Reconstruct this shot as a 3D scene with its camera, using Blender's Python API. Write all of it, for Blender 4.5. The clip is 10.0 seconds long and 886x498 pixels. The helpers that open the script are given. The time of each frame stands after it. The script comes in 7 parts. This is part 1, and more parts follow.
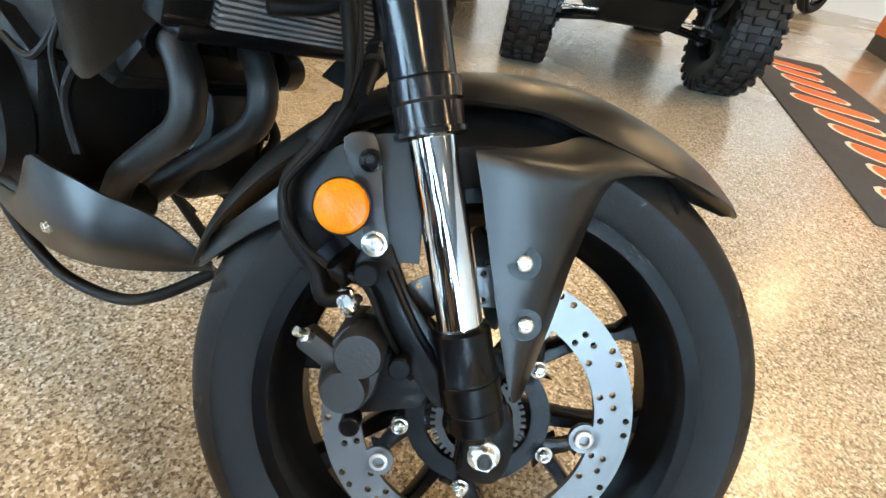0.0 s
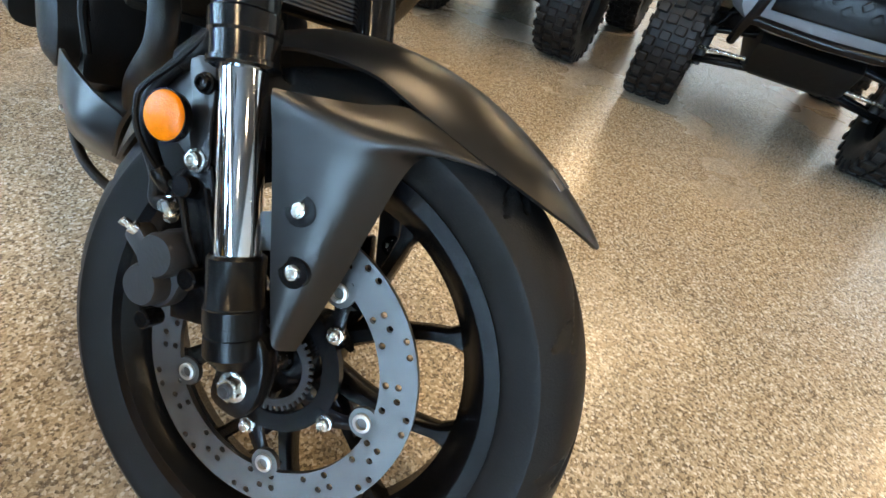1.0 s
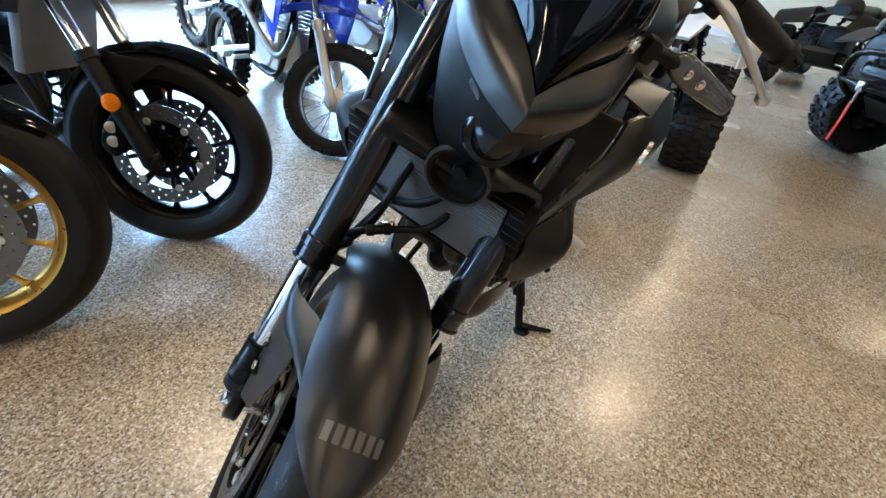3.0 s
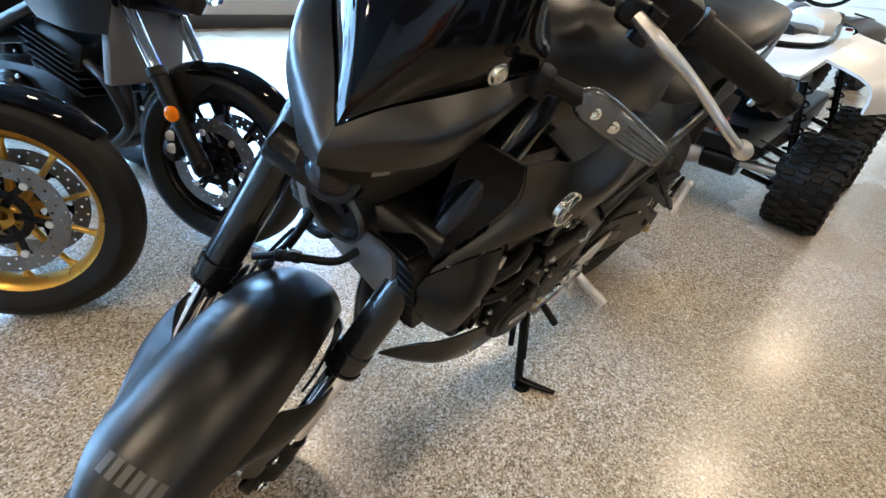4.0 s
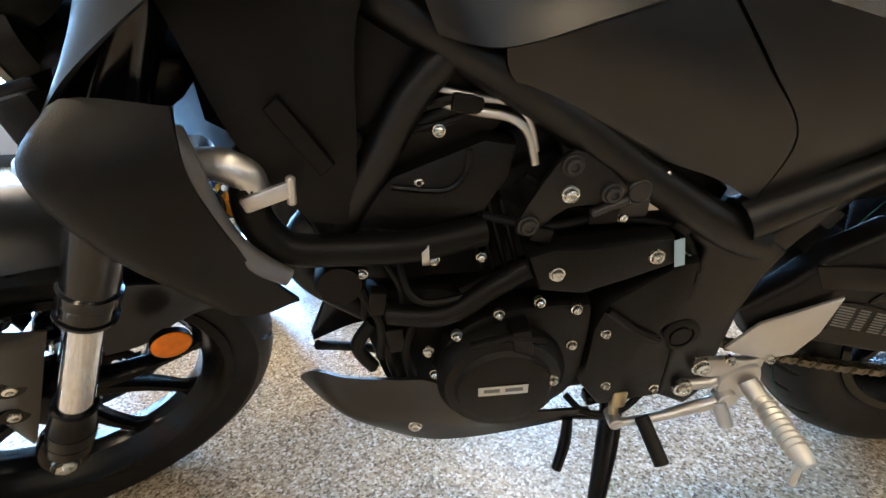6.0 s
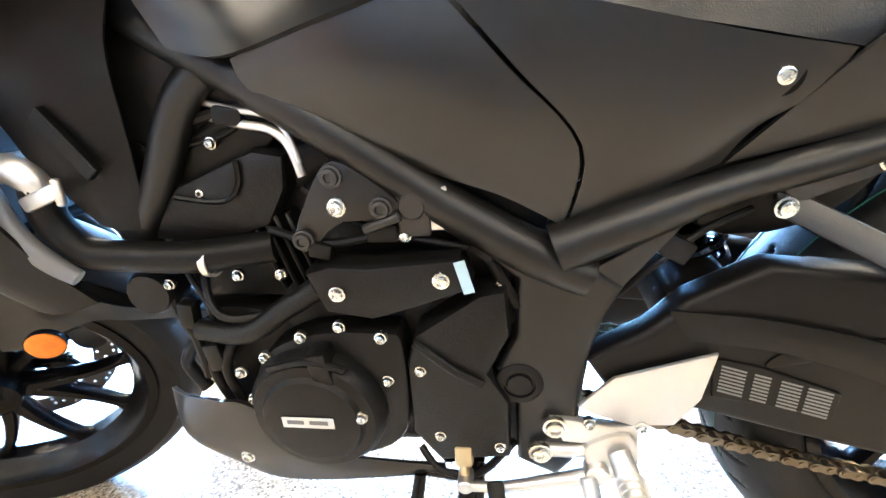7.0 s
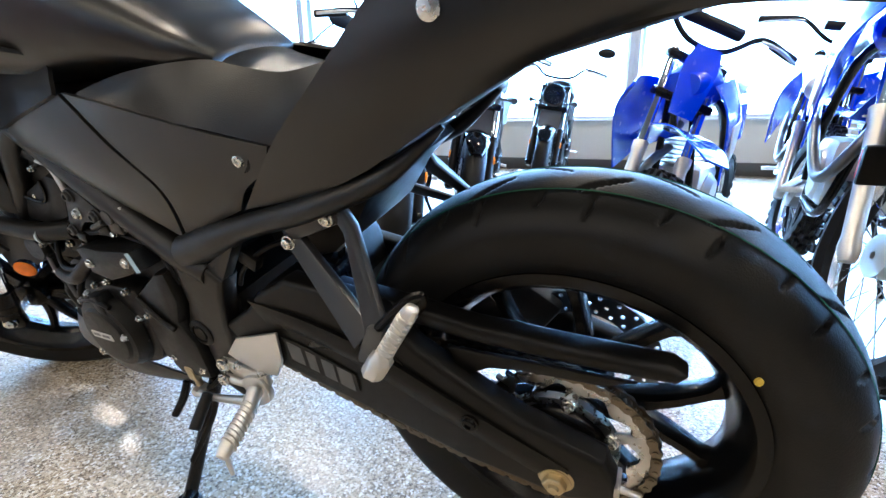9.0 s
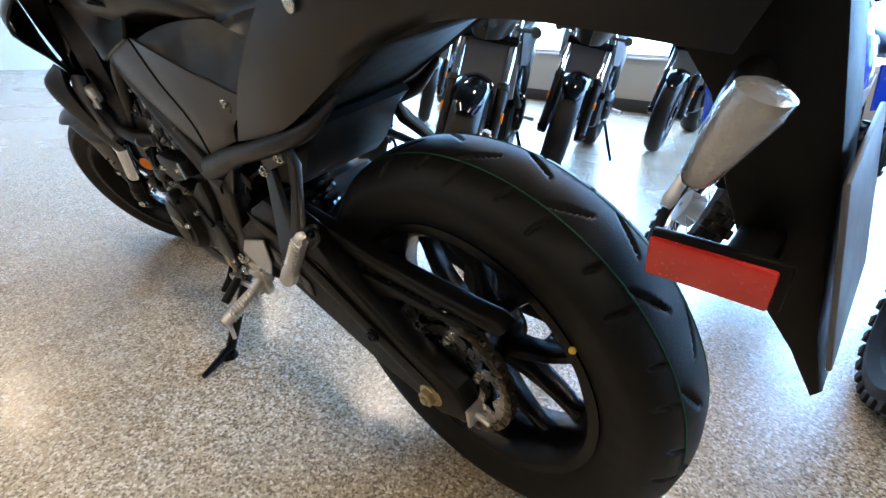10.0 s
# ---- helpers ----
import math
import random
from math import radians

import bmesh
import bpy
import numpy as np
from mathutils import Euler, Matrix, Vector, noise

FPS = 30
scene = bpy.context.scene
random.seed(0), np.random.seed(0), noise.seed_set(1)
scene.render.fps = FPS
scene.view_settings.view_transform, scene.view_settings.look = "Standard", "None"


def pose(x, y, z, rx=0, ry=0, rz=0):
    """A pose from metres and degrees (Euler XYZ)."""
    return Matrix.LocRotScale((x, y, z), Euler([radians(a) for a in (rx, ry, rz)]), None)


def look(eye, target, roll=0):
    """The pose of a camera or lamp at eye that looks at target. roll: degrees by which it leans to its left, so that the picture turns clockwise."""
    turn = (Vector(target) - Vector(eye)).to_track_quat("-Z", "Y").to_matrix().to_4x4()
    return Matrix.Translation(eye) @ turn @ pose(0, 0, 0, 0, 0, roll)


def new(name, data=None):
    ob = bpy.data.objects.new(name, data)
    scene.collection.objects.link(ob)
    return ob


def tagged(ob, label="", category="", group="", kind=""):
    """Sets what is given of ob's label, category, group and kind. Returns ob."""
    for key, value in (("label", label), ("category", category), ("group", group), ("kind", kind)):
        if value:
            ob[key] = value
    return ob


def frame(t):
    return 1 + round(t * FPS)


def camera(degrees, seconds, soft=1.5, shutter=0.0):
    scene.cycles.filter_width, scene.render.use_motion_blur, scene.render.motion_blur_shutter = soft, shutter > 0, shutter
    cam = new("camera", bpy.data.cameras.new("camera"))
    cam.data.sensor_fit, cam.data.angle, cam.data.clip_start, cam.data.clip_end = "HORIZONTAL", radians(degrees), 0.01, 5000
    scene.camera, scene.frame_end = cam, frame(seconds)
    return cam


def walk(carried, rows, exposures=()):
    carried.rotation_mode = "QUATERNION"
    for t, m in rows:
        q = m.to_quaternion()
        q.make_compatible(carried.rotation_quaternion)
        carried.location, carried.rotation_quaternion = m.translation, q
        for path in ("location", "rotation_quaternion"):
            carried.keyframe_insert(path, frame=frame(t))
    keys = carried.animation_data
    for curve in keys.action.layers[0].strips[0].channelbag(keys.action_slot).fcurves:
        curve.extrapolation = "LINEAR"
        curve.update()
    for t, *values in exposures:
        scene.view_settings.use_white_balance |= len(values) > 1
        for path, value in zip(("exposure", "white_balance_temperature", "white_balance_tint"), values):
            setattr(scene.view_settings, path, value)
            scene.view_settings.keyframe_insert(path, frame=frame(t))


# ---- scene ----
cam = camera(87.6, 10.0)
PATH = [
    (0, (-0.0736, 0.2274, 0.6775), (0.4825, -0.8308, -0.2286), 9.29),
    (0.5, (-0.1765, 0.1779, 0.6703), (0.4826, -0.7966, -0.2603), 14.05),
    (1, (-0.2831, 0.0596, 0.6840), (0.5600, -0.7644, -0.2434), 15.09),
    (1.5, (-0.3255, -0.0610, 0.7337), (0.7553, -0.5099, -0.2046), 13.25),
    (2, (-0.3994, -0.1836, 0.806), (0.7981, -0.1497, -0.0946), 10.32),
    (2.5, (-0.3529, -0.3280, 0.8814), (0.7925, 0.0470, -0.0116), 7.39),
    (2.7, (-0.3236, -0.3796, 0.9141), (0.8145, 0.0730, 0.0482), 7.30),
    (3.8, (-0.153, -0.608, 0.947), (1.161, 0.472, -0.106), 7.2),
    (4, (-0.066, -0.633, 0.946), (1.185, 0.516, -0.11), 6.3),
    (4.5, (0.07, -0.666, 0.951), (1.111, 0.739, -0.021), 4.2),
    (5, (0.195, -0.739, 0.886), (0.929, 0.932, 0.068), 2.0),
    (5.2, (0.253, -0.74, 0.82), (0.859, 0.994, 0.027), 1.3),
    (6.3, (0.638, -0.656, 0.574), (0.606, 1.266, 0.022), -3.1),
    (6.5, (0.701, -0.658, 0.549), (0.585, 1.276, 0.053), -3.0),
    (7, (0.83, -0.653, 0.567), (0.537, 1.296, 0.227), -2.4),
    (7.5, (0.959, -0.604, 0.556), (0.49, 1.311, 0.219), -3.0),
    (8, (1.107, -0.598, 0.567), (0.523, 1.273, 0.173), -3.0),
    (8.5, (1.3, -0.646, 0.615), (0.604, 1.176, 0.169), -2.3),
    (9, (1.462, -0.642, 0.667), (0.632, 1.095, 0.125), -0.7),
    (9.5, (1.596, -0.593, 0.675), (0.593, 0.996, -0.01), 1.5),
    (10, (1.733, -0.564, 0.719), (0.517, 0.797, -0.099), 2.6),
]
walk(cam, [(t, look(eye, target, roll)) for t, eye, target, roll in PATH], [(0.0, 0.40, 7800, 10), (1.0, 0.2, 7300, 10), (2.0, -0.05, 6500, 10), (2.7, -0.1, 6200, 10), (4.0, 0.18, 5900, 10), (5.2, 0.45, 5400, 10), (6.4, 1.1, 6100, 10), (7.0, 2.35, 5400, 10), (7.6, 2.75, 5350, 10), (8.1, 2.5, 5250, 10), (8.6, 1.6, 5150, 10), (9.1, 0.65, 5400, 10), (9.5, 0.33, 5600, 10), (10.0, 0.1, 5750, 10)])
WINDOW_W, LAMP_W = 740.0, 39.0

# ---- light ----
sky = bpy.data.worlds.new("sky")
sky.use_nodes = True
scene.world = sky
wn = sky.node_tree
sky_tex = wn.nodes.new("ShaderNodeTexSky")
sky_tex.sky_type, sky_tex.sun_disc = "NISHITA", False
sky_tex.sun_elevation, sky_tex.sun_rotation = radians(42), radians(200)
wn.links.new(sky_tex.outputs[0], wn.nodes["Background"].inputs[0])
wn.nodes["Background"].inputs[1].default_value = 0.12

CEILING = 3.9
WINDOW_Y = 5.6


def lamp(name, kind, m, energy, color, **more):
    data = bpy.data.lights.new(name, kind)
    data.energy, data.color = energy, color
    ob = new(name, data)
    ob.matrix_world = m
    return ob, data


sun, sun_data = lamp("sun", "SUN", look((0, 0, 0), (0.35, -0.75, -0.75)), 2.5, (1.0, 0.95, 0.88))
sun_data.angle = radians(0.6)

# ---- mesh helpers ----
V = Vector


def finish(bm, angle=38):
    bmesh.ops.remove_doubles(bm, verts=bm.verts, dist=1e-6)
    bmesh.ops.recalc_face_normals(bm, faces=bm.faces)
    lim = radians(angle)
    for f in bm.faces:
        f.smooth = True
    for e in bm.edges:
        e.smooth = len(e.link_faces) == 2 and e.calc_face_angle(0) < lim
    return bm


def part(name, bm, material, parent=None, label="", m=None, angle=38):
    """Links a bmesh as one mesh object, under a thing or a part."""
    if m is not None:
        bmesh.ops.transform(bm, matrix=m, verts=bm.verts)
    finish(bm, angle)
    me = bpy.data.meshes.new(name)
    bm.to_mesh(me)
    bm.free()
    me.materials.append(material)
    ob = new(name, me)
    if parent is not None:
        ob.parent = parent
    if label:
        ob["label"] = label
    return ob


def thing(name, label, category, group="", m=None, kind=""):
    ob = new(name)
    ob.empty_display_size = 0.1
    if m is not None:
        ob.matrix_world = m
    return tagged(ob, label, category, group, kind)


def join(*bms):
    out = bmesh.new()
    for b in bms:
        me = bpy.data.meshes.new("tmp")
        b.to_mesh(me)
        out.from_mesh(me)
        bpy.data.meshes.remove(me)
        b.free()
    return out


def box(c, s, bevel=0.003, seg=2, rot=None):
    bm = bmesh.new()
    bmesh.ops.create_cube(bm, size=1.0)
    bmesh.ops.scale(bm, vec=s, verts=bm.verts)
    if bevel:
        bmesh.ops.bevel(bm, geom=bm.edges[:], offset=min(bevel, 0.45 * min(s)), segments=seg, affect="EDGES", profile=0.5)
    if rot:
        bmesh.ops.transform(bm, matrix=pose(0, 0, 0, *rot), verts=bm.verts)
    bmesh.ops.translate(bm, vec=c, verts=bm.verts)
    return bm


def frame_of(d):
    d = V(d).normalized()
    u = d.cross(V((0, 0, 1)) if abs(d.z) < 0.9 else V((1, 0, 0))).normalized()
    return d, u, d.cross(u)


def turned(p0, p1, profile, n=24):
    """A body turned round the line p0 - p1: profile of (share of the length, radius)."""
    bm = bmesh.new()
    p0, p1 = V(p0), V(p1)
    _, u, v = frame_of(p1 - p0)
    rings = []
    for s, r in profile:
        c = p0.lerp(p1, s)
        rings.append([bm.verts.new(c + max(r, 1e-4) * (math.cos(a) * u + math.sin(a) * v)) for a in (2 * math.pi * i / n for i in range(n))])
    for a, b in zip(rings, rings[1:]):
        for i in range(n):
            bm.faces.new((a[i], a[(i + 1) % n], b[(i + 1) % n], b[i]))
    bm.faces.new(rings[0][::-1])
    bm.faces.new(rings[-1])
    return bm


def rod(p0, p1, r, n=16, bevel=0.0015):
    ln = max((V(p1) - V(p0)).length, 1e-5)
    b = min(bevel, r * 0.4, ln * 0.3)
    return turned(p0, p1, [(0, r - b), (b / ln, r), (1 - b / ln, r), (1, r - b)], n)


def band(p0, p1, r0, r1, n=40):
    """A flat ring from p0 to p1, open in the middle."""
    bm = bmesh.new()
    p0, p1 = V(p0), V(p1)
    _, u, v = frame_of(p1 - p0)
    rows = [[bm.verts.new(c + q * (math.cos(a) * u + math.sin(a) * v)) for a in (2 * math.pi * k / n for k in range(n))] for c, q in ((p0, r1), (p1, r1), (p1, r0), (p0, r0))]
    for a, b in zip(rows, rows[1:] + rows[:1]):
        for k in range(n):
            bm.faces.new((a[k], a[(k + 1) % n], b[(k + 1) % n], b[k]))
    return bm


def bolt(p, d, r=0.007, h=0.006):
    """A flanged socket bolt at p that faces d."""
    p, d = V(p), V(d).normalized()
    return turned(p - d * 0.004, p + d * h, [(0, r * 1.25), (0.5, r * 1.25), (0.55, r), (0.9, r * 0.9), (1, r * 0.62), (0.99, r * 0.5), (0.75, r * 0.42), (0.75, 0)], 12)


def nut(p, d, r=0.012, h=0.012):
    p, d = V(p), V(d).normalized()
    return join(turned(p, p + d * h * 0.35, [(0, r * 1.35), (1, r * 1.3)], 20), turned(p + d * h * 0.3, p + d * h, [(0, r), (0.85, r), (1, r * 0.86)], 6),
                turned(p + d * h * 0.9, p + d * h * 1.3, [(0, r * 0.5), (1, r * 0.42)], 12))


def spline(pts, per=6, closed=False):
    pts = [V(p) for p in pts]
    n, out = len(pts), []
    for i in range(n if closed else n - 1):
        if closed:
            a, b, c, d = (pts[(i + k) % n] for k in (-1, 0, 1, 2))
        else:
            a, b, c, d = pts[max(i - 1, 0)], pts[i], pts[i + 1], pts[min(i + 2, n - 1)]
        for k in range(per):
            t = k / per
            out.append(0.5 * (2 * b + (c - a) * t + (2 * a - 5 * b + 4 * c - d) * t * t + (3 * b - a - 3 * c + d) * t ** 3))
    if not closed:
        out.append(pts[-1])
    return out


def tube(pts, r, n=12, per=6, flat=1.0):
    """A bent tube through pts; r is one radius or one for each point."""
    line = spline(pts, per)
    m = len(line)
    rs = [r] * m if not isinstance(r, (list, tuple)) else [float(np.interp(i / (m - 1) * (len(r) - 1), range(len(r)), r)) for i in range(m)]
    bm, rings, u = bmesh.new(), [], None
    for i, p in enumerate(line):
        d = (line[min(i + 1, m - 1)] - line[max(i - 1, 0)]).normalized()
        if u is None:
            _, u, _ = frame_of(d)
        u = (u - d * u.dot(d)).normalized()
        v = d.cross(u)
        rings.append([bm.verts.new(p + rs[i] * (math.cos(a) * u + flat * math.sin(a) * v)) for a in (2 * math.pi * k / n for k in range(n))])
    for a, b in zip(rings, rings[1:]):
        for k in range(n):
            bm.faces.new((a[k], a[(k + 1) % n], b[(k + 1) % n], b[k]))
    bm.faces.new(rings[0][::-1])
    bm.faces.new(rings[-1])
    return bm


def plate(outline, y0, y1, bevel=0.003, seg=2):
    """A plate with an outline in x and z, from y0 to y1, with rounded edges."""
    bm = bmesh.new()
    a = [bm.verts.new((x, y0, z)) for x, z in outline]
    b = [bm.verts.new((x, y1, z)) for x, z in outline]
    n = len(a)
    caps = [bm.faces.new(a), bm.faces.new(b[::-1])]
    for i in range(n):
        bm.faces.new((a[i], b[i], b[(i + 1) % n], a[(i + 1) % n]))
    bmesh.ops.recalc_face_normals(bm, faces=bm.faces)
    if bevel:
        rim = {e for f in caps for e in f.edges}
        bmesh.ops.bevel(bm, geom=list(rim), offset=bevel, segments=seg, affect="EDGES", profile=0.5, clamp_overlap=True)
    return bm


def rounded(outline, per=4):
    return [(p.x, p.y) for p in spline([(x, z, 0) for x, z in outline], per, True)]


def grid_bm(rows, closed=False):
    bm = bmesh.new()
    vs = [[bm.verts.new(p) for p in row] for row in rows]
    for a, b in zip(vs, vs[1:]):
        n = len(a)
        for i in range(n if closed else n - 1):
            bm.faces.new((a[i], a[(i + 1) % n], b[(i + 1) % n], b[i]))
    return bm


def skin(curves, thick=0.004, per=5, across=5, inward=None):
    """A shell through several curves of points, all with as many points; thick: how far its inner face lies behind."""
    long = [spline(c, per) for c in curves]
    cols = [spline([c[i] for c in long], across) for i in range(len(long[0]))]
    rows = [[cols[i][j] for i in range(len(cols))] for j in range(len(cols[0]))]
    h, w = len(rows), len(rows[0])
    nor = []
    for j in range(h):
        line = []
        for i in range(w):
            du = rows[j][min(i + 1, w - 1)] - rows[j][max(i - 1, 0)]
            dv = rows[min(j + 1, h - 1)][i] - rows[max(j - 1, 0)][i]
            nn = du.cross(dv)
            line.append(nn.normalized() if nn.length > 1e-12 else V((0, 0, 1)))
        nor.append(line)
    if inward is not None:
        mid = nor[h // 2][w // 2]
        if mid.dot(V(inward)) < 0:
            nor = [[-q for q in line] for line in nor]
    bm = bmesh.new()
    a = [[bm.verts.new(p) for p in r] for r in rows]
    b = [[bm.verts.new(p + q * thick) for p, q in zip(r, l)] for r, l in zip(rows, nor)]
    for g in (a, b):
        for j in range(h - 1):
            for i in range(w - 1):
                bm.faces.new((g[j][i], g[j][i + 1], g[j + 1][i + 1], g[j + 1][i]))
    rim = [(0, i) for i in range(w)] + [(j, w - 1) for j in range(1, h)] + [(h - 1, i) for i in range(w - 2, -1, -1)] + [(j, 0) for j in range(h - 2, 0, -1)]
    for k in range(len(rim)):
        (j0, i0), (j1, i1) = rim[k], rim[(k + 1) % len(rim)]
        try:
            bm.faces.new((a[j0][i0], a[j1][i1], b[j1][i1], b[j0][i0]))
        except ValueError:
            pass
    return bm


def loft(rings, cap=True):
    bm = bmesh.new()
    vs = [[bm.verts.new(p) for p in r] for r in rings]
    n = len(vs[0])
    for a, b in zip(vs, vs[1:]):
        for i in range(n):
            bm.faces.new((a[i], a[(i + 1) % n], b[(i + 1) % n], b[i]))
    if cap:
        bm.faces.new(vs[0][::-1])
        bm.faces.new(vs[-1])
    return bm


def oval(x, zc, hy, hz, n=20, power=2.6, yc=0.0):
    """A rounded section across x."""
    out = []
    for k in range(n):
        a = 2 * math.pi * k / n
        c, s = math.cos(a), math.sin(a)
        out.append((x, yc + hy * math.copysign(abs(c) ** (2 / power), c), zc + hz * math.copysign(abs(s) ** (2 / power), s)))
    return out


def wheel_lathe(profile, c, n=96, closed=True):
    """Turns a profile of (radius, y) round the y axis through c."""
    bm, rings = bmesh.new(), []
    for k in range(n):
        a = 2 * math.pi * k / n
        rings.append([bm.verts.new((c[0] + r * math.cos(a), c[1] + y, c[2] + r * math.sin(a))) for r, y in profile])
    m = len(profile)
    for k in range(n):
        a, b = rings[k], rings[(k + 1) % n]
        for i in range(m if closed else m - 1):
            bm.faces.new((a[i], a[(i + 1) % m], b[(i + 1) % m], b[i]))
    return bm


def tyre(c, radius, width, rim, n=420, across=44, grooves=None, periods=0):
    """A road tyre: rounded crown, sidewalls and cut tread grooves."""
    hw = width / 2
    prof = [(rim - 0.006, -0.70), (rim + 0.004, -0.80), (rim + 0.02, -0.92), (rim + 0.045 * (radius - rim) / 0.098, -1.0), (radius - 0.034, -0.97), (radius - 0.016, -0.76),
            (radius - 0.0045, -0.42), (radius, 0.0)]
    prof = prof + [(r, -y) for r, y in prof[-2::-1]]
    line = spline([(r, y * hw, 0) for r, y in prof], max(2, across // (len(prof) - 1)))
    per = n // periods if periods else n
    cuts = [[grooves(2 * math.pi * k / n, p.y / hw) if grooves and p.x > radius - 0.04 else 0.0 for p in line] for k in range(per)]
    bm, rings = bmesh.new(), []
    for k in range(n):
        a = 2 * math.pi * k / n
        ring = []
        for p, cut in zip(line, cuts[k % per]):
            r = p.x - cut
            ring.append(bm.verts.new((c[0] + r * math.cos(a), c[1] + p.y, c[2] + r * math.sin(a))))
        rings.append(ring)
    m = len(line)
    for k in range(n):
        a, b = rings[k], rings[(k + 1) % n]
        for i in range(m - 1):
            bm.faces.new((a[i], a[i + 1], b[i + 1], b[i]))
    return bm


def slashes(period, marks, radius, hw, width=0.0022, depth=0.004):
    """Tread cuts: marks of (angle share, y share, angle share, y share) in each period."""
    def cut(a, y):
        best = 9.0
        s = (a / period) % 1.0
        for off in (-1, 0, 1):
            for a0, y0, a1, y1 in marks:
                p = V(((s + off) * period * radius, y * hw))
                q0, q1 = V((a0 * period * radius, y0 * hw)), V((a1 * period * radius, y1 * hw))
                d = q1 - q0
                t = min(max((p - q0).dot(d) / d.length_squared, 0), 1)
                best = min(best, (p - q0 - d * t).length - width * (0.35 + 0.65 * math.sin(math.pi * min(max(t, 0.06), 0.94))))
        return depth * min(max(0.5 - best / 0.0014, 0), 1)
    return cut


def drilled(c, r0, r1, y0, y1, cells, rows, hole, keep=lambda i, j: (i + j) % 2 == 0):
    """A brake disc with drilled holes."""
    bm = bmesh.new()

    def at(r, a, y):
        return bm.verts.new((c[0] + r * math.cos(a), c[1] + y, c[2] + r * math.sin(a)))
    da, dr = 2 * math.pi / cells, (r1 - r0) / rows
    for j in range(rows):
        for i in range(cells):
            a0, ra = i * da, r0 + j * dr
            sq = [(0, 0), (0.5, 0), (1, 0), (1, 0.5), (1, 1), (0.5, 1), (0, 1), (0, 0.5)]
            outer = [[at(ra + v * dr, a0 + u * da, y) for u, v in sq] for y in (y0, y1)]
            if keep(i, j):
                rm, am = ra + dr / 2, a0 + da / 2
                inner = [[at(rm + hole * math.sin(t), am + hole * math.cos(t) / rm, y) for t in (radians(225 + 45 * k) for k in range(8))] for y in (y0, y1)]
                for k in range(8):
                    k2 = (k + 1) % 8
                    bm.faces.new((outer[0][k], outer[0][k2], inner[0][k2], inner[0][k]))
                    bm.faces.new((outer[1][k2], outer[1][k], inner[1][k], inner[1][k2]))
                    bm.faces.new((inner[0][k], inner[0][k2], inner[1][k2], inner[1][k]))
            else:
                bm.faces.new(outer[0])
                bm.faces.new(outer[1][::-1])
            for jj, ks in ((0, (0, 1)), (rows - 1, (4, 5))):
                if j == jj:
                    for k in ks:
                        bm.faces.new((outer[0][k], outer[1][k], outer[1][(k + 1) % 8], outer[0][(k + 1) % 8]))
    return bm


# ---- materials ----
def surface(name, color, rough=0.5, metal=0.0, vary=0.08, scale=60.0, bump=0.0, bump_scale=400.0, coat=0.0, spec=0.5, rough_vary=0.08, wear=None, sheen=0.0):
    m = bpy.data.materials.new(name)
    m.use_nodes = True
    nt = m.node_tree
    b = nt.nodes["Principled BSDF"]
    co = nt.nodes.new("ShaderNodeTexCoord")
    big, fine = nt.nodes.new("ShaderNodeTexNoise"), nt.nodes.new("ShaderNodeTexNoise")
    big.inputs["Scale"].default_value, fine.inputs["Scale"].default_value = scale * 0.12, bump_scale
    big.inputs["Detail"].default_value, fine.inputs["Detail"].default_value = 5, 2
    for n in (big, fine):
        nt.links.new(co.outputs["Object"], n.inputs["Vector"])
    ramp = nt.nodes.new("ShaderNodeMapRange")
    ramp.inputs["To Min"].default_value, ramp.inputs["To Max"].default_value = 1 - vary, 1 + vary
    nt.links.new(big.outputs["Fac"], ramp.inputs["Value"])
    mix = nt.nodes.new("ShaderNodeVectorMath")
    mix.operation = "SCALE"
    mix.inputs[0].default_value = color[:3]
    nt.links.new(ramp.outputs[0], mix.inputs["Scale"])
    nt.links.new(mix.outputs[0], b.inputs["Base Color"])
    rr = nt.nodes.new("ShaderNodeMapRange")
    rr.inputs["To Min"].default_value, rr.inputs["To Max"].default_value = max(rough - rough_vary, 0.02), min(rough + rough_vary, 1)
    mid = nt.nodes.new("ShaderNodeTexNoise")
    mid.inputs["Scale"].default_value, mid.inputs["Detail"].default_value = scale, 4
    nt.links.new(co.outputs["Object"], mid.inputs["Vector"])
    nt.links.new(mid.outputs["Fac"], rr.inputs["Value"])
    nt.links.new(rr.outputs[0], b.inputs["Roughness"])
    b.inputs["Metallic"].default_value = metal
    b.inputs["Specular IOR Level"].default_value = spec
    b.inputs["Coat Weight"].default_value, b.inputs["Coat Roughness"].default_value = coat, 0.04
    if bump:
        bp = nt.nodes.new("ShaderNodeBump")
        bp.inputs["Strength"].default_value, bp.inputs["Distance"].default_value = bump, 0.001
        nt.links.new(fine.outputs["Fac"], bp.inputs["Height"])
        nt.links.new(bp.outputs[0], b.inputs["Normal"])
    return m


def glow(name, color, strength):
    m = bpy.data.materials.new(name)
    m.use_nodes = True
    b = m.node_tree.nodes["Principled BSDF"]
    b.inputs["Base Color"].default_value = (0.8, 0.8, 0.8, 1)
    b.inputs["Emission Color"].default_value, b.inputs["Emission Strength"].default_value = (*color, 1), strength
    return m


def clear(name, color=(1, 1, 1), rough=0.02, ior=1.45):
    m = surface(name, color, rough, rough_vary=0.0, vary=0.0)
    b = m.node_tree.nodes["Principled BSDF"]
    b.inputs["Transmission Weight"].default_value, b.inputs["IOR"].default_value = 1.0, ior
    return m


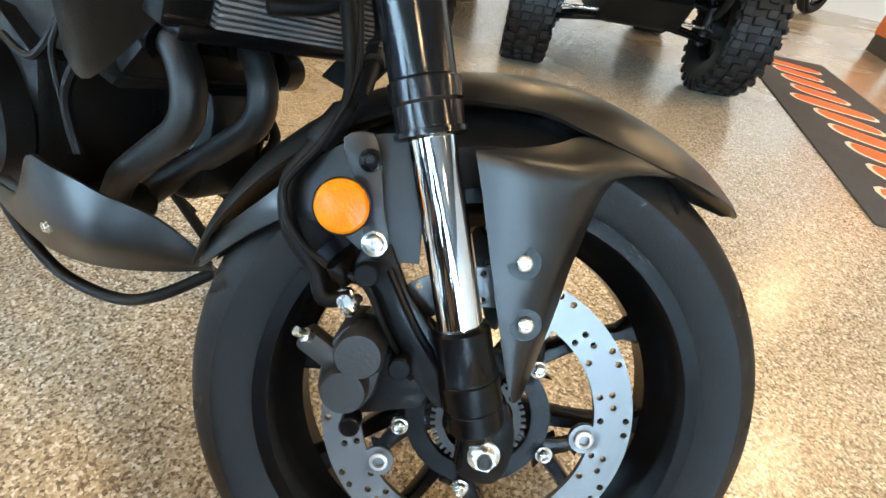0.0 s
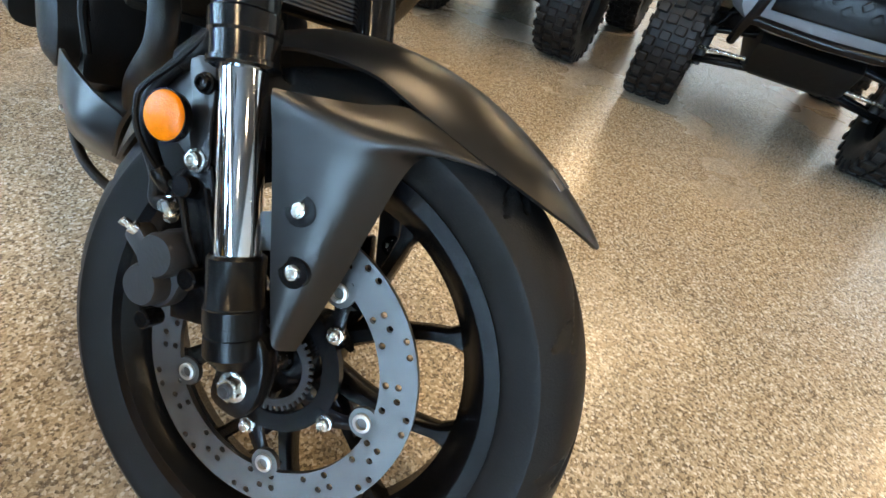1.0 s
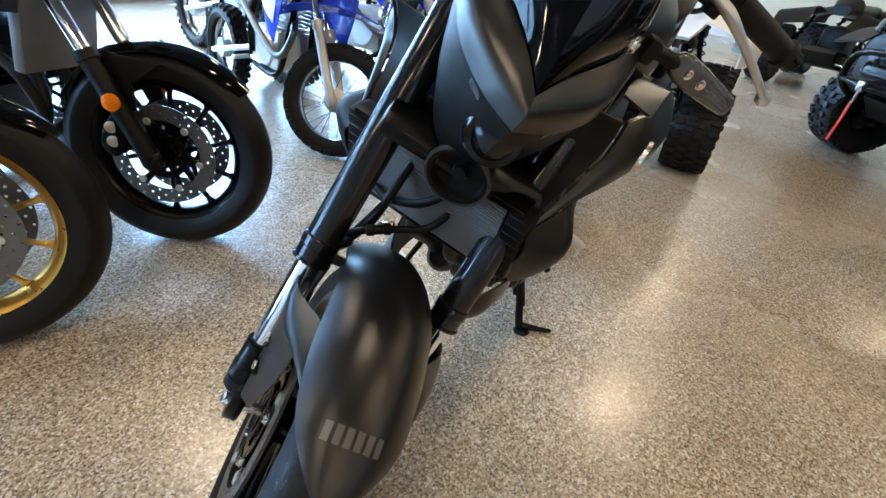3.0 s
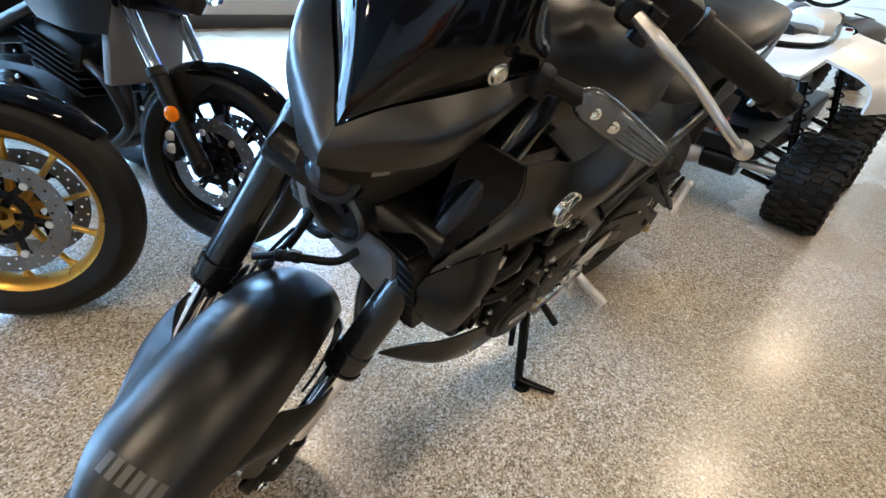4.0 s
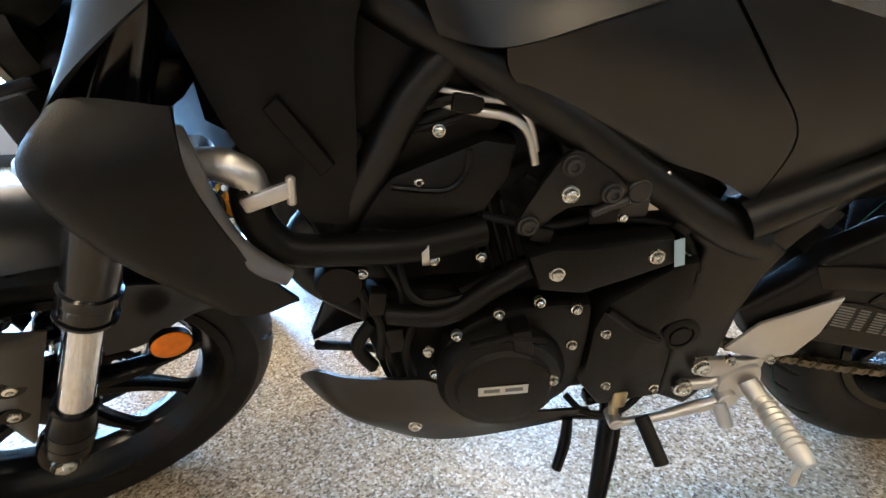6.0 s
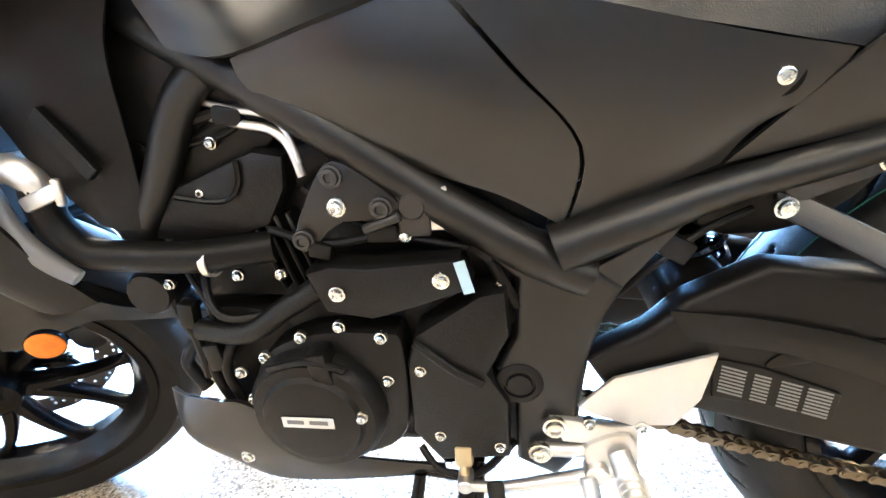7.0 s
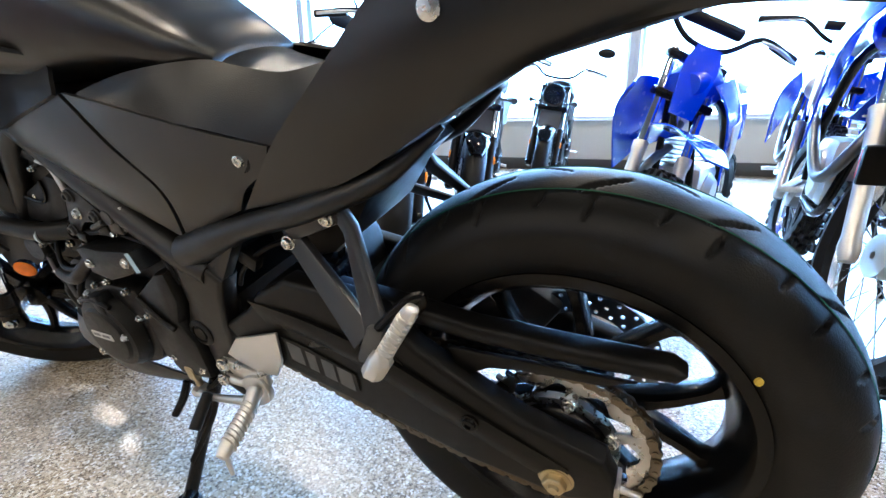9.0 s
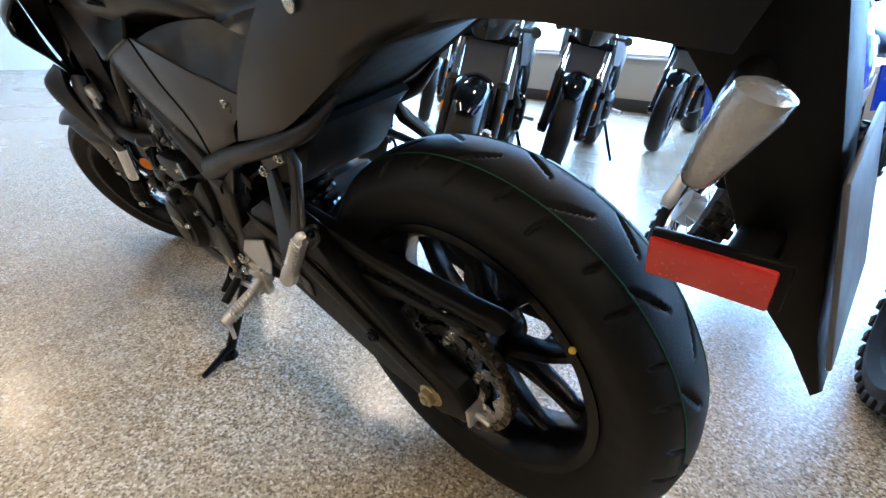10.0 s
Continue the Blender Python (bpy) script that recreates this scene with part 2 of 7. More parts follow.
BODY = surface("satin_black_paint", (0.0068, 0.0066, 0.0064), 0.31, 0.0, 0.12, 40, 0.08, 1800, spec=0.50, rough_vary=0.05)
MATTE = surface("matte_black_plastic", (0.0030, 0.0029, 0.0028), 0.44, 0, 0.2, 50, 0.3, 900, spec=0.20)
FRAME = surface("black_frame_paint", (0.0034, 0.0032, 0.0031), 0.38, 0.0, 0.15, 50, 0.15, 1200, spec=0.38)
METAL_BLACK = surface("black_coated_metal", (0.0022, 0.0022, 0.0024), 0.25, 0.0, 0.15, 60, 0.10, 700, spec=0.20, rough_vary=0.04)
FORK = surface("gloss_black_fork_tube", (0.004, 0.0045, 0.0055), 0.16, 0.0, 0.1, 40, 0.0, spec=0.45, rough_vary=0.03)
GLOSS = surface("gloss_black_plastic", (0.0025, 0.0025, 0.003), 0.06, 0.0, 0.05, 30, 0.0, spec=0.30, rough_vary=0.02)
RUBBER = surface("tyre_rubber", (0.0060, 0.0060, 0.0060), 0.50, 0, 0.3, 40, 0.35, 500, spec=0.23, rough_vary=0.08)
GRIP = surface("grip_rubber", (0.006, 0.006, 0.006), 0.5, 0, 0.2, 60, 0.5, 600, spec=0.2)
CHROME = surface("chrome_tube", (0.82, 0.82, 0.84), 0.07, 1.0, 0.03, 30, 0.0, rough_vary=0.03)
STEEL = surface("brushed_steel_disc", (0.175, 0.175, 0.174), 0.36, 1.0, 0.16, 90, 0.15, 900, rough_vary=0.1)
ALU = surface("cast_aluminium", (0.60, 0.585, 0.56), 0.38, 0.9, 0.12, 60, 0.18, 500, rough_vary=0.12)
BOLT = surface("zinc_bolt", (0.68, 0.67, 0.63), 0.26, 1.0, 0.12, 80, 0.05, 500)
BRASS = surface("yellow_zinc_fitting", (0.50, 0.41, 0.25), 0.35, 0.9, 0.2, 60, 0.1, 500)
CAST = surface("dark_cast_engine", (0.0034, 0.0033, 0.0032), 0.42, 0.0, 0.25, 70, 0.45, 500, spec=0.20, rough_vary=0.1)
CALIPER = surface("grey_caliper_paint", (0.020, 0.020, 0.021), 0.48, 0.1, 0.15, 60, 0.3, 400)
RAD = surface("radiator_fins", (0.17, 0.17, 0.17), 0.45, 0.2, 0.15, 60, 0.2, 600)
PIPE = surface("exhaust_pipe", (0.009, 0.0086, 0.0084), 0.46, 0.2, 0.3, 40, 0.25, 400)
HOSE = surface("rubber_hose", (0.0032, 0.0032, 0.0032), 0.45, 0, 0.2, 50, 0.3, 400, spec=0.17)
AMBER = surface("amber_reflector", (0.72, 0.17, 0.001), 0.25, 0.0, 0.35, 900, 0.5, 420, coat=0.1, spec=0.2)
RED = surface("red_reflector", (0.62, 0.03, 0.02), 0.25, 0.0, 0.15, 300, 0.6, 260, coat=0.8)
LENS = clear("clear_lens", (0.93, 0.94, 0.96), 0.03)
LENS_GREY = surface("smoked_indicator_lens", (0.055, 0.055, 0.054), 0.20, 0.35, 0.3, 300, 0.8, 420, coat=0.9)
LENS_SILVER = surface("silvery_indicator_lens", (0.42, 0.42, 0.41), 0.16, 0.55, 0.25, 300, 0.9, 360, coat=1.0)
BRACKET = surface("dark_grey_bracket", (0.018, 0.018, 0.019), 0.34, 0.2, 0.12, 50, 0.15, 900, spec=0.45)
SPROCKET = surface("bright_sprocket_steel", (0.52, 0.51, 0.49), 0.28, 1.0, 0.15, 90, 0.12, 900, rough_vary=0.1)
CHAIN = surface("oiled_chain_steel", (0.16, 0.135, 0.10), 0.34, 1.0, 0.2, 200, 0.1, 900)
LABEL = surface("grey_label", (0.50, 0.50, 0.48), 0.5, 0.2, 0.2, 90)
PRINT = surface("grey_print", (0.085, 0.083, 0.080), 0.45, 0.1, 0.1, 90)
GREEN = surface("green_tyre_mark", (0.010, 0.085, 0.045), 0.6, 0, 0.3, 90)
YELLOW = surface("yellow_mark", (0.75, 0.50, 0.06), 0.5, 0, 0.2, 90)
BLUETAPE = surface("pale_blue_tag", (0.30, 0.42, 0.50), 0.5, 0, 0.1, 90)
GOLD = surface("gold_anodised_rim", (0.62, 0.36, 0.07), 0.30, 0.85, 0.1, 50)
BLUE = surface("blue_plastic", (0.006, 0.045, 0.66), 0.25, 0, 0.12, 30, coat=0.5)
WHITE = surface("white_plastic", (0.72, 0.72, 0.70), 0.35, 0, 0.06, 30, coat=0.2)
SEAT = surface("black_seat_vinyl", (0.0035, 0.0035, 0.0037), 0.36, 0, 0.15, 60, 0.4, 700, spec=0.36)
RIM_SILVER = surface("polished_rim", (0.70, 0.70, 0.71), 0.2, 1.0, 0.06, 60)
GREYP = surface("grey_plastic", (0.10, 0.10, 0.105), 0.45, 0, 0.1, 50)
ORANGE_P = surface("orange_panel", (0.62, 0.14, 0.02), 0.5, 0, 0.06, 8)
RED_STRAP = surface("red_strap", (0.75, 0.05, 0.02), 0.6, 0, 0.1, 80)

# ---- setting ----
def floor_material():
    m = surface("speckled_epoxy_floor", (0.5, 0.5, 0.5), 0.2)
    nt = m.node_tree
    b = nt.nodes["Principled BSDF"]
    co = nt.nodes.new("ShaderNodeTexCoord")
    vor = nt.nodes.new("ShaderNodeTexVoronoi")
    vor.inputs["Scale"].default_value = 235
    vor2 = nt.nodes.new("ShaderNodeTexVoronoi")
    vor2.inputs["Scale"].default_value = 500
    big = nt.nodes.new("ShaderNodeTexNoise")
    big.inputs["Scale"].default_value, big.inputs["Detail"].default_value = 1.1, 5
    warp = nt.nodes.new("ShaderNodeTexNoise")
    warp.inputs["Scale"].default_value = 260
    add = nt.nodes.new("ShaderNodeVectorMath")
    add.operation = "MULTIPLY_ADD"
    add.inputs[1].default_value = (0.006, 0.006, 0.006)
    nt.links.new(co.outputs["Object"], warp.inputs["Vector"])
    nt.links.new(warp.outputs["Color"], add.inputs[0])
    nt.links.new(co.outputs["Object"], add.inputs[2])
    nt.links.new(add.outputs[0], vor.inputs["Vector"])
    nt.links.new(add.outputs[0], vor2.inputs["Vector"])
    nt.links.new(co.outputs["Object"], big.inputs["Vector"])

    def ramp(stops):
        r = nt.nodes.new("ShaderNodeValToRGB")
        r.color_ramp.interpolation = "CONSTANT"
        el = r.color_ramp.elements
        while len(el) < len(stops):
            el.new(0.5)
        for e, (p, c) in zip(el, stops):
            e.position, e.color = p, (*c, 1)
        return r
    chips = ramp([(0.0, (0.06, 0.042, 0.027)), (0.16, (0.36, 0.285, 0.19)), (0.42, (0.50, 0.41, 0.29)), (0.64, (0.18, 0.135, 0.09)), (0.76, (0.66, 0.58, 0.46)), (0.91, (0.86, 0.82, 0.74))])
    fine = ramp([(0.0, (0.20, 0.155, 0.10)), (0.22, (0.44, 0.36, 0.26)), (0.7, (0.56, 0.48, 0.36)), (0.92, (0.75, 0.70, 0.62))])
    for v, r in ((vor, chips), (vor2, fine)):
        sep = nt.nodes.new("ShaderNodeSeparateColor")
        nt.links.new(v.outputs["Color"], sep.inputs[0])
        nt.links.new(sep.outputs[0], r.inputs[0])
    mix = nt.nodes.new("ShaderNodeMix")
    mix.data_type = "RGBA"
    mix.inputs["Factor"].default_value = 0.30
    nt.links.new(chips.outputs[0], mix.inputs["A"])
    nt.links.new(fine.outputs[0], mix.inputs["B"])
    mr = nt.nodes.new("ShaderNodeMapRange")
    mr.inputs["To Min"].default_value, mr.inputs["To Max"].default_value = 0.80, 1.12
    nt.links.new(big.outputs["Fac"], mr.inputs["Value"])
    sc = nt.nodes.new("ShaderNodeVectorMath")
    sc.operation = "SCALE"
    nt.links.new(mix.outputs["Result"], sc.inputs[0])
    nt.links.new(mr.outputs[0], sc.inputs["Scale"])
    nt.links.new(sc.outputs[0], b.inputs["Base Color"])
    rr = nt.nodes.new("ShaderNodeMapRange")
    rr.inputs["To Min"].default_value, rr.inputs["To Max"].default_value = 0.16, 0.36
    nt.links.new(big.outputs["Fac"], rr.inputs["Value"])
    nt.links.new(rr.outputs[0], b.inputs["Roughness"])
    bp = nt.nodes.new("ShaderNodeBump")
    bp.inputs["Strength"].default_value, bp.inputs["Distance"].default_value = 0.30, 0.001
    nt.links.new(vor.outputs["Distance"], bp.inputs["Height"])
    nt.links.new(bp.outputs[0], b.inputs["Normal"])
    b.inputs["Coat Weight"].default_value, b.inputs["Coat Roughness"].default_value = 0.65, 0.22
    b.inputs["Specular IOR Level"].default_value = 0.5
    return m


FLOOR = floor_material()
WALL = surface("painted_wall", (0.56, 0.53, 0.48), 0.7, 0, 0.06, 6, 0.2, 120)
CEIL = surface("ceiling_paint", (0.035, 0.034, 0.033), 0.8, 0, 0.05, 6, 0.2, 60)
SILL = surface("grey_window_wall", (0.33, 0.32, 0.30), 0.6, 0, 0.08, 8, 0.2, 100)
DARK_BASE = surface("black_skirting", (0.02, 0.02, 0.02), 0.5)
ALU_FRAME = surface("window_frame_metal", (0.45, 0.46, 0.48), 0.4, 0.8)
GLASS = clear("window_glass", (1, 1, 1), 0.0, 1.45)
SLAT = surface("beige_slatwall", (0.55, 0.47, 0.34), 0.55, 0, 0.08, 10)
GROUND = surface("asphalt", (0.25, 0.25, 0.24), 0.9, 0, 0.2, 2, 0.5, 60)

X0, X1, Y0 = -9.0, 11.0, -10.0
tagged(part("floor", box(((X0 + X1) / 2, (Y0 + WINDOW_Y) / 2, -0.06), (X1 - X0, WINDOW_Y - Y0, 0.12), 0), FLOOR), "speckled tan epoxy chip showroom floor with a gloss coat", "floor", kind="structure")
tagged(part("ground", box((0, WINDOW_Y + 30.3, -0.20), (160, 60, 0.1), 0), GROUND), "grey asphalt ground outside the showroom windows", "ground", kind="structure")
tagged(part("ceiling", box(((X0 + X1) / 2, (Y0 + WINDOW_Y) / 2, CEILING + 0.08), (X1 - X0 + 0.4, WINDOW_Y - Y0 + 0.4, 0.15), 0), CEIL), "plain dark painted showroom ceiling", "ceiling", kind="structure")
tagged(part("wall_west", box((X0 - 0.1, (Y0 + WINDOW_Y) / 2, CEILING / 2), (0.2, WINDOW_Y - Y0, CEILING), 0), WALL), "plain painted showroom wall", "wall", kind="structure")
tagged(part("wall_south", box(((X0 + X1) / 2, Y0 - 0.1, CEILING / 2), (X1 - X0, 0.2, CEILING), 0), WALL), "plain painted showroom wall", "wall", kind="structure")
east = tagged(part("wall_east", box((X1 + 0.1, (Y0 + WINDOW_Y) / 2, CEILING / 2), (0.2, WINDOW_Y - Y0, CEILING), 0), WALL), "showroom wall faced with beige slat panels", "wall", kind="structure")
for k in range(20):
    part("slat", box((X1 - 0.012, -2.2, 0.25 + k * 0.15), (0.022, 15.0, 0.138), 0.004, 1), SLAT, east)

# Window wall: a low grey wall, glazing above, mullions.
SILL_Z, HEAD_Z = 0.62, 3.3
win_wall = tagged(part("wall_north", join(box(((X0 + X1) / 2, WINDOW_Y + 0.1, SILL_Z / 2), (X1 - X0, 0.2, SILL_Z), 0),
                                          box(((X0 + X1) / 2, WINDOW_Y + 0.1, (HEAD_Z + CEILING) / 2), (X1 - X0, 0.2, CEILING - HEAD_Z), 0)), SILL),
                  "low grey wall under the tall showroom windows", "wall", kind="structure")
tagged(part("baseboard", box(((X0 + X1) / 2, WINDOW_Y - 0.012, 0.075), (X1 - X0, 0.02, 0.15), 0.004), DARK_BASE), "black skirting board under the window wall", "baseboard", kind="structure")
BAYS, bay_w = 8, (X1 - X0) / 8
for k in range(BAYS):
    xa = X0 + k * bay_w
    w = tagged(thing("window_%d" % (k + 1), "tall aluminium-framed showroom window, bright daylight behind", "window"), kind="structure")
    part("window_frame", join(box((xa + 0.03, WINDOW_Y + 0.1, (SILL_Z + HEAD_Z) / 2), (0.06, 0.12, HEAD_Z - SILL_Z), 0.004), box((xa + bay_w - 0.03, WINDOW_Y + 0.1, (SILL_Z + HEAD_Z) / 2), (0.06, 0.12, HEAD_Z - SILL_Z), 0.004),
                              box((xa + bay_w / 2, WINDOW_Y + 0.1, SILL_Z + 0.03), (bay_w - 0.13, 0.12, 0.06), 0.004), box((xa + bay_w / 2, WINDOW_Y + 0.1, HEAD_Z - 0.03), (bay_w - 0.13, 0.12, 0.06), 0.004)), ALU_FRAME, w)
    part("window_sill", box((xa + bay_w / 2, WINDOW_Y - 0.02, SILL_Z + 0.012), (bay_w - 0.004, 0.10, 0.024), 0.004), ALU_FRAME, w)
    pane = part("pane", box((xa + bay_w / 2, WINDOW_Y + 0.1, (SILL_Z + HEAD_Z) / 2), (bay_w - 0.13, 0.008, HEAD_Z - SILL_Z - 0.13), 0), GLASS, w)
    pane.visible_shadow = False
for k in range(4):
    _, d = lamp("window_daylight", "AREA", look((X0 + (k + 0.5) * 5.0, WINDOW_Y + 0.22, 1.96), (X0 + (k + 0.5) * 5.0, 0, 1.9)), WINDOW_W, (0.37, 0.655, 1.0))
    d.shape, d.size, d.size_y = "RECTANGLE", 4.8, 2.55

# Ceiling lamps: round fixtures in rows.
LAMP_GLOW = glow("lamp_diffuser", (1.0, 0.86, 0.68), 6.0)
for i in range(5):
    for j in range(4):
        x, y = -5.2 + i * 3.2, -7.4 + j * 3.3
        f = thing("ceiling_light", "round white ceiling lamp with a warm glowing diffuser", "ceiling light", "ceiling lamps")
        f.location = (x, y, CEILING)
        part("housing", turned((0, 0, 0.0), (0, 0, -0.10), [(0, 0.20), (0.8, 0.24), (1, 0.24), (1.0, 0.215), (0.7, 0.21)], 28), WHITE, f)
        part("diffuser", turned((0, 0, -0.06), (0, 0, -0.075), [(0, 0.205), (1, 0.20)], 28), LAMP_GLOW, f)
        _, d = lamp("ceiling_lamp", "AREA", look((x, y, CEILING - 0.115), (x, y, 0)), LAMP_W, (1.0, 0.76, 0.47))
        d.shape, d.size = "DISK", 0.40

# ---- the motorcycle in front: x runs to its rear, y to its right; it leans on its side stand, steering turned left ----
LEAN = Matrix.Translation((0, 0, 0.06)) @ Matrix.Rotation(radians(14), 4, "X") @ Matrix.Translation((0, 0, -0.06))
AXIS, PIVOT = V((math.sin(radians(25)), 0, math.cos(radians(25)))), V((0.0342, 0, 0.277))
STEER = Matrix.Translation(PIVOT) @ Matrix.Rotation(radians(30), 4, AXIS) @ Matrix.Translation(-PIVOT)
FRONT = pose(-0.0088, 0.0455, -0.0119, 14.817, -1.152, 27.474)
bike = thing("motorcycle", "satin black naked street motorcycle leaning on its side stand", "motorcycle", m=LEAN)
RF, RR = 0.293, 0.314
FA, RA = (0.0, 0.0, RF), (1.38, 0.0, RR)


def P(name, bm, mat, label="", parent=bike, angle=38):
    return part(name, bm, mat, parent, label, None, angle)


def F(name, bm, mat, label="", parent=bike, angle=38):
    """A part of the front wheel and fork."""
    return part(name, bm, mat, parent, label, FRONT, angle)


def H(name, bm, mat, label="", parent=bike, angle=38):
    """A part of the handlebar and headlamp."""
    return part(name, bm, mat, parent, label, STEER, angle)


def rim_profile(rad, hw):
    o = [(rad + 0.004, -hw), (rad + 0.004, -hw + 0.006), (rad - 0.006, -hw + 0.012), (rad - 0.014, -hw * 0.45), (rad - 0.026, -hw * 0.3), (rad - 0.026, hw * 0.3), (rad - 0.014, hw * 0.45), (rad - 0.006, hw - 0.012),
         (rad + 0.004, hw - 0.006), (rad + 0.004, hw)]
    i = [(rad - 0.010, hw), (rad - 0.020, hw - 0.010), (rad - 0.027, hw * 0.5), (rad - 0.036, 0.012), (rad - 0.036, -0.012), (rad - 0.027, -hw * 0.5), (rad - 0.020, -hw + 0.010), (rad - 0.010, -hw)]
    return o + i


def cast_spoke(c, a0, a1, r0, r1, w0, w1, t0=0.016, t1=0.011, fork=0.0):
    """A tapered spoke from the hub at angle a0 to the rim at angle a1."""
    rings = []
    for k in range(9):
        s = k / 8
        a, r = a0 + (a1 - a0) * s ** 1.2, r0 + (r1 - r0) * s
        w = (w0 + (w1 - w0) * min(1, s * 1.5)) + (0.010 * max(0, (s - 0.86) / 0.14) ** 2)
        t = t0 + (t1 - t0) * s
        p = V((c[0] + r * math.cos(a), c[1], c[2] + r * math.sin(a)))
        q = V((-math.sin(a), 0, math.cos(a)))
        rings.append([p + q * (w * u) + V((0, t * v, 0)) for u, v in ((1, 0.55), (0.6, 1), (-0.6, 1), (-1, 0.55), (-1, -0.55), (-0.6, -1), (0.6, -1), (1, -0.55))])
    return loft(rings)


def hub(c, r, hw):
    return wheel_lathe([(0.012, -hw), (r * 0.7, -hw), (r, -hw * 0.8), (r, -hw * 0.4), (r * 0.8, 0), (r, hw * 0.4), (r, hw * 0.8), (r * 0.7, hw), (0.012, hw)], c, 40)


# front wheel
front_cut = slashes(2 * math.pi / 14, [(0.1, 0.10, 0.55, 0.62), (0.60, -0.10, 1.05, -0.62), (0.35, 0.62, 0.50, 0.86), (0.85, -0.62, 1.0, -0.86)], RF, 0.055, 0.0040, 0.0065)
wheel_f = F("front_wheel", join(wheel_lathe(rim_profile(0.216, 0.046), FA, 120), hub(FA, 0.036, 0.042)), METAL_BLACK, "black cast front wheel")
F("tyre", tyre(FA, RF, 0.110, 0.219, 840, 112, front_cut, 14), RUBBER, "black road tyre", wheel_f, 60)
for k in range(5):
    for s in (-1, 1):
        a = radians(50 + 72 * k)
        F("spoke", cast_spoke(FA, a + s * 0.13, a + s * 0.35, 0.030, 0.186, 0.013, 0.0075), METAL_BLACK, "", wheel_f)
F("valve", rod((0.03, 0.004, RF + 0.178), (0.026, 0.012, RF + 0.150), 0.004), METAL_BLACK, "", wheel_f)
disc_f = F("brake_disc", drilled((0, 0, RF), 0.112, 0.149, 0.0535, 0.0585, 60, 3, 0.0034, lambda i, j: (i * 2 + j * 3) % 5 == 0 or (i + j * 2) % 5 == 2), STEEL, "drilled steel front brake disc")
BP = radians(-21.6)
F("disc_carrier", wheel_lathe([(0.052, 0.048), (0.070, 0.048), (0.070, 0.056), (0.052, 0.056)], FA, 60), METAL_BLACK, "", disc_f)
for k in range(5):
    a = BP + 2 * math.pi * k / 5
    F("carrier_arm", cast_spoke((0, 0.052, RF), a + 0.02, a - 0.30, 0.060, 0.104, 0.013, 0.009, 0.004, 0.004), METAL_BLACK, "", disc_f)
    F("hub_arm", cast_spoke((0, 0.046, RF), a, a, 0.030, 0.078, 0.012, 0.011, 0.008, 0.008), METAL_BLACK, "", disc_f)
    F("disc_bolt", bolt((0.0756 * math.cos(a), 0.057, RF + 0.0756 * math.sin(a)), (0, 1, 0), 0.0068, 0.007), BOLT, "", disc_f)
    b = a - 0.33
    c0 = V((0.105 * math.cos(b), 0.053, RF + 0.105 * math.sin(b)))
    F("disc_button", turned(c0, c0 + V((0, 0.009, 0)), [(0, 0.0092), (0.9, 0.0092), (1, 0.008), (1, 0.0058), (0.5, 0.0055), (0.5, 0.0)], 20), ALU, "", disc_f)
    c1 = V((0.106 * math.cos(b), 0.0535, RF + 0.106 * math.sin(b)))
    F("disc_tab", turned(c1, c1 + V((0, 0.005, 0)), [(0, 0.0150), (1, 0.0150)], 20), STEEL, "", disc_f)
ring = [wheel_lathe([(0.034, 0.060), (0.041, 0.060), (0.041, 0.062), (0.034, 0.062)], FA, 48)]
for k in range(40):
    a = 2 * math.pi * k / 40
    ring.append(box((0.0425 * math.cos(a), 0.061, RF + 0.0425 * math.sin(a)), (0.006, 0.0025, 0.0032), 0, rot=(0, -math.degrees(a), 0)))
F("sensor_ring", join(*ring), CALIPER, "", disc_f)
F("axle_nut", join(turned((0, 0.1125, RF), (0, 0.1160, RF), [(0, 0.0140), (0.8, 0.0140), (1, 0.0130)], 24), turned((0, 0.1155, RF), (0, 0.1235, RF), [(0, 0.0110), (0.85, 0.0110), (1, 0.0095)], 6)), BOLT, "plated axle nut", wheel_f)
F("axle_end", turned((0, 0.1230, RF), (0, 0.1262, RF), [(0, 0.0065), (0.8, 0.0065), (1, 0.005), (0.6, 0.0035)], 16), CALIPER, "", wheel_f)
F("axle", join(rod((0, -0.118, RF), (0, 0.104, RF), 0.009), nut((0, -0.118, RF), (0, -1, 0), 0.012, 0.010)), BOLT, "", wheel_f)


def fork_x(z):
    return (z - RF) * 0.4663 + 0.003


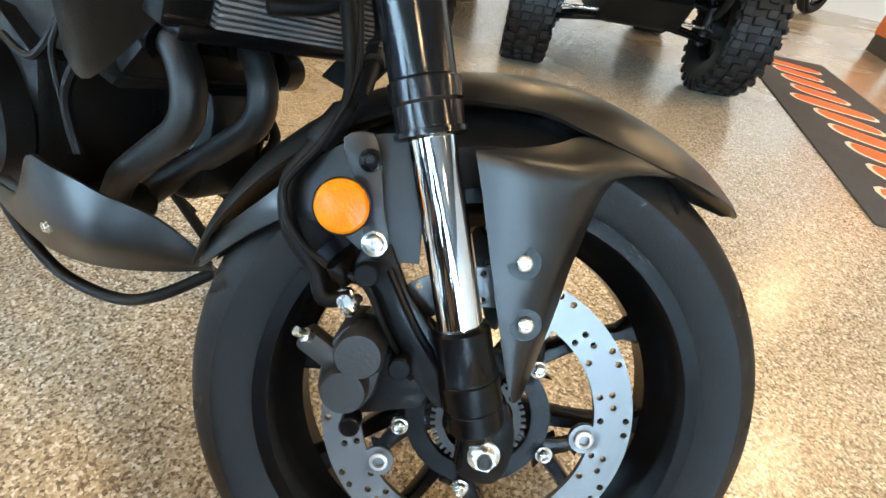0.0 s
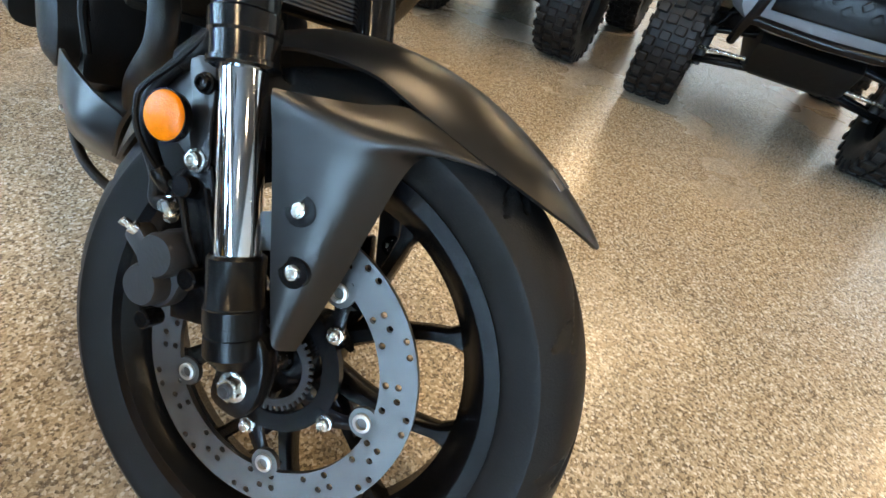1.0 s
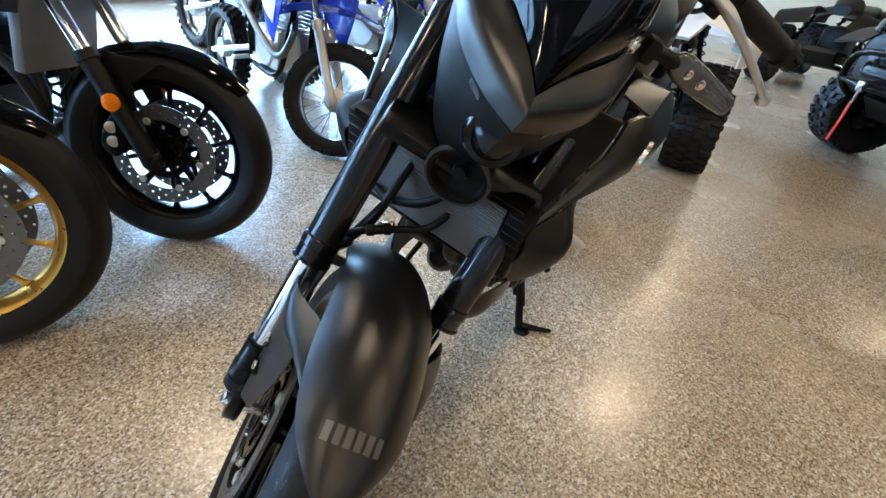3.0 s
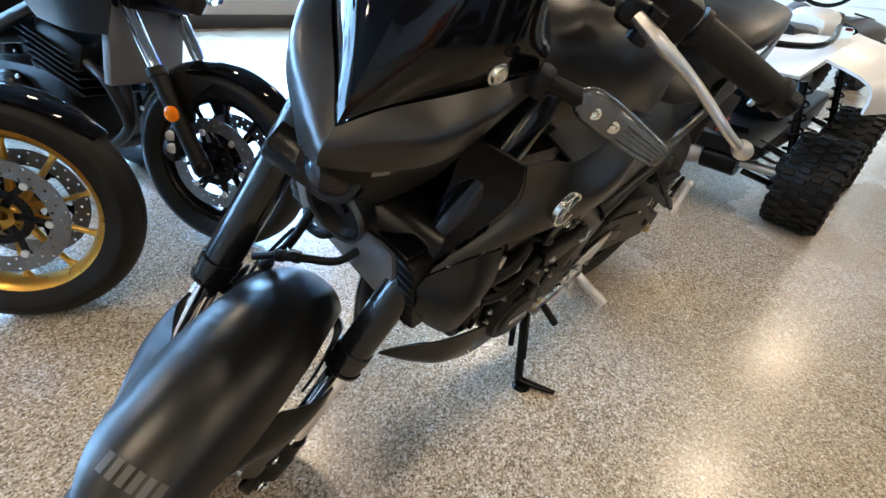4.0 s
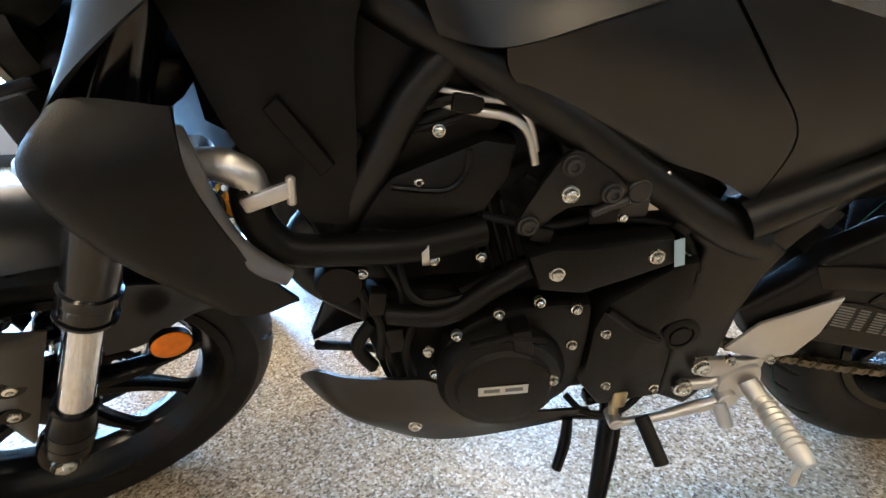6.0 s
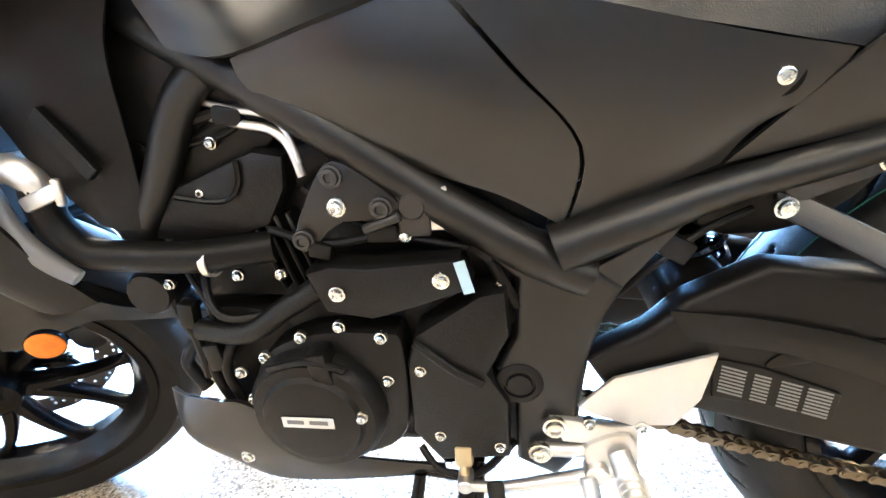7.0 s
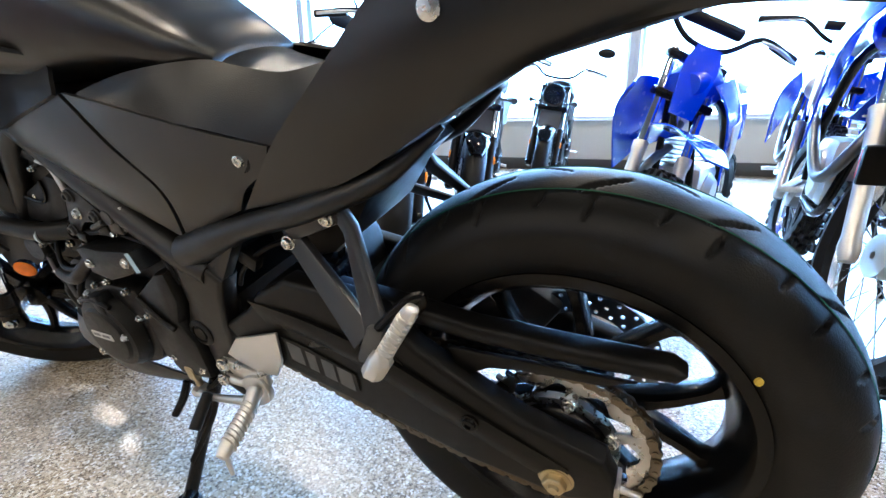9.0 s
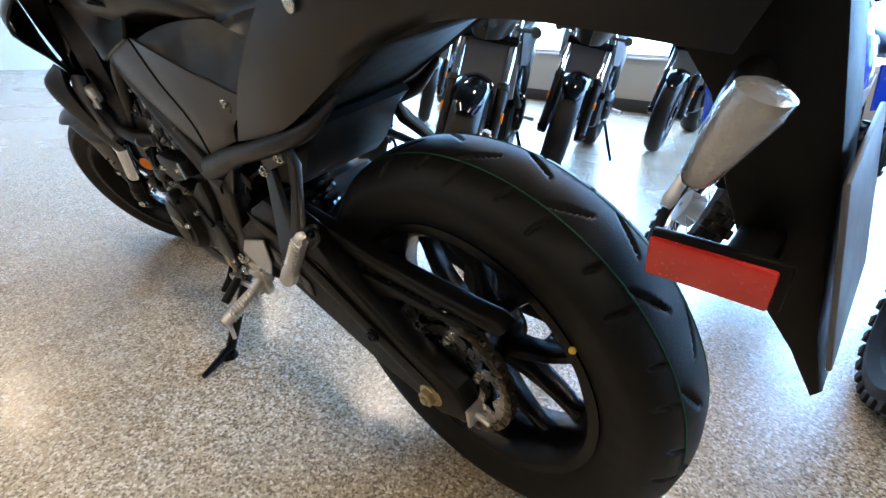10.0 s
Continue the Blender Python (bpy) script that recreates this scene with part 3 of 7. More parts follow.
for s in (1, -1):
    y = 0.112 * s
    low = F("fork_lower", join(turned((fork_x(0.308), y, 0.308), (fork_x(0.397), y, 0.397), [(0, 0.015), (0.12, 0.0245), (0.29, 0.0245), (0.30, 0.0235), (0.32, 0.0235), (0.33, 0.0255), (0.54, 0.0255), (0.55, 0.0245), (0.57, 0.0245), (0.58, 0.0238), (0.97, 0.0238), (1, 0.021)], 32),
                               plate(rounded([(0.024, 0.30), (0.016, 0.268), (-0.014, 0.266), (-0.024, 0.285), (-0.020, 0.318), (0.000, 0.345), (0.030, 0.340)]), y - 0.022 * s, y + 0.002 * s, 0.005)), METAL_BLACK, "black fork leg casting")
    if s < 0:
        F("spindle_cap", rod((0, y - 0.012, RF), (0, y + 0.01, RF), 0.015), METAL_BLACK, "", low)
    F("fork_tube", rod((fork_x(0.385), y, 0.385), (fork_x(0.56), y, 0.56), 0.0185, 36), CHROME, "polished chrome fork tube")
    F("fork_outer_tube", turned((fork_x(0.530), y, 0.530), (fork_x(0.955), y, 0.955), [(0, 0.024), (0.004, 0.0285), (0.012, 0.0285), (0.014, 0.0262), (0.05, 0.0262), (0.055, 0.0278), (0.085, 0.0278), (0.09, 0.0250), (0.60, 0.0260), (0.98, 0.0260), (1, 0.024)], 36), FORK, "gloss black upper fork tube", angle=20)

# front fender: crowned shell over the tyre, with side blades bolted to the fork legs and an open slot above each blade
def fender_pt(deg, u, w, drop, rad):
    a = radians(deg)
    r = rad - drop * abs(u) ** 2.6
    return V((r * math.cos(a), w * u, RF + r * math.sin(a)))


curves = []
stations = [(127.5, 0.008, 0.002, 0.319), (125.5, 0.022, 0.006, 0.319), (122, 0.038, 0.013, 0.318), (117.5, 0.054, 0.022, 0.317), (112, 0.064, 0.031, 0.317), (105, 0.069, 0.039, 0.317), (98, 0.072, 0.042, 0.318), (91, 0.072, 0.041, 0.319), (84, 0.071, 0.036, 0.320), (76, 0.070, 0.034, 0.321), (66, 0.066, 0.030, 0.321),
            (52, 0.062, 0.026, 0.319), (36, 0.056, 0.022, 0.317), (22, 0.042, 0.014, 0.316), (11, 0.016, 0.004, 0.315)]
for u in (-1, -0.92, -0.75, -0.45, 0, 0.45, 0.75, 0.92, 1):
    curves.append([fender_pt(d, u, w, dr, rr) for d, w, dr, rr in stations])
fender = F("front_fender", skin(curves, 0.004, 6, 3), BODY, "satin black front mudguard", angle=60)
for s in (1, -1):
    top = [(0.080, 0.118, 0.531), (0.050, 0.112, 0.541), (0.020, 0.093, 0.554), (-0.008, 0.075, 0.569), (-0.050, 0.0735, 0.567), (-0.092, 0.0665, 0.562)]
    ridge = [(0.076, 0.119, 0.522), (0.046, 0.119, 0.529), (0.012, 0.112, 0.537), (-0.014, 0.104, 0.543), (-0.048, 0.090, 0.552), (-0.091, 0.069, 0.5585)]
    high = [(0.064, 0.116, 0.497), (0.044, 0.1165, 0.500), (0.020, 0.114, 0.505), (-0.002, 0.108, 0.512), (-0.020, 0.098, 0.524), (-0.040, 0.082, 0.542)]
    midr = [(0.041, 0.112, 0.447), (0.028, 0.112, 0.448), (0.014, 0.111, 0.450), (0.000, 0.108, 0.454), (-0.013, 0.101, 0.461), (-0.030, 0.080, 0.472)]
    lowr = [(0.022, 0.110, 0.406), (0.013, 0.110, 0.407), (0.004, 0.109, 0.409), (-0.005, 0.106, 0.411), (-0.014, 0.101, 0.415), (-0.029, 0.081, 0.420)]
    end = [(-0.006, 0.106, 0.347), (-0.008, 0.106, 0.345), (-0.010, 0.1055, 0.342), (-0.0125, 0.104, 0.340), (-0.016, 0.099, 0.338), (-0.024, 0.086, 0.338)]
    blade = F("fender_blade", skin([[(x, y * s, z) for x, y, z in c] for c in (top, ridge, high, midr, lowr, end)], 0.004, 5, 6, inward=(0, -s, 0)), BODY, "satin black mudguard side blade", angle=60)
    for x, y, z in ((0.018, 0.1115, 0.459), (0.0008, 0.1090, 0.4105)):
        F("bolt_recess", turned((x, (y - 0.006) * s, z), (x, (y + 0.001) * s, z), [(0, 0.0135), (1, 0.0135), (1, 0.0)], 24), METAL_BLACK, "", blade)
        F("fender_bolt", bolt((x, (y - 0.002) * s, z), (0, s, 0), 0.0070, 0.007), BOLT, "", blade)
    rear = [[(0.118, 0.086 * s, 0.530), (0.152, 0.084 * s, 0.524), (0.187, 0.081 * s, 0.503), (0.215, 0.076 * s, 0.472), (0.252, 0.060 * s, 0.430), (0.294, 0.022 * s, 0.388)], [(0.106, 0.089 * s, 0.480), (0.145, 0.088 * s, 0.474), (0.178, 0.085 * s, 0.468), (0.212, 0.078 * s, 0.452), (0.248, 0.063 * s, 0.422), (0.298, 0.022 * s, 0.370)],
            [(0.096, 0.088 * s, 0.430), (0.135, 0.088 * s, 0.425), (0.168, 0.085 * s, 0.437), (0.206, 0.078 * s, 0.438), (0.242, 0.064 * s, 0.412), (0.302, 0.018 * s, 0.352)]]
    F("fender_rear_panel", skin(rear, 0.004, 5, 4, inward=(0, -s, 0)), BODY, "satin black rear half of the mudguard side", blade)
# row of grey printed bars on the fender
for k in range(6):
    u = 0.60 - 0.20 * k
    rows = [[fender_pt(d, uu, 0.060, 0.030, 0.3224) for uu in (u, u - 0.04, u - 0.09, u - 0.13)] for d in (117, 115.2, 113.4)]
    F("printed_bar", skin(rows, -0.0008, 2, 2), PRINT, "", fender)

# caliper and bracket
cal = F("brake_caliper", join(turned((0.123, 0.080, 0.348), (0.123, 0.114, 0.348), [(0, 0.021), (0.85, 0.021), (1, 0.0185)], 28), turned((0.1275, 0.080, 0.3135), (0.1275, 0.112, 0.3135), [(0, 0.0205), (0.85, 0.0205), (1, 0.018)], 28),
                              plate(rounded([(0.106, 0.362), (0.140, 0.364), (0.152, 0.330), (0.148, 0.295), (0.122, 0.288), (0.104, 0.305), (0.102, 0.340)]), 0.032, 0.096, 0.006),
                              box((0.152, 0.088, 0.335), (0.05, 0.022, 0.022), 0.006, rot=(0, -25, 0))), CALIPER, "dark grey two-piston brake caliper")
for a, b, rad in (((0.088, 0.090, 0.345), (0.088, 0.110, 0.345), 0.010), ((0.115, 0.088, 0.282), (0.115, 0.108, 0.282), 0.009)):
    F("slide_pin", rod(a, b, rad), METAL_BLACK, "", cal)
for a, b in (((0.165, 0.092, 0.345), (0.178, 0.104, 0.352)), ((0.143, 0.09, 0.375), (0.136, 0.10, 0.392))):
    F("bleed_nipple", turned(a, b, [(0, 0.0065), (0.5, 0.0065), (0.55, 0.004), (1, 0.0042)], 10), BOLT, "", cal)
F("caliper_bracket", join(plate([(0.143, 0.442), (0.148, 0.415), (0.098, 0.352), (0.050, 0.312), (0.018, 0.310), (0.016, 0.325), (0.060, 0.372), (0.098, 0.405), (0.122, 0.440)], 0.078, 0.092, 0.003),
                          plate([(0.10, 0.36), (0.125, 0.31), (0.11, 0.28), (0.06, 0.30), (0.05, 0.33)], 0.066, 0.080, 0.003)), METAL_BLACK, "black caliper bracket")
F("bracket_rib", tube([(0.118, 0.093, 0.420), (0.090, 0.094, 0.385), (0.055, 0.095, 0.348), (0.028, 0.096, 0.322)], 0.0035, 8), METAL_BLACK)
F("bracket_bolt", bolt((0.1355, 0.096, 0.438), (0, 1, 0), 0.0085, 0.008), BOLT)
F("bracket_pivot", rod((0.135, 0.080, 0.412), (0.135, 0.103, 0.412), 0.0105), METAL_BLACK)
F("reflector_stay", plate(rounded([(0.180, 0.512), (0.158, 0.522), (0.146, 0.500), (0.136, 0.470), (0.124, 0.440), (0.136, 0.428), (0.152, 0.452), (0.166, 0.486)], 3), 0.092, 0.096, 0.0015), BODY, "satin black sheet-metal stay")
F("stay_bolt", bolt((0.155, 0.097, 0.501), (0, 1, 0), 0.0075, 0.008), METAL_BLACK)
for s, c in ((1, (0.1650, 0.113, 0.4625)), (-1, (0.168, -0.128, 0.458))):
    rp = F("reflector_cup", turned((c[0], c[1] - 0.010 * s, c[2]), (c[0], c[1] + 0.002 * s, c[2]), [(0, 0.017), (0.3, 0.0215), (1, 0.0225), (1, 0.0212)], 40), METAL_BLACK, "amber round side reflector")
    F("reflector", turned((c[0], c[1], c[2]), (c[0], c[1] + 0.0045 * s, c[2]), [(0, 0.0212), (0.5, 0.0212), (0.85, 0.0200), (1, 0.0185)], 40), AMBER, "amber reflector lens", rp)
    F("reflector_post", rod((c[0] - 0.006, c[1] - 0.022 * s, c[2]), (c[0], c[1] - 0.006 * s, c[2]), 0.006), METAL_BLACK, "", rp)
F("brake_hose", tube([(0.143, 0.092, 0.388), (0.165, 0.088, 0.380), (0.178, 0.085, 0.400), (0.206, 0.085, 0.429), (0.216, 0.085, 0.466), (0.204, 0.082, 0.497), (0.188, 0.075, 0.530), (0.190, 0.065, 0.560), (0.205, 0.055, 0.600), (0.26, 0.05, 0.75)], 0.0072, 12), HOSE, "black rubber brake hose")
F("hose_sleeve", turned((0.203, 0.080, 0.500), (0.187, 0.073, 0.535), [(0, 0.009), (0.1, 0.0115), (0.9, 0.0115), (1, 0.009)], 14), MATTE)
F("banjo", turned((0.147, 0.084, 0.385), (0.147, 0.100, 0.385), [(0, 0.009), (0.5, 0.009), (0.55, 0.0065), (1, 0.006)], 12), BOLT)
F("sensor_cable", tube([(0.075, 0.088, 0.330), (0.108, 0.100, 0.372), (0.135, 0.100, 0.404), (0.167, 0.100, 0.411), (0.199, 0.100, 0.430), (0.212, 0.100, 0.452), (0.213, 0.098, 0.470), (0.195, 0.090, 0.508), (0.185, 0.075, 0.56), (0.2, 0.06, 0.62)], 0.0028, 8), HOSE, "thin black sensor cable")
F("cable_clip", turned((0.150, 0.096, 0.400), (0.162, 0.106, 0.415), [(0, 0.006), (0.2, 0.0075), (0.8, 0.0075), (1, 0.006)], 10), METAL_BLACK)
F("cross_hose", tube([(0.175, 0.090, 0.545), (0.178, 0.060, 0.575), (0.185, 0.020, 0.600), (0.195, -0.020, 0.625), (0.215, -0.040, 0.670)], 0.0062, 10), HOSE, "black hose between the fork legs")
F("hose_joint", turned((0.178, 0.060, 0.575), (0.184, 0.028, 0.596), [(0, 0.007), (0.05, 0.0095), (0.3, 0.0095), (0.32, 0.0078), (0.7, 0.0078), (0.72, 0.0095), (0.95, 0.0095), (1, 0.007)], 12), MATTE)
F("wire_clip", tube([(0.178, 0.052, 0.592), (0.170, 0.046, 0.612), (0.172, 0.034, 0.618), (0.180, 0.030, 0.606)], 0.0018, 6), BOLT)

# steering: yokes, bars, controls
F("lower_yoke", join(plate(rounded([(fork_x(0.735) - 0.04, 0.735), (fork_x(0.735) + 0.04, 0.735), (fork_x(0.775) + 0.05, 0.775), (fork_x(0.775) - 0.03, 0.775)]), -0.125, 0.125, 0.008)), METAL_BLACK, "black lower fork yoke")
H("upper_yoke", plate(rounded([(fork_x(0.935) - 0.035, 0.935), (fork_x(0.935) + 0.06, 0.93), (fork_x(0.965) + 0.06, 0.958), (fork_x(0.965) - 0.03, 0.962)]), -0.125, 0.125, 0.008), METAL_BLACK, "black upper fork yoke")
H("handlebar", tube([(0.40, 0.37, 1.035), (0.385, 0.24, 1.045), (0.35, 0.13, 1.025), (0.345, 0.06, 1.0), (0.345, -0.06, 1.0), (0.35, -0.13, 1.025), (0.385, -0.24, 1.045), (0.40, -0.37, 1.035)], 0.011, 14), ALU, "bare metal handlebar")
H("bar_clamp", join(box((0.345, 0.05, 0.985), (0.045, 0.04, 0.05), 0.008), box((0.345, -0.05, 0.985), (0.045, 0.04, 0.05), 0.008)), METAL_BLACK)
for s in (1, -1):
    g = H("grip", turned((0.386, 0.245 * s, 1.045), (0.402, 0.372 * s, 1.034), [(0, 0.020), (0.06, 0.020), (0.08, 0.0165), (0.5, 0.0172), (0.92, 0.0165), (0.94, 0.020), (1, 0.020)], 24), GRIP, "black rubber handlebar grip")
    H("bar_end", turned((0.402, 0.372 * s, 1.034), (0.405, 0.395 * s, 1.032), [(0, 0.015), (0.8, 0.015), (1, 0.011)], 20), METAL_BLACK, "", g)
    H("switch_housing", join(box((0.378, 0.215 * s, 1.045), (0.05, 0.055, 0.045), 0.010), box((0.36, 0.20 * s, 1.05), (0.03, 0.03, 0.03), 0.006)), MATTE, "black switch cluster")
    perch = H("lever_perch", join(box((0.345, 0.185 * s, 1.035), (0.055, 0.04, 0.03), 0.008), rod((0.325, 0.20 * s, 1.015), (0.325, 0.20 * s, 1.05), 0.012)), METAL_BLACK)
    H("lever", tube([(0.318, 0.185 * s, 1.035), (0.312, 0.215 * s, 1.03), (0.330, 0.262 * s, 1.018), (0.338, 0.30 * s, 1.006), (0.345, 0.34 * s, 0.992), (0.362, 0.375 * s, 0.980)], [0.009, 0.011, 0.0085, 0.0082, 0.0075, 0.007], 12, 6, 0.7), ALU, "bare aluminium ball-end lever", perch)
    H("lever_ball", turned((0.357, 0.366 * s, 0.984), (0.372, 0.388 * s, 0.976), [(0, 0.006), (0.2, 0.0095), (0.5, 0.0108), (0.8, 0.0095), (1, 0.005)], 16), ALU, "", perch)
H("clutch_cable", tube([(0.33, -0.16, 1.03), (0.28, -0.10, 1.03), (0.26, -0.04, 0.98), (0.30, -0.02, 0.85)], 0.004, 8), HOSE, "black control cable")
H("reservoir", turned((0.36, 0.14, 1.05), (0.36, 0.14, 1.09), [(0, 0.02), (0.1, 0.024), (0.8, 0.024), (1, 0.022)], 20), MATTE)
H("instrument", join(box((0.30, 0, 1.03), (0.06, 0.16, 0.09), 0.012, rot=(0, -30, 0))), MATTE, "black instrument housing")

# headlamp mask, its middle plane a little to the left of the fork's
MC = -0.022
for s in (1, -1):
    side = lambda rows: [[(x, MC + h * s, z) for x, h, z in row] for row in rows]
    inw = (1, -0.5 * s, 0)
    H("mask_panel", skin(side([[(0.104, 0, 0.890), (0.135, 0.026, 0.913), (0.192, 0.072, 0.938), (0.266, 0.114, 0.957)], [(0.090, 0, 0.873), (0.116, 0.035, 0.887), (0.166, 0.086, 0.912), (0.262, 0.123, 0.949)], [(0.094, 0, 0.852), (0.124, 0.047, 0.862), (0.174, 0.092, 0.886), (0.266, 0.121, 0.938)]]), 0.004, 6, 5, inward=inw), BODY, "satin black headlamp surround")
    sc = H("fly_screen", skin(side([[(0.195, 0, 1.062), (0.205, 0.040, 1.058), (0.240, 0.078, 1.030), (0.300, 0.104, 0.985)], [(0.144, 0, 0.968), (0.160, 0.036, 0.974), (0.206, 0.080, 0.980), (0.282, 0.114, 0.972)], [(0.108, 0, 0.893), (0.139, 0.026, 0.916), (0.195, 0.071, 0.941), (0.268, 0.112, 0.960)]]), 0.004, 6, 6, inward=inw), GLOSS, "gloss black fly screen")
    H("screen_bolt", bolt((0.214, MC + 0.085 * s, 0.958), (-0.5, 0.86 * s, 0.1), 0.010, 0.006), BOLT, "", sc)
    H("lamp_housing", skin(side([[(0.100, 0, 0.849), (0.128, 0.044, 0.859), (0.178, 0.088, 0.882), (0.266, 0.116, 0.934)], [(0.128, 0, 0.800), (0.150, 0.044, 0.806), (0.200, 0.086, 0.836), (0.272, 0.104, 0.893)], [(0.186, 0, 0.742), (0.198, 0.034, 0.744), (0.232, 0.062, 0.770), (0.282, 0.085, 0.835)]]), 0.004, 6, 6, inward=inw), MATTE, "black headlamp housing")
    H("daylight_strip", skin(side([[(0.124, 0.040, 0.855), (0.150, 0.066, 0.866), (0.180, 0.088, 0.880)], [(0.126, 0.040, 0.848), (0.152, 0.065, 0.858), (0.182, 0.086, 0.872)]]), 0.004, 4, 3, inward=inw), LENS_GREY, "smoked daylight strip")
    stem = H("indicator", join(box((0.258, MC + 0.122 * s, 0.957), (0.030, 0.018, 0.030), 0.006), tube([(0.258, MC + 0.118 * s, 0.957), (0.264, MC + 0.142 * s, 0.960), (0.268, MC + 0.166 * s, 0.961)], [0.011, 0.0085, 0.010], 12)), MATTE, "smoked front turn indicator on a short stalk")
    axis0, axis1 = V((0.268, MC + 0.160 * s, 0.962)), V((0.275, MC + 0.268 * s, 0.955))
    rings = []
    for q, hz in ((0, 0.009), (0.06, 0.0150), (0.16, 0.0180), (0.40, 0.0178), (0.75, 0.0150), (0.95, 0.0125), (1, 0.008)):
        c = axis0.lerp(axis1, q)
        rings.append([(c.x + 0.012 * hz / 0.018 * math.copysign(abs(math.cos(t)) ** 0.6, math.cos(t)), c.y, c.z + hz * math.copysign(abs(math.sin(t)) ** 0.7, math.sin(t))) for t in (2 * math.pi * k / 24 for k in range(24))])
    lens = H("indicator_lens", loft(rings), LENS_GREY, "smoked clear indicator lens", stem)
    for k in range(5):
        c0, c1 = axis0.lerp(axis1, 0.52), axis0.lerp(axis1, 0.93)
        dz = (k - 2) * 0.0052
        H("lens_flute", tube([(c0.x - 0.0105, c0.y, c0.z + dz), ((c0.x + c1.x) / 2 - 0.0098, (c0.y + c1.y) / 2, (c0.z + c1.z) / 2 + dz * 0.9), (c1.x - 0.0078, c1.y, c1.z + dz * 0.72)], 0.0017, 6, 3), LENS_GREY, "", lens)
    for q in (0.21, 0.42):
        c = axis0.lerp(axis1, q)
        H("bulb", turned((c.x - 0.009, c.y, c.z), (c.x - 0.0145, c.y, c.z), [(0, 0.0072), (0.5, 0.0066), (0.55, 0.0045), (1, 0.003)], 16), BOLT, "", stem)
H("headlamp_rim", turned((0.152, MC, 0.818), (0.126, MC, 0.822), [(0, 0.036), (0.8, 0.036), (1, 0.033), (0.95, 0.027)], 36), GLOSS, "round projector headlamp")
H("headlamp_lens", turned((0.142, MC, 0.819), (0.110, MC, 0.823), [(0, 0.028), (0.3, 0.028), (0.6, 0.024), (0.85, 0.015), (1, 0.003)], 36), LENS, "clear projector lens")
H("headlamp_bowl", turned((0.145, MC, 0.819), (0.170, MC, 0.816), [(0, 0.027), (1, 0.012)], 28), CHROME)

# rear wheel
rear_marks = [(0.06, 0.06, 0.44, 0.46), (0.56, -0.06, 0.94, -0.46), (0.30, 0.56, 0.36, 0.86), (0.80, -0.56, 0.86, -0.86), (0.72, 0.50, 0.78, 0.74), (0.22, -0.50, 0.28, -0.74)]
rear_cut = slashes(2 * math.pi / 16, rear_marks, RR, 0.070, 0.0030, 0.0055)
wheel_r = P("rear_wheel", join(wheel_lathe(rim_profile(0.216, 0.058), RA, 120), hub(RA, 0.05, 0.055)), METAL_BLACK, "black cast rear wheel")
P("tyre", tyre(RA, RR, 0.142, 0.219, 832, 112, rear_cut, 16), RUBBER, "black road tyre with slanted grooves", wheel_r, 60)
for k in range(5):
    for s in (-1, 1):
        a = radians(-1 + 72 * k)
        P("spoke", cast_spoke(RA, a + s * 0.14, a + s * 0.37, 0.045, 0.186, 0.014, 0.009, 0.02, 0.013), METAL_BLACK, "", wheel_r)
for y, r in ((-0.034, 0.3088), (0.034, 0.3088)):
    P("tyre_stripe", wheel_lathe([(r, y - 0.0012), (r + 0.0009, y), (r, y + 0.0012)], RA, 140, False), GREEN, "thin green mark round the tread", wheel_r)
P("tyre_dot", turned((1.565, -0.0662, 0.448), (1.566, -0.0685, 0.4485), [(0, 0.0044), (1, 0.0042), (1, 0.0024), (0.6, 0.0024)], 16), YELLOW, "yellow balance dot", wheel_r)
P("brake_disc", drilled((1.38, 0, RR), 0.075, 0.110, 0.078, 0.083, 48, 3, 0.0034), STEEL, "drilled rear brake disc")
P("rear_caliper", join(box((1.30, 0.085, 0.40), (0.09, 0.05, 0.06), 0.01, rot=(0, 35, 0))), CALIPER, "rear brake caliper")
# sprocket and chain
SY = -0.082
tooth = []
for k in range(43):
    for d, r in ((-0.5, 0.103), (-0.2, 0.103), (-0.1, 0.111), (0.1, 0.111), (0.2, 0.103)):
        a = 2 * math.pi * (k + d) / 43
        tooth.append((1.38 + r * math.cos(a), RR + r * math.sin(a)))
bm = bmesh.new()
inner = []
for k in range(len(tooth)):
    x, z = tooth[k]
    a = math.atan2(z - RR, x - 1.38)
    r = 0.087 + 0.0055 * math.cos(12 * a)
    inner.append((1.38 + r * math.cos(a), RR + r * math.sin(a)))
rows = [[bm.verts.new((x, y, z)) for x, z in line] for line, y in ((tooth, SY - 0.003), (tooth, SY + 0.003), (inner, SY + 0.003), (inner, SY - 0.003))]
for a, b in zip(rows, rows[1:] + rows[:1]):
    for k in range(len(tooth)):
        bm.faces.new((a[k], a[(k + 1) % len(tooth)], b[(k + 1) % len(tooth)], b[k]))
spr = P("sprocket", bm, SPROCKET, "toothed steel rear sprocket")
P("sprocket_ring", wheel_lathe([(0.060, SY - 0.006), (0.070, SY - 0.006), (0.071, SY + 0.004), (0.060, SY + 0.004)], RA, 64), SPROCKET, "", spr)
for k in range(6):
    a = radians(20 + 60 * k)
    P("sprocket_arm", cast_spoke((1.38, SY, RR), a, a, 0.066, 0.090, 0.009, 0.007, 0.003, 0.003), SPROCKET, "", spr)
    P("sprocket_bolt", bolt((1.38 + 0.064 * math.cos(a), SY - 0.006, RR + 0.064 * math.sin(a)), (0, -1, 0), 0.007, 0.008), BOLT, "", spr)
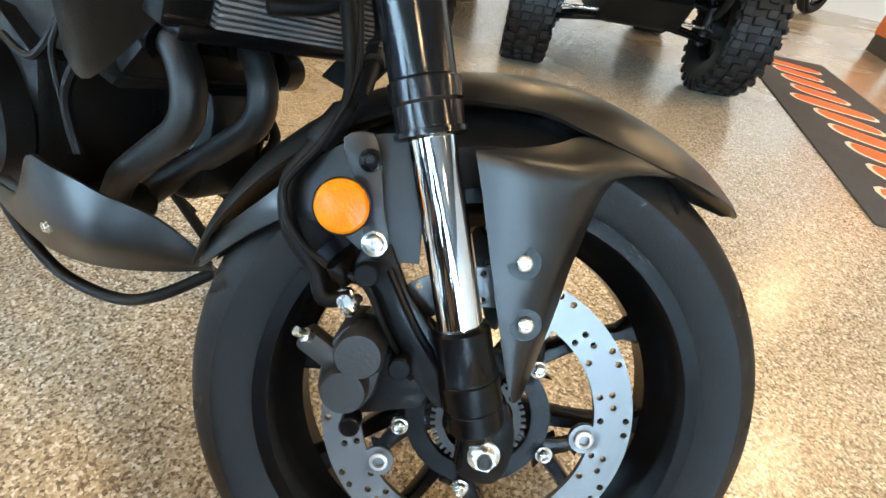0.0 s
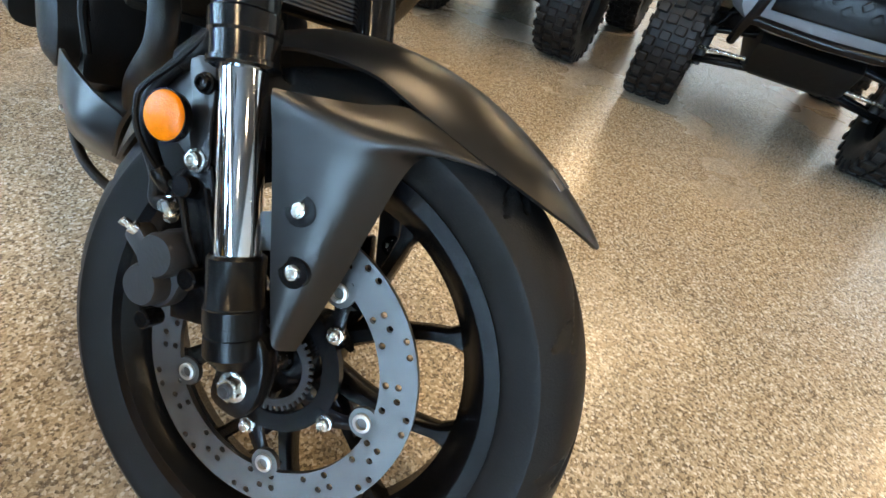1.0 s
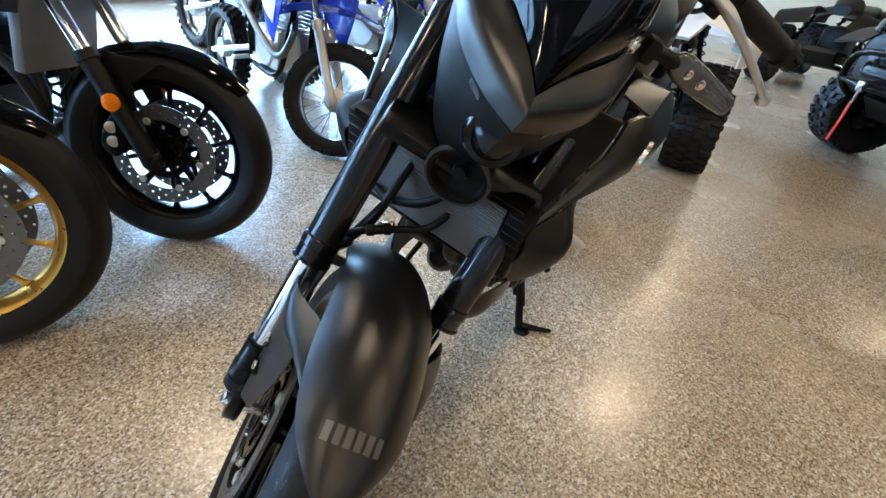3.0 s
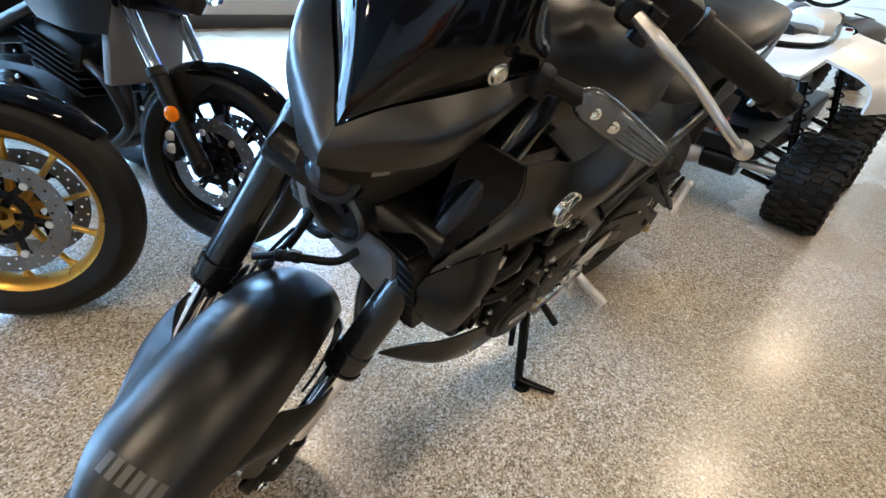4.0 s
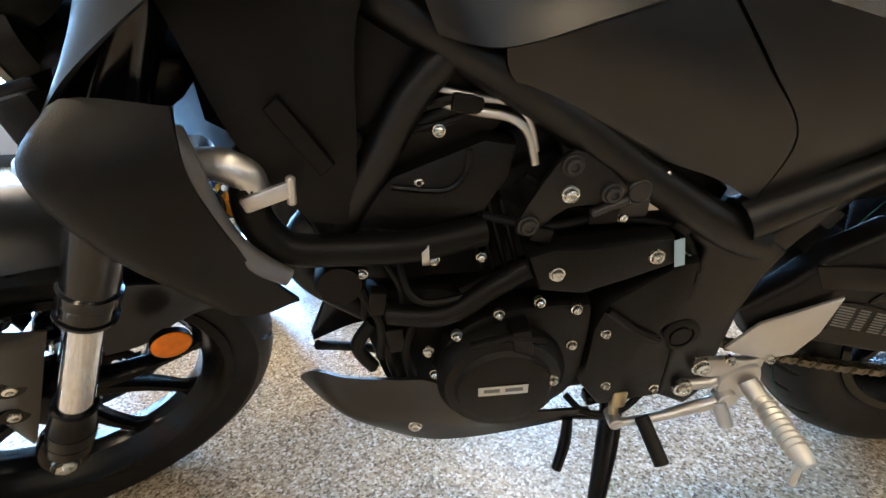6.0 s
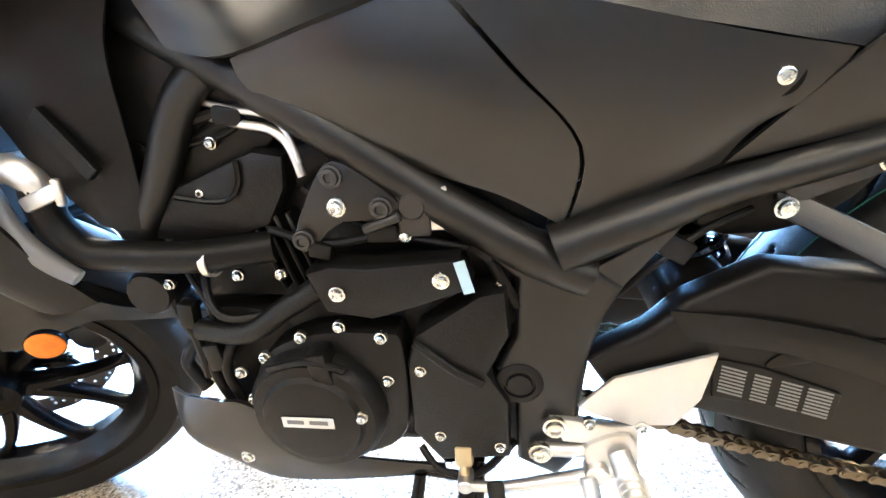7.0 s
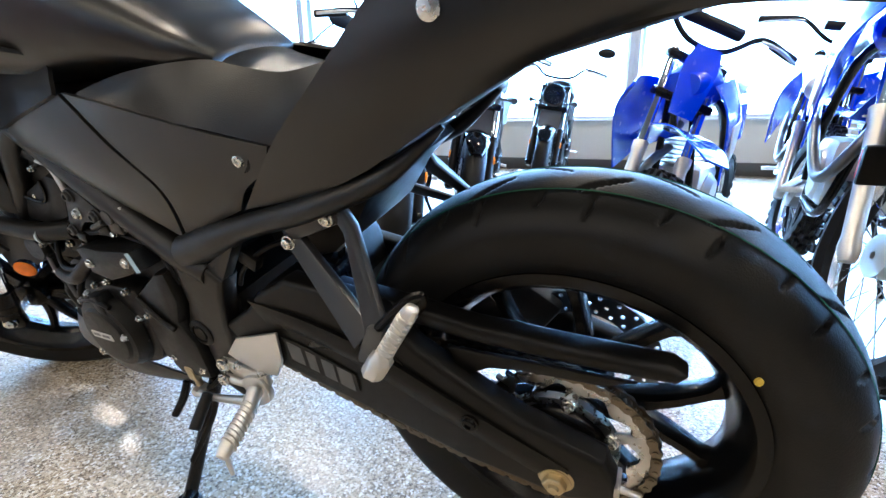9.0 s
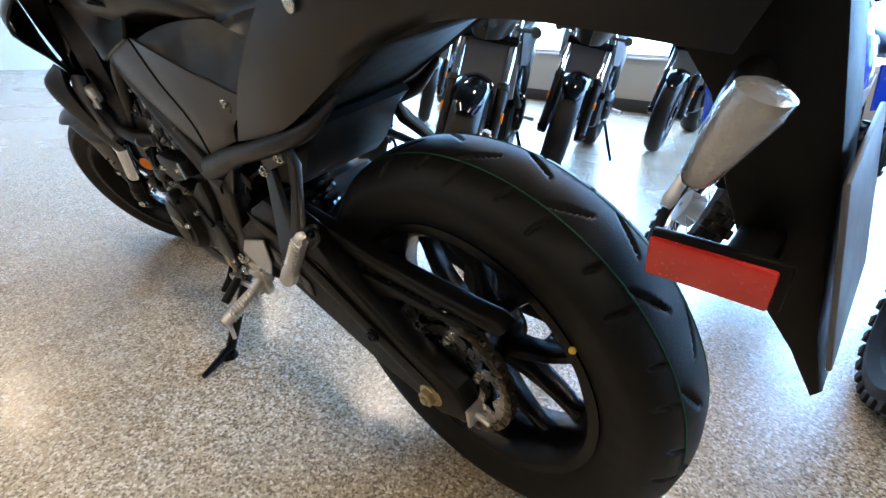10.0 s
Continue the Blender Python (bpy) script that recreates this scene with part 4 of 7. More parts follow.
P("sprocket_hub", turned((1.38, -0.06, RR), (1.38, -0.098, RR), [(0, 0.055), (0.6, 0.055), (0.8, 0.05), (1, 0.034), (1, 0.018), (0.9, 0.018)], 40), METAL_BLACK, "", spr)


def chain_links(path, y):
    bms = []
    for i in range(len(path) - 1):
        p, q = path[i], path[i + 1]
        d = (q - p)
        ang = -math.degrees(math.atan2(d.y, d.x))
        m = (p + q) / 2
        w = 0.0075 if i % 2 else 0.0052
        # waisted side plates with round ends, and the pin that carries them
        u = d.normalized()
        n = V((-u.y, u.x))
        line = []
        for c, t0 in ((q, -90), (p, 90)):
            line += [c + 0.0064 * (u * math.cos(radians(t0 + k * 45)) + n * math.sin(radians(t0 + k * 45))) for k in range(5)]
            line.append(m + n * (0.0046 if t0 < 0 else -0.0046))
        for s in (-1, 1):
            bms.append(plate([(v.x, v.y) for v in line], y + s * w - 0.0009, y + s * w + 0.0009, 0))
        bms.append(rod((p.x, y - 0.0096, p.y), (p.x, y + 0.0096, p.y), 0.0034, 8, 0))
    return bms


front_c, fr, rr = V((0.868, 0.385)), 0.036, 0.109
pts, pitch = [], 0.0159
up0, up1 = V((0.868, 0.385 + fr)), V((1.372, RR + rr))
n = int((up1 - up0).length / pitch)
pts += [up0.lerp(up1, k / n) for k in range(n)]
n = int(math.pi * rr / pitch)
pts += [V((1.38 + rr * math.cos(a), RR + rr * math.sin(a))) for a in (math.pi / 2 - math.pi * k / n for k in range(n))]
lo0, lo1 = V((1.38, RR - rr)), V((0.868, 0.385 - fr))
n = int((lo1 - lo0).length / pitch)
pts += [lo0.lerp(lo1, k / n) + V((0, -0.018 * math.sin(math.pi * k / n))) for k in range(n + 1)]
P("drive_chain", join(*chain_links(pts, SY)), CHAIN, "steel drive chain")

# swing arm, guards
P("swing_arm", plate([(0.90, 0.42), (0.955, 0.455), (0.985, 0.487), (1.047, 0.521), (1.135, 0.511), (1.185, 0.497), (1.225, 0.452), (1.339, 0.383), (1.437, 0.347), (1.450, 0.318), (1.452, 0.290), (1.40, 0.268), (1.27, 0.288), (1.184, 0.313), (1.10, 0.335), (1.009, 0.362), (0.93, 0.372)], -0.132, -0.098, 0.008, 3), MATTE, "black swing arm")
# dark plate on the arm imitates the shaded arch opening, nothing is cut out
P("arch_shade", plate(rounded([(1.060, 0.418), (1.077, 0.438), (1.133, 0.450), (1.181, 0.446), (1.205, 0.425), (1.165, 0.425), (1.11, 0.427)]), -0.134, -0.128, 0.001), METAL_BLACK)
P("swing_arm_rib", skin([[(0.97, -0.133, 0.478), (1.06, -0.138, 0.470), (1.17, -0.138, 0.440), (1.28, -0.137, 0.385), (1.40, -0.133, 0.325)], [(0.98, -0.133, 0.462), (1.07, -0.141, 0.452), (1.17, -0.141, 0.420), (1.28, -0.139, 0.365), (1.40, -0.134, 0.300)], [(0.99, -0.132, 0.445), (1.07, -0.135, 0.435), (1.16, -0.135, 0.402), (1.27, -0.133, 0.345), (1.40, -0.132, 0.285)]], 0.006, 5, 3, inward=(0, 1, 0)), MATTE)
P("pivot_backing", plate([(0.76, 0.275), (0.895, 0.275), (0.915, 0.46), (0.78, 0.50)], -0.104, 0.095, 0.006), CAST)
P("swing_arm_right", plate([(0.90, 0.42), (1.0, 0.47), (1.15, 0.44), (1.40, 0.345), (1.45, 0.33), (1.45, 0.28), (1.38, 0.275), (1.15, 0.34), (0.92, 0.36)], 0.098, 0.128, 0.008, 3), MATTE, "black swing arm")
P("swing_arm_bridge", join(box((1.01, 0, 0.455), (0.07, 0.22, 0.075), 0.015, rot=(0, -12, 0))), MATTE)
P("chain_guard", plate([(1.10, 0.507), (1.18, 0.499), (1.29, 0.484), (1.40, 0.479), (1.490, 0.477), (1.503, 0.468), (1.495, 0.457), (1.40, 0.456), (1.28, 0.460), (1.20, 0.472), (1.10, 0.488)], -0.108, -0.076, 0.008, 3), MATTE, "black plastic chain guard")
P("chain_guard_flange", plate([(1.255, 0.452), (1.27, 0.410), (1.306, 0.432), (1.34, 0.438), (1.43, 0.442), (1.46, 0.455)], -0.112, -0.106, 0.002), MATTE)
wl = P("warning_label", plate([(1.013, 0.427), (1.056, 0.418), (1.128, 0.390), (1.128, 0.362), (1.018, 0.384)], -0.1348, -0.1325, 0.0004, 1), MATTE, "small dark caution label with unreadable print")
for k in range(8):
    for j in range(4):
        x0 = 1.020 + j * 0.026
        P("printed_bar", box((x0 + 0.0125, -0.1352, 0.4165 - k * 0.0040 - (x0 - 1.020) * 0.30), (0.0235 - 0.004 * ((k * 3 + j * 2) % 3), 0.0006, 0.0018), 0, rot=(0, 17, 0)), RAD, "", wl)
P("swing_arm_bolt", join(bolt((1.287, -0.140, 0.367), (0, -1, 0), 0.009, 0.006)), METAL_BLACK)
P("axle_nut", nut((1.386, -0.131, 0.303), (0, -1, 0), 0.014, 0.014), BRASS, "plated rear axle nut")
P("axle_washer", turned((1.386, -0.130, 0.303), (1.386, -0.134, 0.303), [(0, 0.021), (0.7, 0.021), (1, 0.019), (1, 0.0)], 28), BRASS)
P("chain_adjuster", join(box((1.452, -0.116, 0.298), (0.006, 0.030, 0.034), 0.002), rod((1.445, -0.116, 0.297), (1.478, -0.116, 0.292), 0.004)), ALU, "plated chain adjuster")

# frame
P("pivot_plate", plate([(0.790, 0.575), (0.862, 0.548), (0.930, 0.500), (0.915, 0.470), (0.902, 0.419), (0.893, 0.285), (0.875, 0.262), (0.833, 0.285), (0.832, 0.375), (0.812, 0.407), (0.832, 0.448), (0.834, 0.510), (0.80, 0.540)], -0.133, -0.098, 0.008, 3), FRAME, "black frame pivot plate")
P("pivot_cap", turned((0.836, -0.130, 0.392), (0.836, -0.137, 0.392), [(0, 0.024), (0.6, 0.024), (0.9, 0.021), (0.9, 0.016), (0.5, 0.0155), (0.5, 0.013), (0.95, 0.012), (0.95, 0)], 32), MATTE)
P("pivot_plate_right", plate([(0.790, 0.575), (0.862, 0.548), (0.930, 0.500), (0.902, 0.419), (0.893, 0.285), (0.833, 0.285), (0.812, 0.407), (0.834, 0.51)], 0.098, 0.133, 0.008, 3), FRAME, "black frame pivot plate")
for s in (-1, 1):
    y = 0.118 * s
    P("main_tube", tube([(0.42, 0.06 * s, 0.80), (0.53, 0.105 * s, 0.742), (0.645, y, 0.672), (0.76, y, 0.588), (0.85, y, 0.530), (0.90, y, 0.505)], [0.021, 0.021, 0.021, 0.021, 0.023, 0.02], 16), FRAME, "black frame tube")
    P("down_tube", tube([(0.575, 0.112 * s, 0.712), (0.54, y, 0.68), (0.50, y, 0.615), (0.455, y * 0.98, 0.545)], 0.0165, 14), FRAME, "black frame down tube")
    P("seat_tube", tube([(0.870, y, 0.535), (0.94, y, 0.562), (1.0, y, 0.585), (1.11, y * 0.98, 0.617), (1.20, y * 0.85, 0.650), (1.27, y * 0.72, 0.700)], [0.026, 0.022, 0.016, 0.0145, 0.012, 0.003], 14), FRAME, "black rear frame tube")
    P("gusset", plate([(0.905, 0.520), (0.985, 0.570), (0.975, 0.560), (0.918, 0.485)], y - 0.010, y + 0.010, 0.004), FRAME)
    P("cross_stay", tube([(0.40, 0.10 * s, 0.70), (0.425, 0.118 * s, 0.62), (0.45, 0.118 * s, 0.555)], 0.011, 10), FRAME)
# invented dark block, keeps the gap between headlamp and shroud black
P("head_filler", box((0.365, 0, 0.865), (0.12, 0.17, 0.13), 0.02, rot=(0, 20, 0)), MATTE)
P("head_tube", rod((0.335, 0, 0.90), (0.265, 0, 0.75), 0.032, 28), FRAME)
P("shock_body", rod((1.03, -0.02, 0.44), (0.985, -0.02, 0.62), 0.022, 20), METAL_BLACK, "black rear shock absorber")
coil = [V((1.03, -0.02, 0.455)).lerp(V((0.99, -0.02, 0.60)), k / 72) + 0.034 * (math.cos(k * math.pi / 6) * V((0.96, 0, 0.26)) + math.sin(k * math.pi / 6) * V((0, 1, 0))) for k in range(73)]
P("shock_spring", tube(coil, 0.0062, 8, 1), FORK, "gloss black coil spring")

# engine
P("engine_block", join(plate([(0.575, 0.46), (0.60, 0.30), (0.64, 0.27), (0.80, 0.28), (0.84, 0.40), (0.80, 0.50), (0.66, 0.50)], -0.105, 0.12, 0.015, 2),
                       plate([(0.43, 0.51), (0.49, 0.455), (0.58, 0.47), (0.60, 0.555), (0.505, 0.60)], -0.088, 0.088, 0.010)), CAST, "black cast twin-cylinder engine")
P("oil_filter", turned((0.60, -0.05, 0.385), (0.50, -0.05, 0.365), [(0, 0.036), (0.85, 0.036), (0.95, 0.033), (1, 0.024)], 28), METAL_BLACK, "black oil filter canister")
P("crankcase_front", plate(rounded([(0.470, 0.455), (0.56, 0.460), (0.61, 0.42), (0.61, 0.31), (0.55, 0.285), (0.495, 0.305), (0.475, 0.37)], 3), -0.104, -0.02, 0.008), CAST)
P("cylinder_head", plate([(0.46, 0.555), (0.515, 0.607), (0.60, 0.638), (0.63, 0.632), (0.625, 0.60), (0.602, 0.565), (0.54, 0.545)], -0.125, 0.115, 0.008), CAST, "black engine cylinder head")
# cylinder as one wide dark block, added to stop bright background showing through
P("cylinder", plate([(0.47, 0.47), (0.84, 0.47), (0.87, 0.56), (0.80, 0.615), (0.60, 0.615), (0.50, 0.575)], -0.095, 0.10, 0.01), CAST, "black engine cylinder")
P("head_cover_seam", tube([(0.515, -0.127, 0.598), (0.562, -0.127, 0.592), (0.582, -0.127, 0.607), (0.586, -0.127, 0.630)], 0.0028, 6), METAL_BLACK)
for k in range(4):
    P("cylinder_rib", box((0.590 + 0.013 * k, -0.108, 0.535), (0.005, 0.024, 0.085), 0.002, 1, rot=(0, -15, 0)), CAST)
P("hose_stub", turned((0.452, -0.10, 0.496), (0.455, -0.135, 0.496), [(0, 0.026), (0.8, 0.026), (1, 0.022)], 24), CAST)
P("generator_rim", plate(rounded([(0.545, 0.365), (0.57, 0.425), (0.625, 0.452), (0.70, 0.455), (0.722, 0.44), (0.715, 0.33), (0.67, 0.292), (0.61, 0.288), (0.565, 0.315)]), -0.140, -0.10, 0.007), CAST)
gen = P("generator_cover", turned((0.622, -0.135, 0.362), (0.622, -0.170, 0.362), [(0, 0.076), (0.45, 0.074), (0.75, 0.066), (0.80, 0.056), (0.95, 0.052), (1, 0.045)], 56), CAST, "round black generator cover")
P("cover_label", box((0.620, -0.1712, 0.366), (0.056, 0.0016, 0.0135), 0.0005, 1, rot=(0, 0, 0)), LABEL, "small silver plate with unreadable print", gen)
for x, w in ((0.607, 0.018), (0.632, 0.020)):
    P("printed_bar", box((x, -0.1722, 0.367), (w, 0.0006, 0.005), 0), GREYP, "", gen)
P("cover_band", box((0.640, -0.150, 0.425), (0.022, 0.03, 0.04), 0.004, rot=(0, -8, 0)), CAST, "", gen)
P("sprocket_cover", plate([(0.735, 0.455), (0.80, 0.500), (0.825, 0.505), (0.828, 0.455), (0.806, 0.41), (0.826, 0.375), (0.826, 0.30), (0.75, 0.29), (0.722, 0.33), (0.724, 0.42)], -0.145, -0.10, 0.008, 2), CAST, "black sprocket cover")
P("breather_cover", plate([(0.640, 0.528), (0.665, 0.535), (0.70, 0.533), (0.785, 0.540), (0.795, 0.510), (0.745, 0.492), (0.70, 0.478), (0.655, 0.486)], -0.153, -0.11, 0.006), CAST, "black plastic engine side cover")
for x, z in ((0.670, 0.508), (0.768, 0.521)):
    P("cover_screw", bolt((x, -0.155, z), (0, -1, 0), 0.0064, 0.005), BOLT)
P("paper_tag", box((0.789, -0.156, 0.525), (0.010, 0.001, 0.032), 0, rot=(0, -14, 0)), BLUETAPE)
for x, y, z in ((0.617, -0.142, 0.451), (0.660, -0.142, 0.464), (0.701, -0.143, 0.452), (0.702, -0.143, 0.400), (0.677, -0.166, 0.371), (0.572, -0.142, 0.425), (0.540, -0.142, 0.405), (0.546, -0.142, 0.370), (0.69, -0.143, 0.352), (0.58, -0.122, 0.55), (0.551, -0.118, 0.51), (0.527, -0.142, 0.345)):
    P("case_bolt", bolt((x, y, z), (0, -1, 0), 0.0052, 0.006), BOLT)
P("engine_mount", plate(rounded([(0.630, 0.556), (0.665, 0.618), (0.690, 0.625), (0.738, 0.585), (0.730, 0.570), (0.68, 0.572), (0.645, 0.545)], 3), -0.138, -0.130, 0.002), FRAME, "black triangular engine mount")
for x, z in ((0.641, 0.556), (0.677, 0.615), (0.718, 0.585)):
    P("mount_bolt", bolt((x, -0.140, z), (0, -1, 0), 0.0085, 0.006), CALIPER)
P("mount_nut", bolt((0.678, -0.139, 0.587), (0, -1, 0), 0.007, 0.008), BOLT)
P("coolant_hose", tube([(0.401, -0.152, 0.622), (0.396, -0.150, 0.600), (0.400, -0.148, 0.575), (0.421, -0.146, 0.551), (0.467, -0.144, 0.545), (0.532, -0.140, 0.542), (0.600, -0.12, 0.543)], 0.0158, 18), HOSE, "black rubber coolant hose")
P("coolant_pipe", tube([(0.345, -0.10, 0.632), (0.358, -0.140, 0.635), (0.384, -0.155, 0.638), (0.400, -0.155, 0.628), (0.402, -0.152, 0.615)], 0.0140, 16), ALU, "bare metal coolant elbow")
P("overflow_pipe", tube([(0.352, -0.160, 0.668), (0.361, -0.170, 0.640), (0.368, -0.170, 0.607), (0.380, -0.170, 0.575), (0.396, -0.168, 0.552), (0.418, -0.165, 0.532)], [0.014, 0.014, 0.012, 0.010, 0.010, 0.008], 14), GREYP, "grey radiator side pipe")
P("hose_clamp", join(wheel_lathe([(0.0152, -0.0035), (0.0172, -0.0035), (0.0172, 0.0035), (0.0152, 0.0035)], (0, 0, 0), 28)), ALU, "", bike).matrix_local = pose(0.542, -0.138, 0.538, 0, 0, 90)
P("clamp_ear", join(box((0.417, -0.166, 0.613), (0.045, 0.008, 0.014), 0.003, rot=(0, -18, 0)), rod((0.435, -0.166, 0.605), (0.438, -0.166, 0.63), 0.004)), ALU)
P("shift_rod_cover", tube([(0.50, -0.13, 0.452), (0.56, -0.14, 0.455), (0.61, -0.138, 0.485), (0.645, -0.135, 0.505)], 0.012, 12), CAST)
hoses = [((0.50, -0.11, 0.455), (0.495, -0.125, 0.40), (0.50, -0.12, 0.35)), ((0.52, -0.1, 0.64), (0.60, -0.11, 0.668), (0.66, -0.11, 0.65), (0.68, -0.12, 0.62)), ((0.45, -0.08, 0.62), (0.50, -0.10, 0.665), (0.62, -0.1, 0.70)), ((0.48, -0.115, 0.43), (0.46, -0.12, 0.40), (0.475, -0.12, 0.365)), ((0.53, -0.12, 0.44), (0.515, -0.13, 0.40), (0.52, -0.125, 0.35))]
for k, h in enumerate(hoses):
    P("vent_hose", tube(h, 0.006 + 0.002 * (k % 2), 10), HOSE)
for dz, r in ((0.0, 0.0042), (0.012, 0.0030)):
    P("water_pipe", tube([(0.560, -0.112, 0.668 + dz), (0.597, -0.12, 0.660 + dz), (0.622, -0.122, 0.655 + dz), (0.638, -0.125, 0.641 + dz), (0.646, -0.127, 0.613 + dz)], r, 10), ALU, "bare metal water pipe")
P("clutch_arm", join(box((0.745, -0.13, 0.575), (0.03, 0.012, 0.04), 0.004), rod((0.745, -0.14, 0.585), (0.745, -0.125, 0.585), 0.012), rod((0.70, -0.14, 0.565), (0.735, -0.14, 0.578), 0.005)), BRACKET)
for y in (-0.07, 0.07):
    P("throttle_body", rod((0.60, y, 0.60), (0.70, y, 0.645), 0.03, 20), MATTE)
# air box made larger than real, added bulk closes the bright gap under the tank
P("air_box_filler", plate(rounded([(0.50, 0.70), (0.56, 0.645), (0.70, 0.605), (0.86, 0.575), (0.92, 0.62), (0.86, 0.74), (0.56, 0.79)], 3), -0.092, 0.092, 0.02), MATTE, "black plastic air box")
P("right_clutch_cover", turned((0.68, 0.12, 0.38), (0.68, 0.165, 0.38), [(0, 0.09), (0.6, 0.088), (0.9, 0.07), (1, 0.05)], 40), CAST, "round black clutch cover")

# exhaust, radiator
for y in (0.062, -0.032):
    P("header_pipe", tube([(0.455, y, 0.535), (0.412, y, 0.518), (0.392, y, 0.480), (0.402, y, 0.438), (0.455, y, 0.392), (0.520, y * 0.9 + 0.004, 0.338), (0.565, y * 0.5 + 0.02, 0.285)], 0.0180, 16), PIPE, "dark exhaust header pipe")
    P("pipe_flange", turned((0.435, y, 0.528), (0.420, y, 0.522), [(0, 0.027), (1, 0.027)], 20), METAL_BLACK)
P("collector", tube([(0.54, 0.03, 0.290), (0.60, 0.04, 0.255), (0.75, 0.06, 0.25), (0.90, 0.11, 0.28)], [0.025, 0.045, 0.05, 0.03], 16), PIPE)
P("silencer", loft([oval(x, z, w, h, 20, 2.6, 0.165) for x, z, w, h in ((0.90, 0.30, 0.03, 0.03), (0.98, 0.33, 0.05, 0.055), (1.15, 0.385, 0.055, 0.06), (1.30, 0.43, 0.052, 0.055), (1.36, 0.45, 0.035, 0.035))]), MATTE, "stubby black exhaust silencer")
core = thing("radiator_block", "", "", "")
core.parent = bike
core.matrix_local = pose(0.272, 0, 0.628, 0, -14, 0)
for k in ("label", "category"):
    if k in core:
        del core[k]
part("radiator_core", box((0, 0, 0), (0.028, 0.25, 0.134), 0.002), CALIPER, core, "grey finned radiator core")
fins = [box((-0.016, 0, -0.0640 + k * 0.0049), (0.008, 0.248, 0.0024), 0) for k in range(27)]
part("radiator_fin", join(*fins), RAD, core)["kind"] = "stuff"
for s in (-1, 1):
    rt = part("radiator_tank", box((0, 0.145 * s, 0), (0.034, 0.038, 0.144), 0.006), HOSE, core)
    for k in range(8):
        part("tank_rib", box((-0.0155, 0.145 * s, -0.063 + 0.018 * k), (0.006, 0.032, 0.005), 0.002, 1), HOSE, core)
for z in (0.073, -0.073):
    part("radiator_rail", box((0, 0, z), (0.034, 0.30, 0.014), 0.003), METAL_BLACK, core)
horn = P("horn", turned((0.235, -0.046, 0.726), (0.195, -0.054, 0.717), [(0, 0.02), (0.3, 0.042), (0.9, 0.045), (1, 0.043), (1, 0.037), (0.7, 0.034), (0.6, 0.012), (0.8, 0.010)], 32), MATTE, "round black horn with a bright rim")
P("horn_rim", band((0.200, -0.053, 0.718), (0.194, -0.0543, 0.7167), 0.0425, 0.0460), STEEL, "", horn)
P("rad_hose", tube([(0.255, 0.09, 0.585), (0.235, 0.05, 0.595), (0.222, 0.0, 0.625), (0.222, -0.03, 0.655), (0.235, -0.05, 0.69)], 0.007, 10), HOSE)

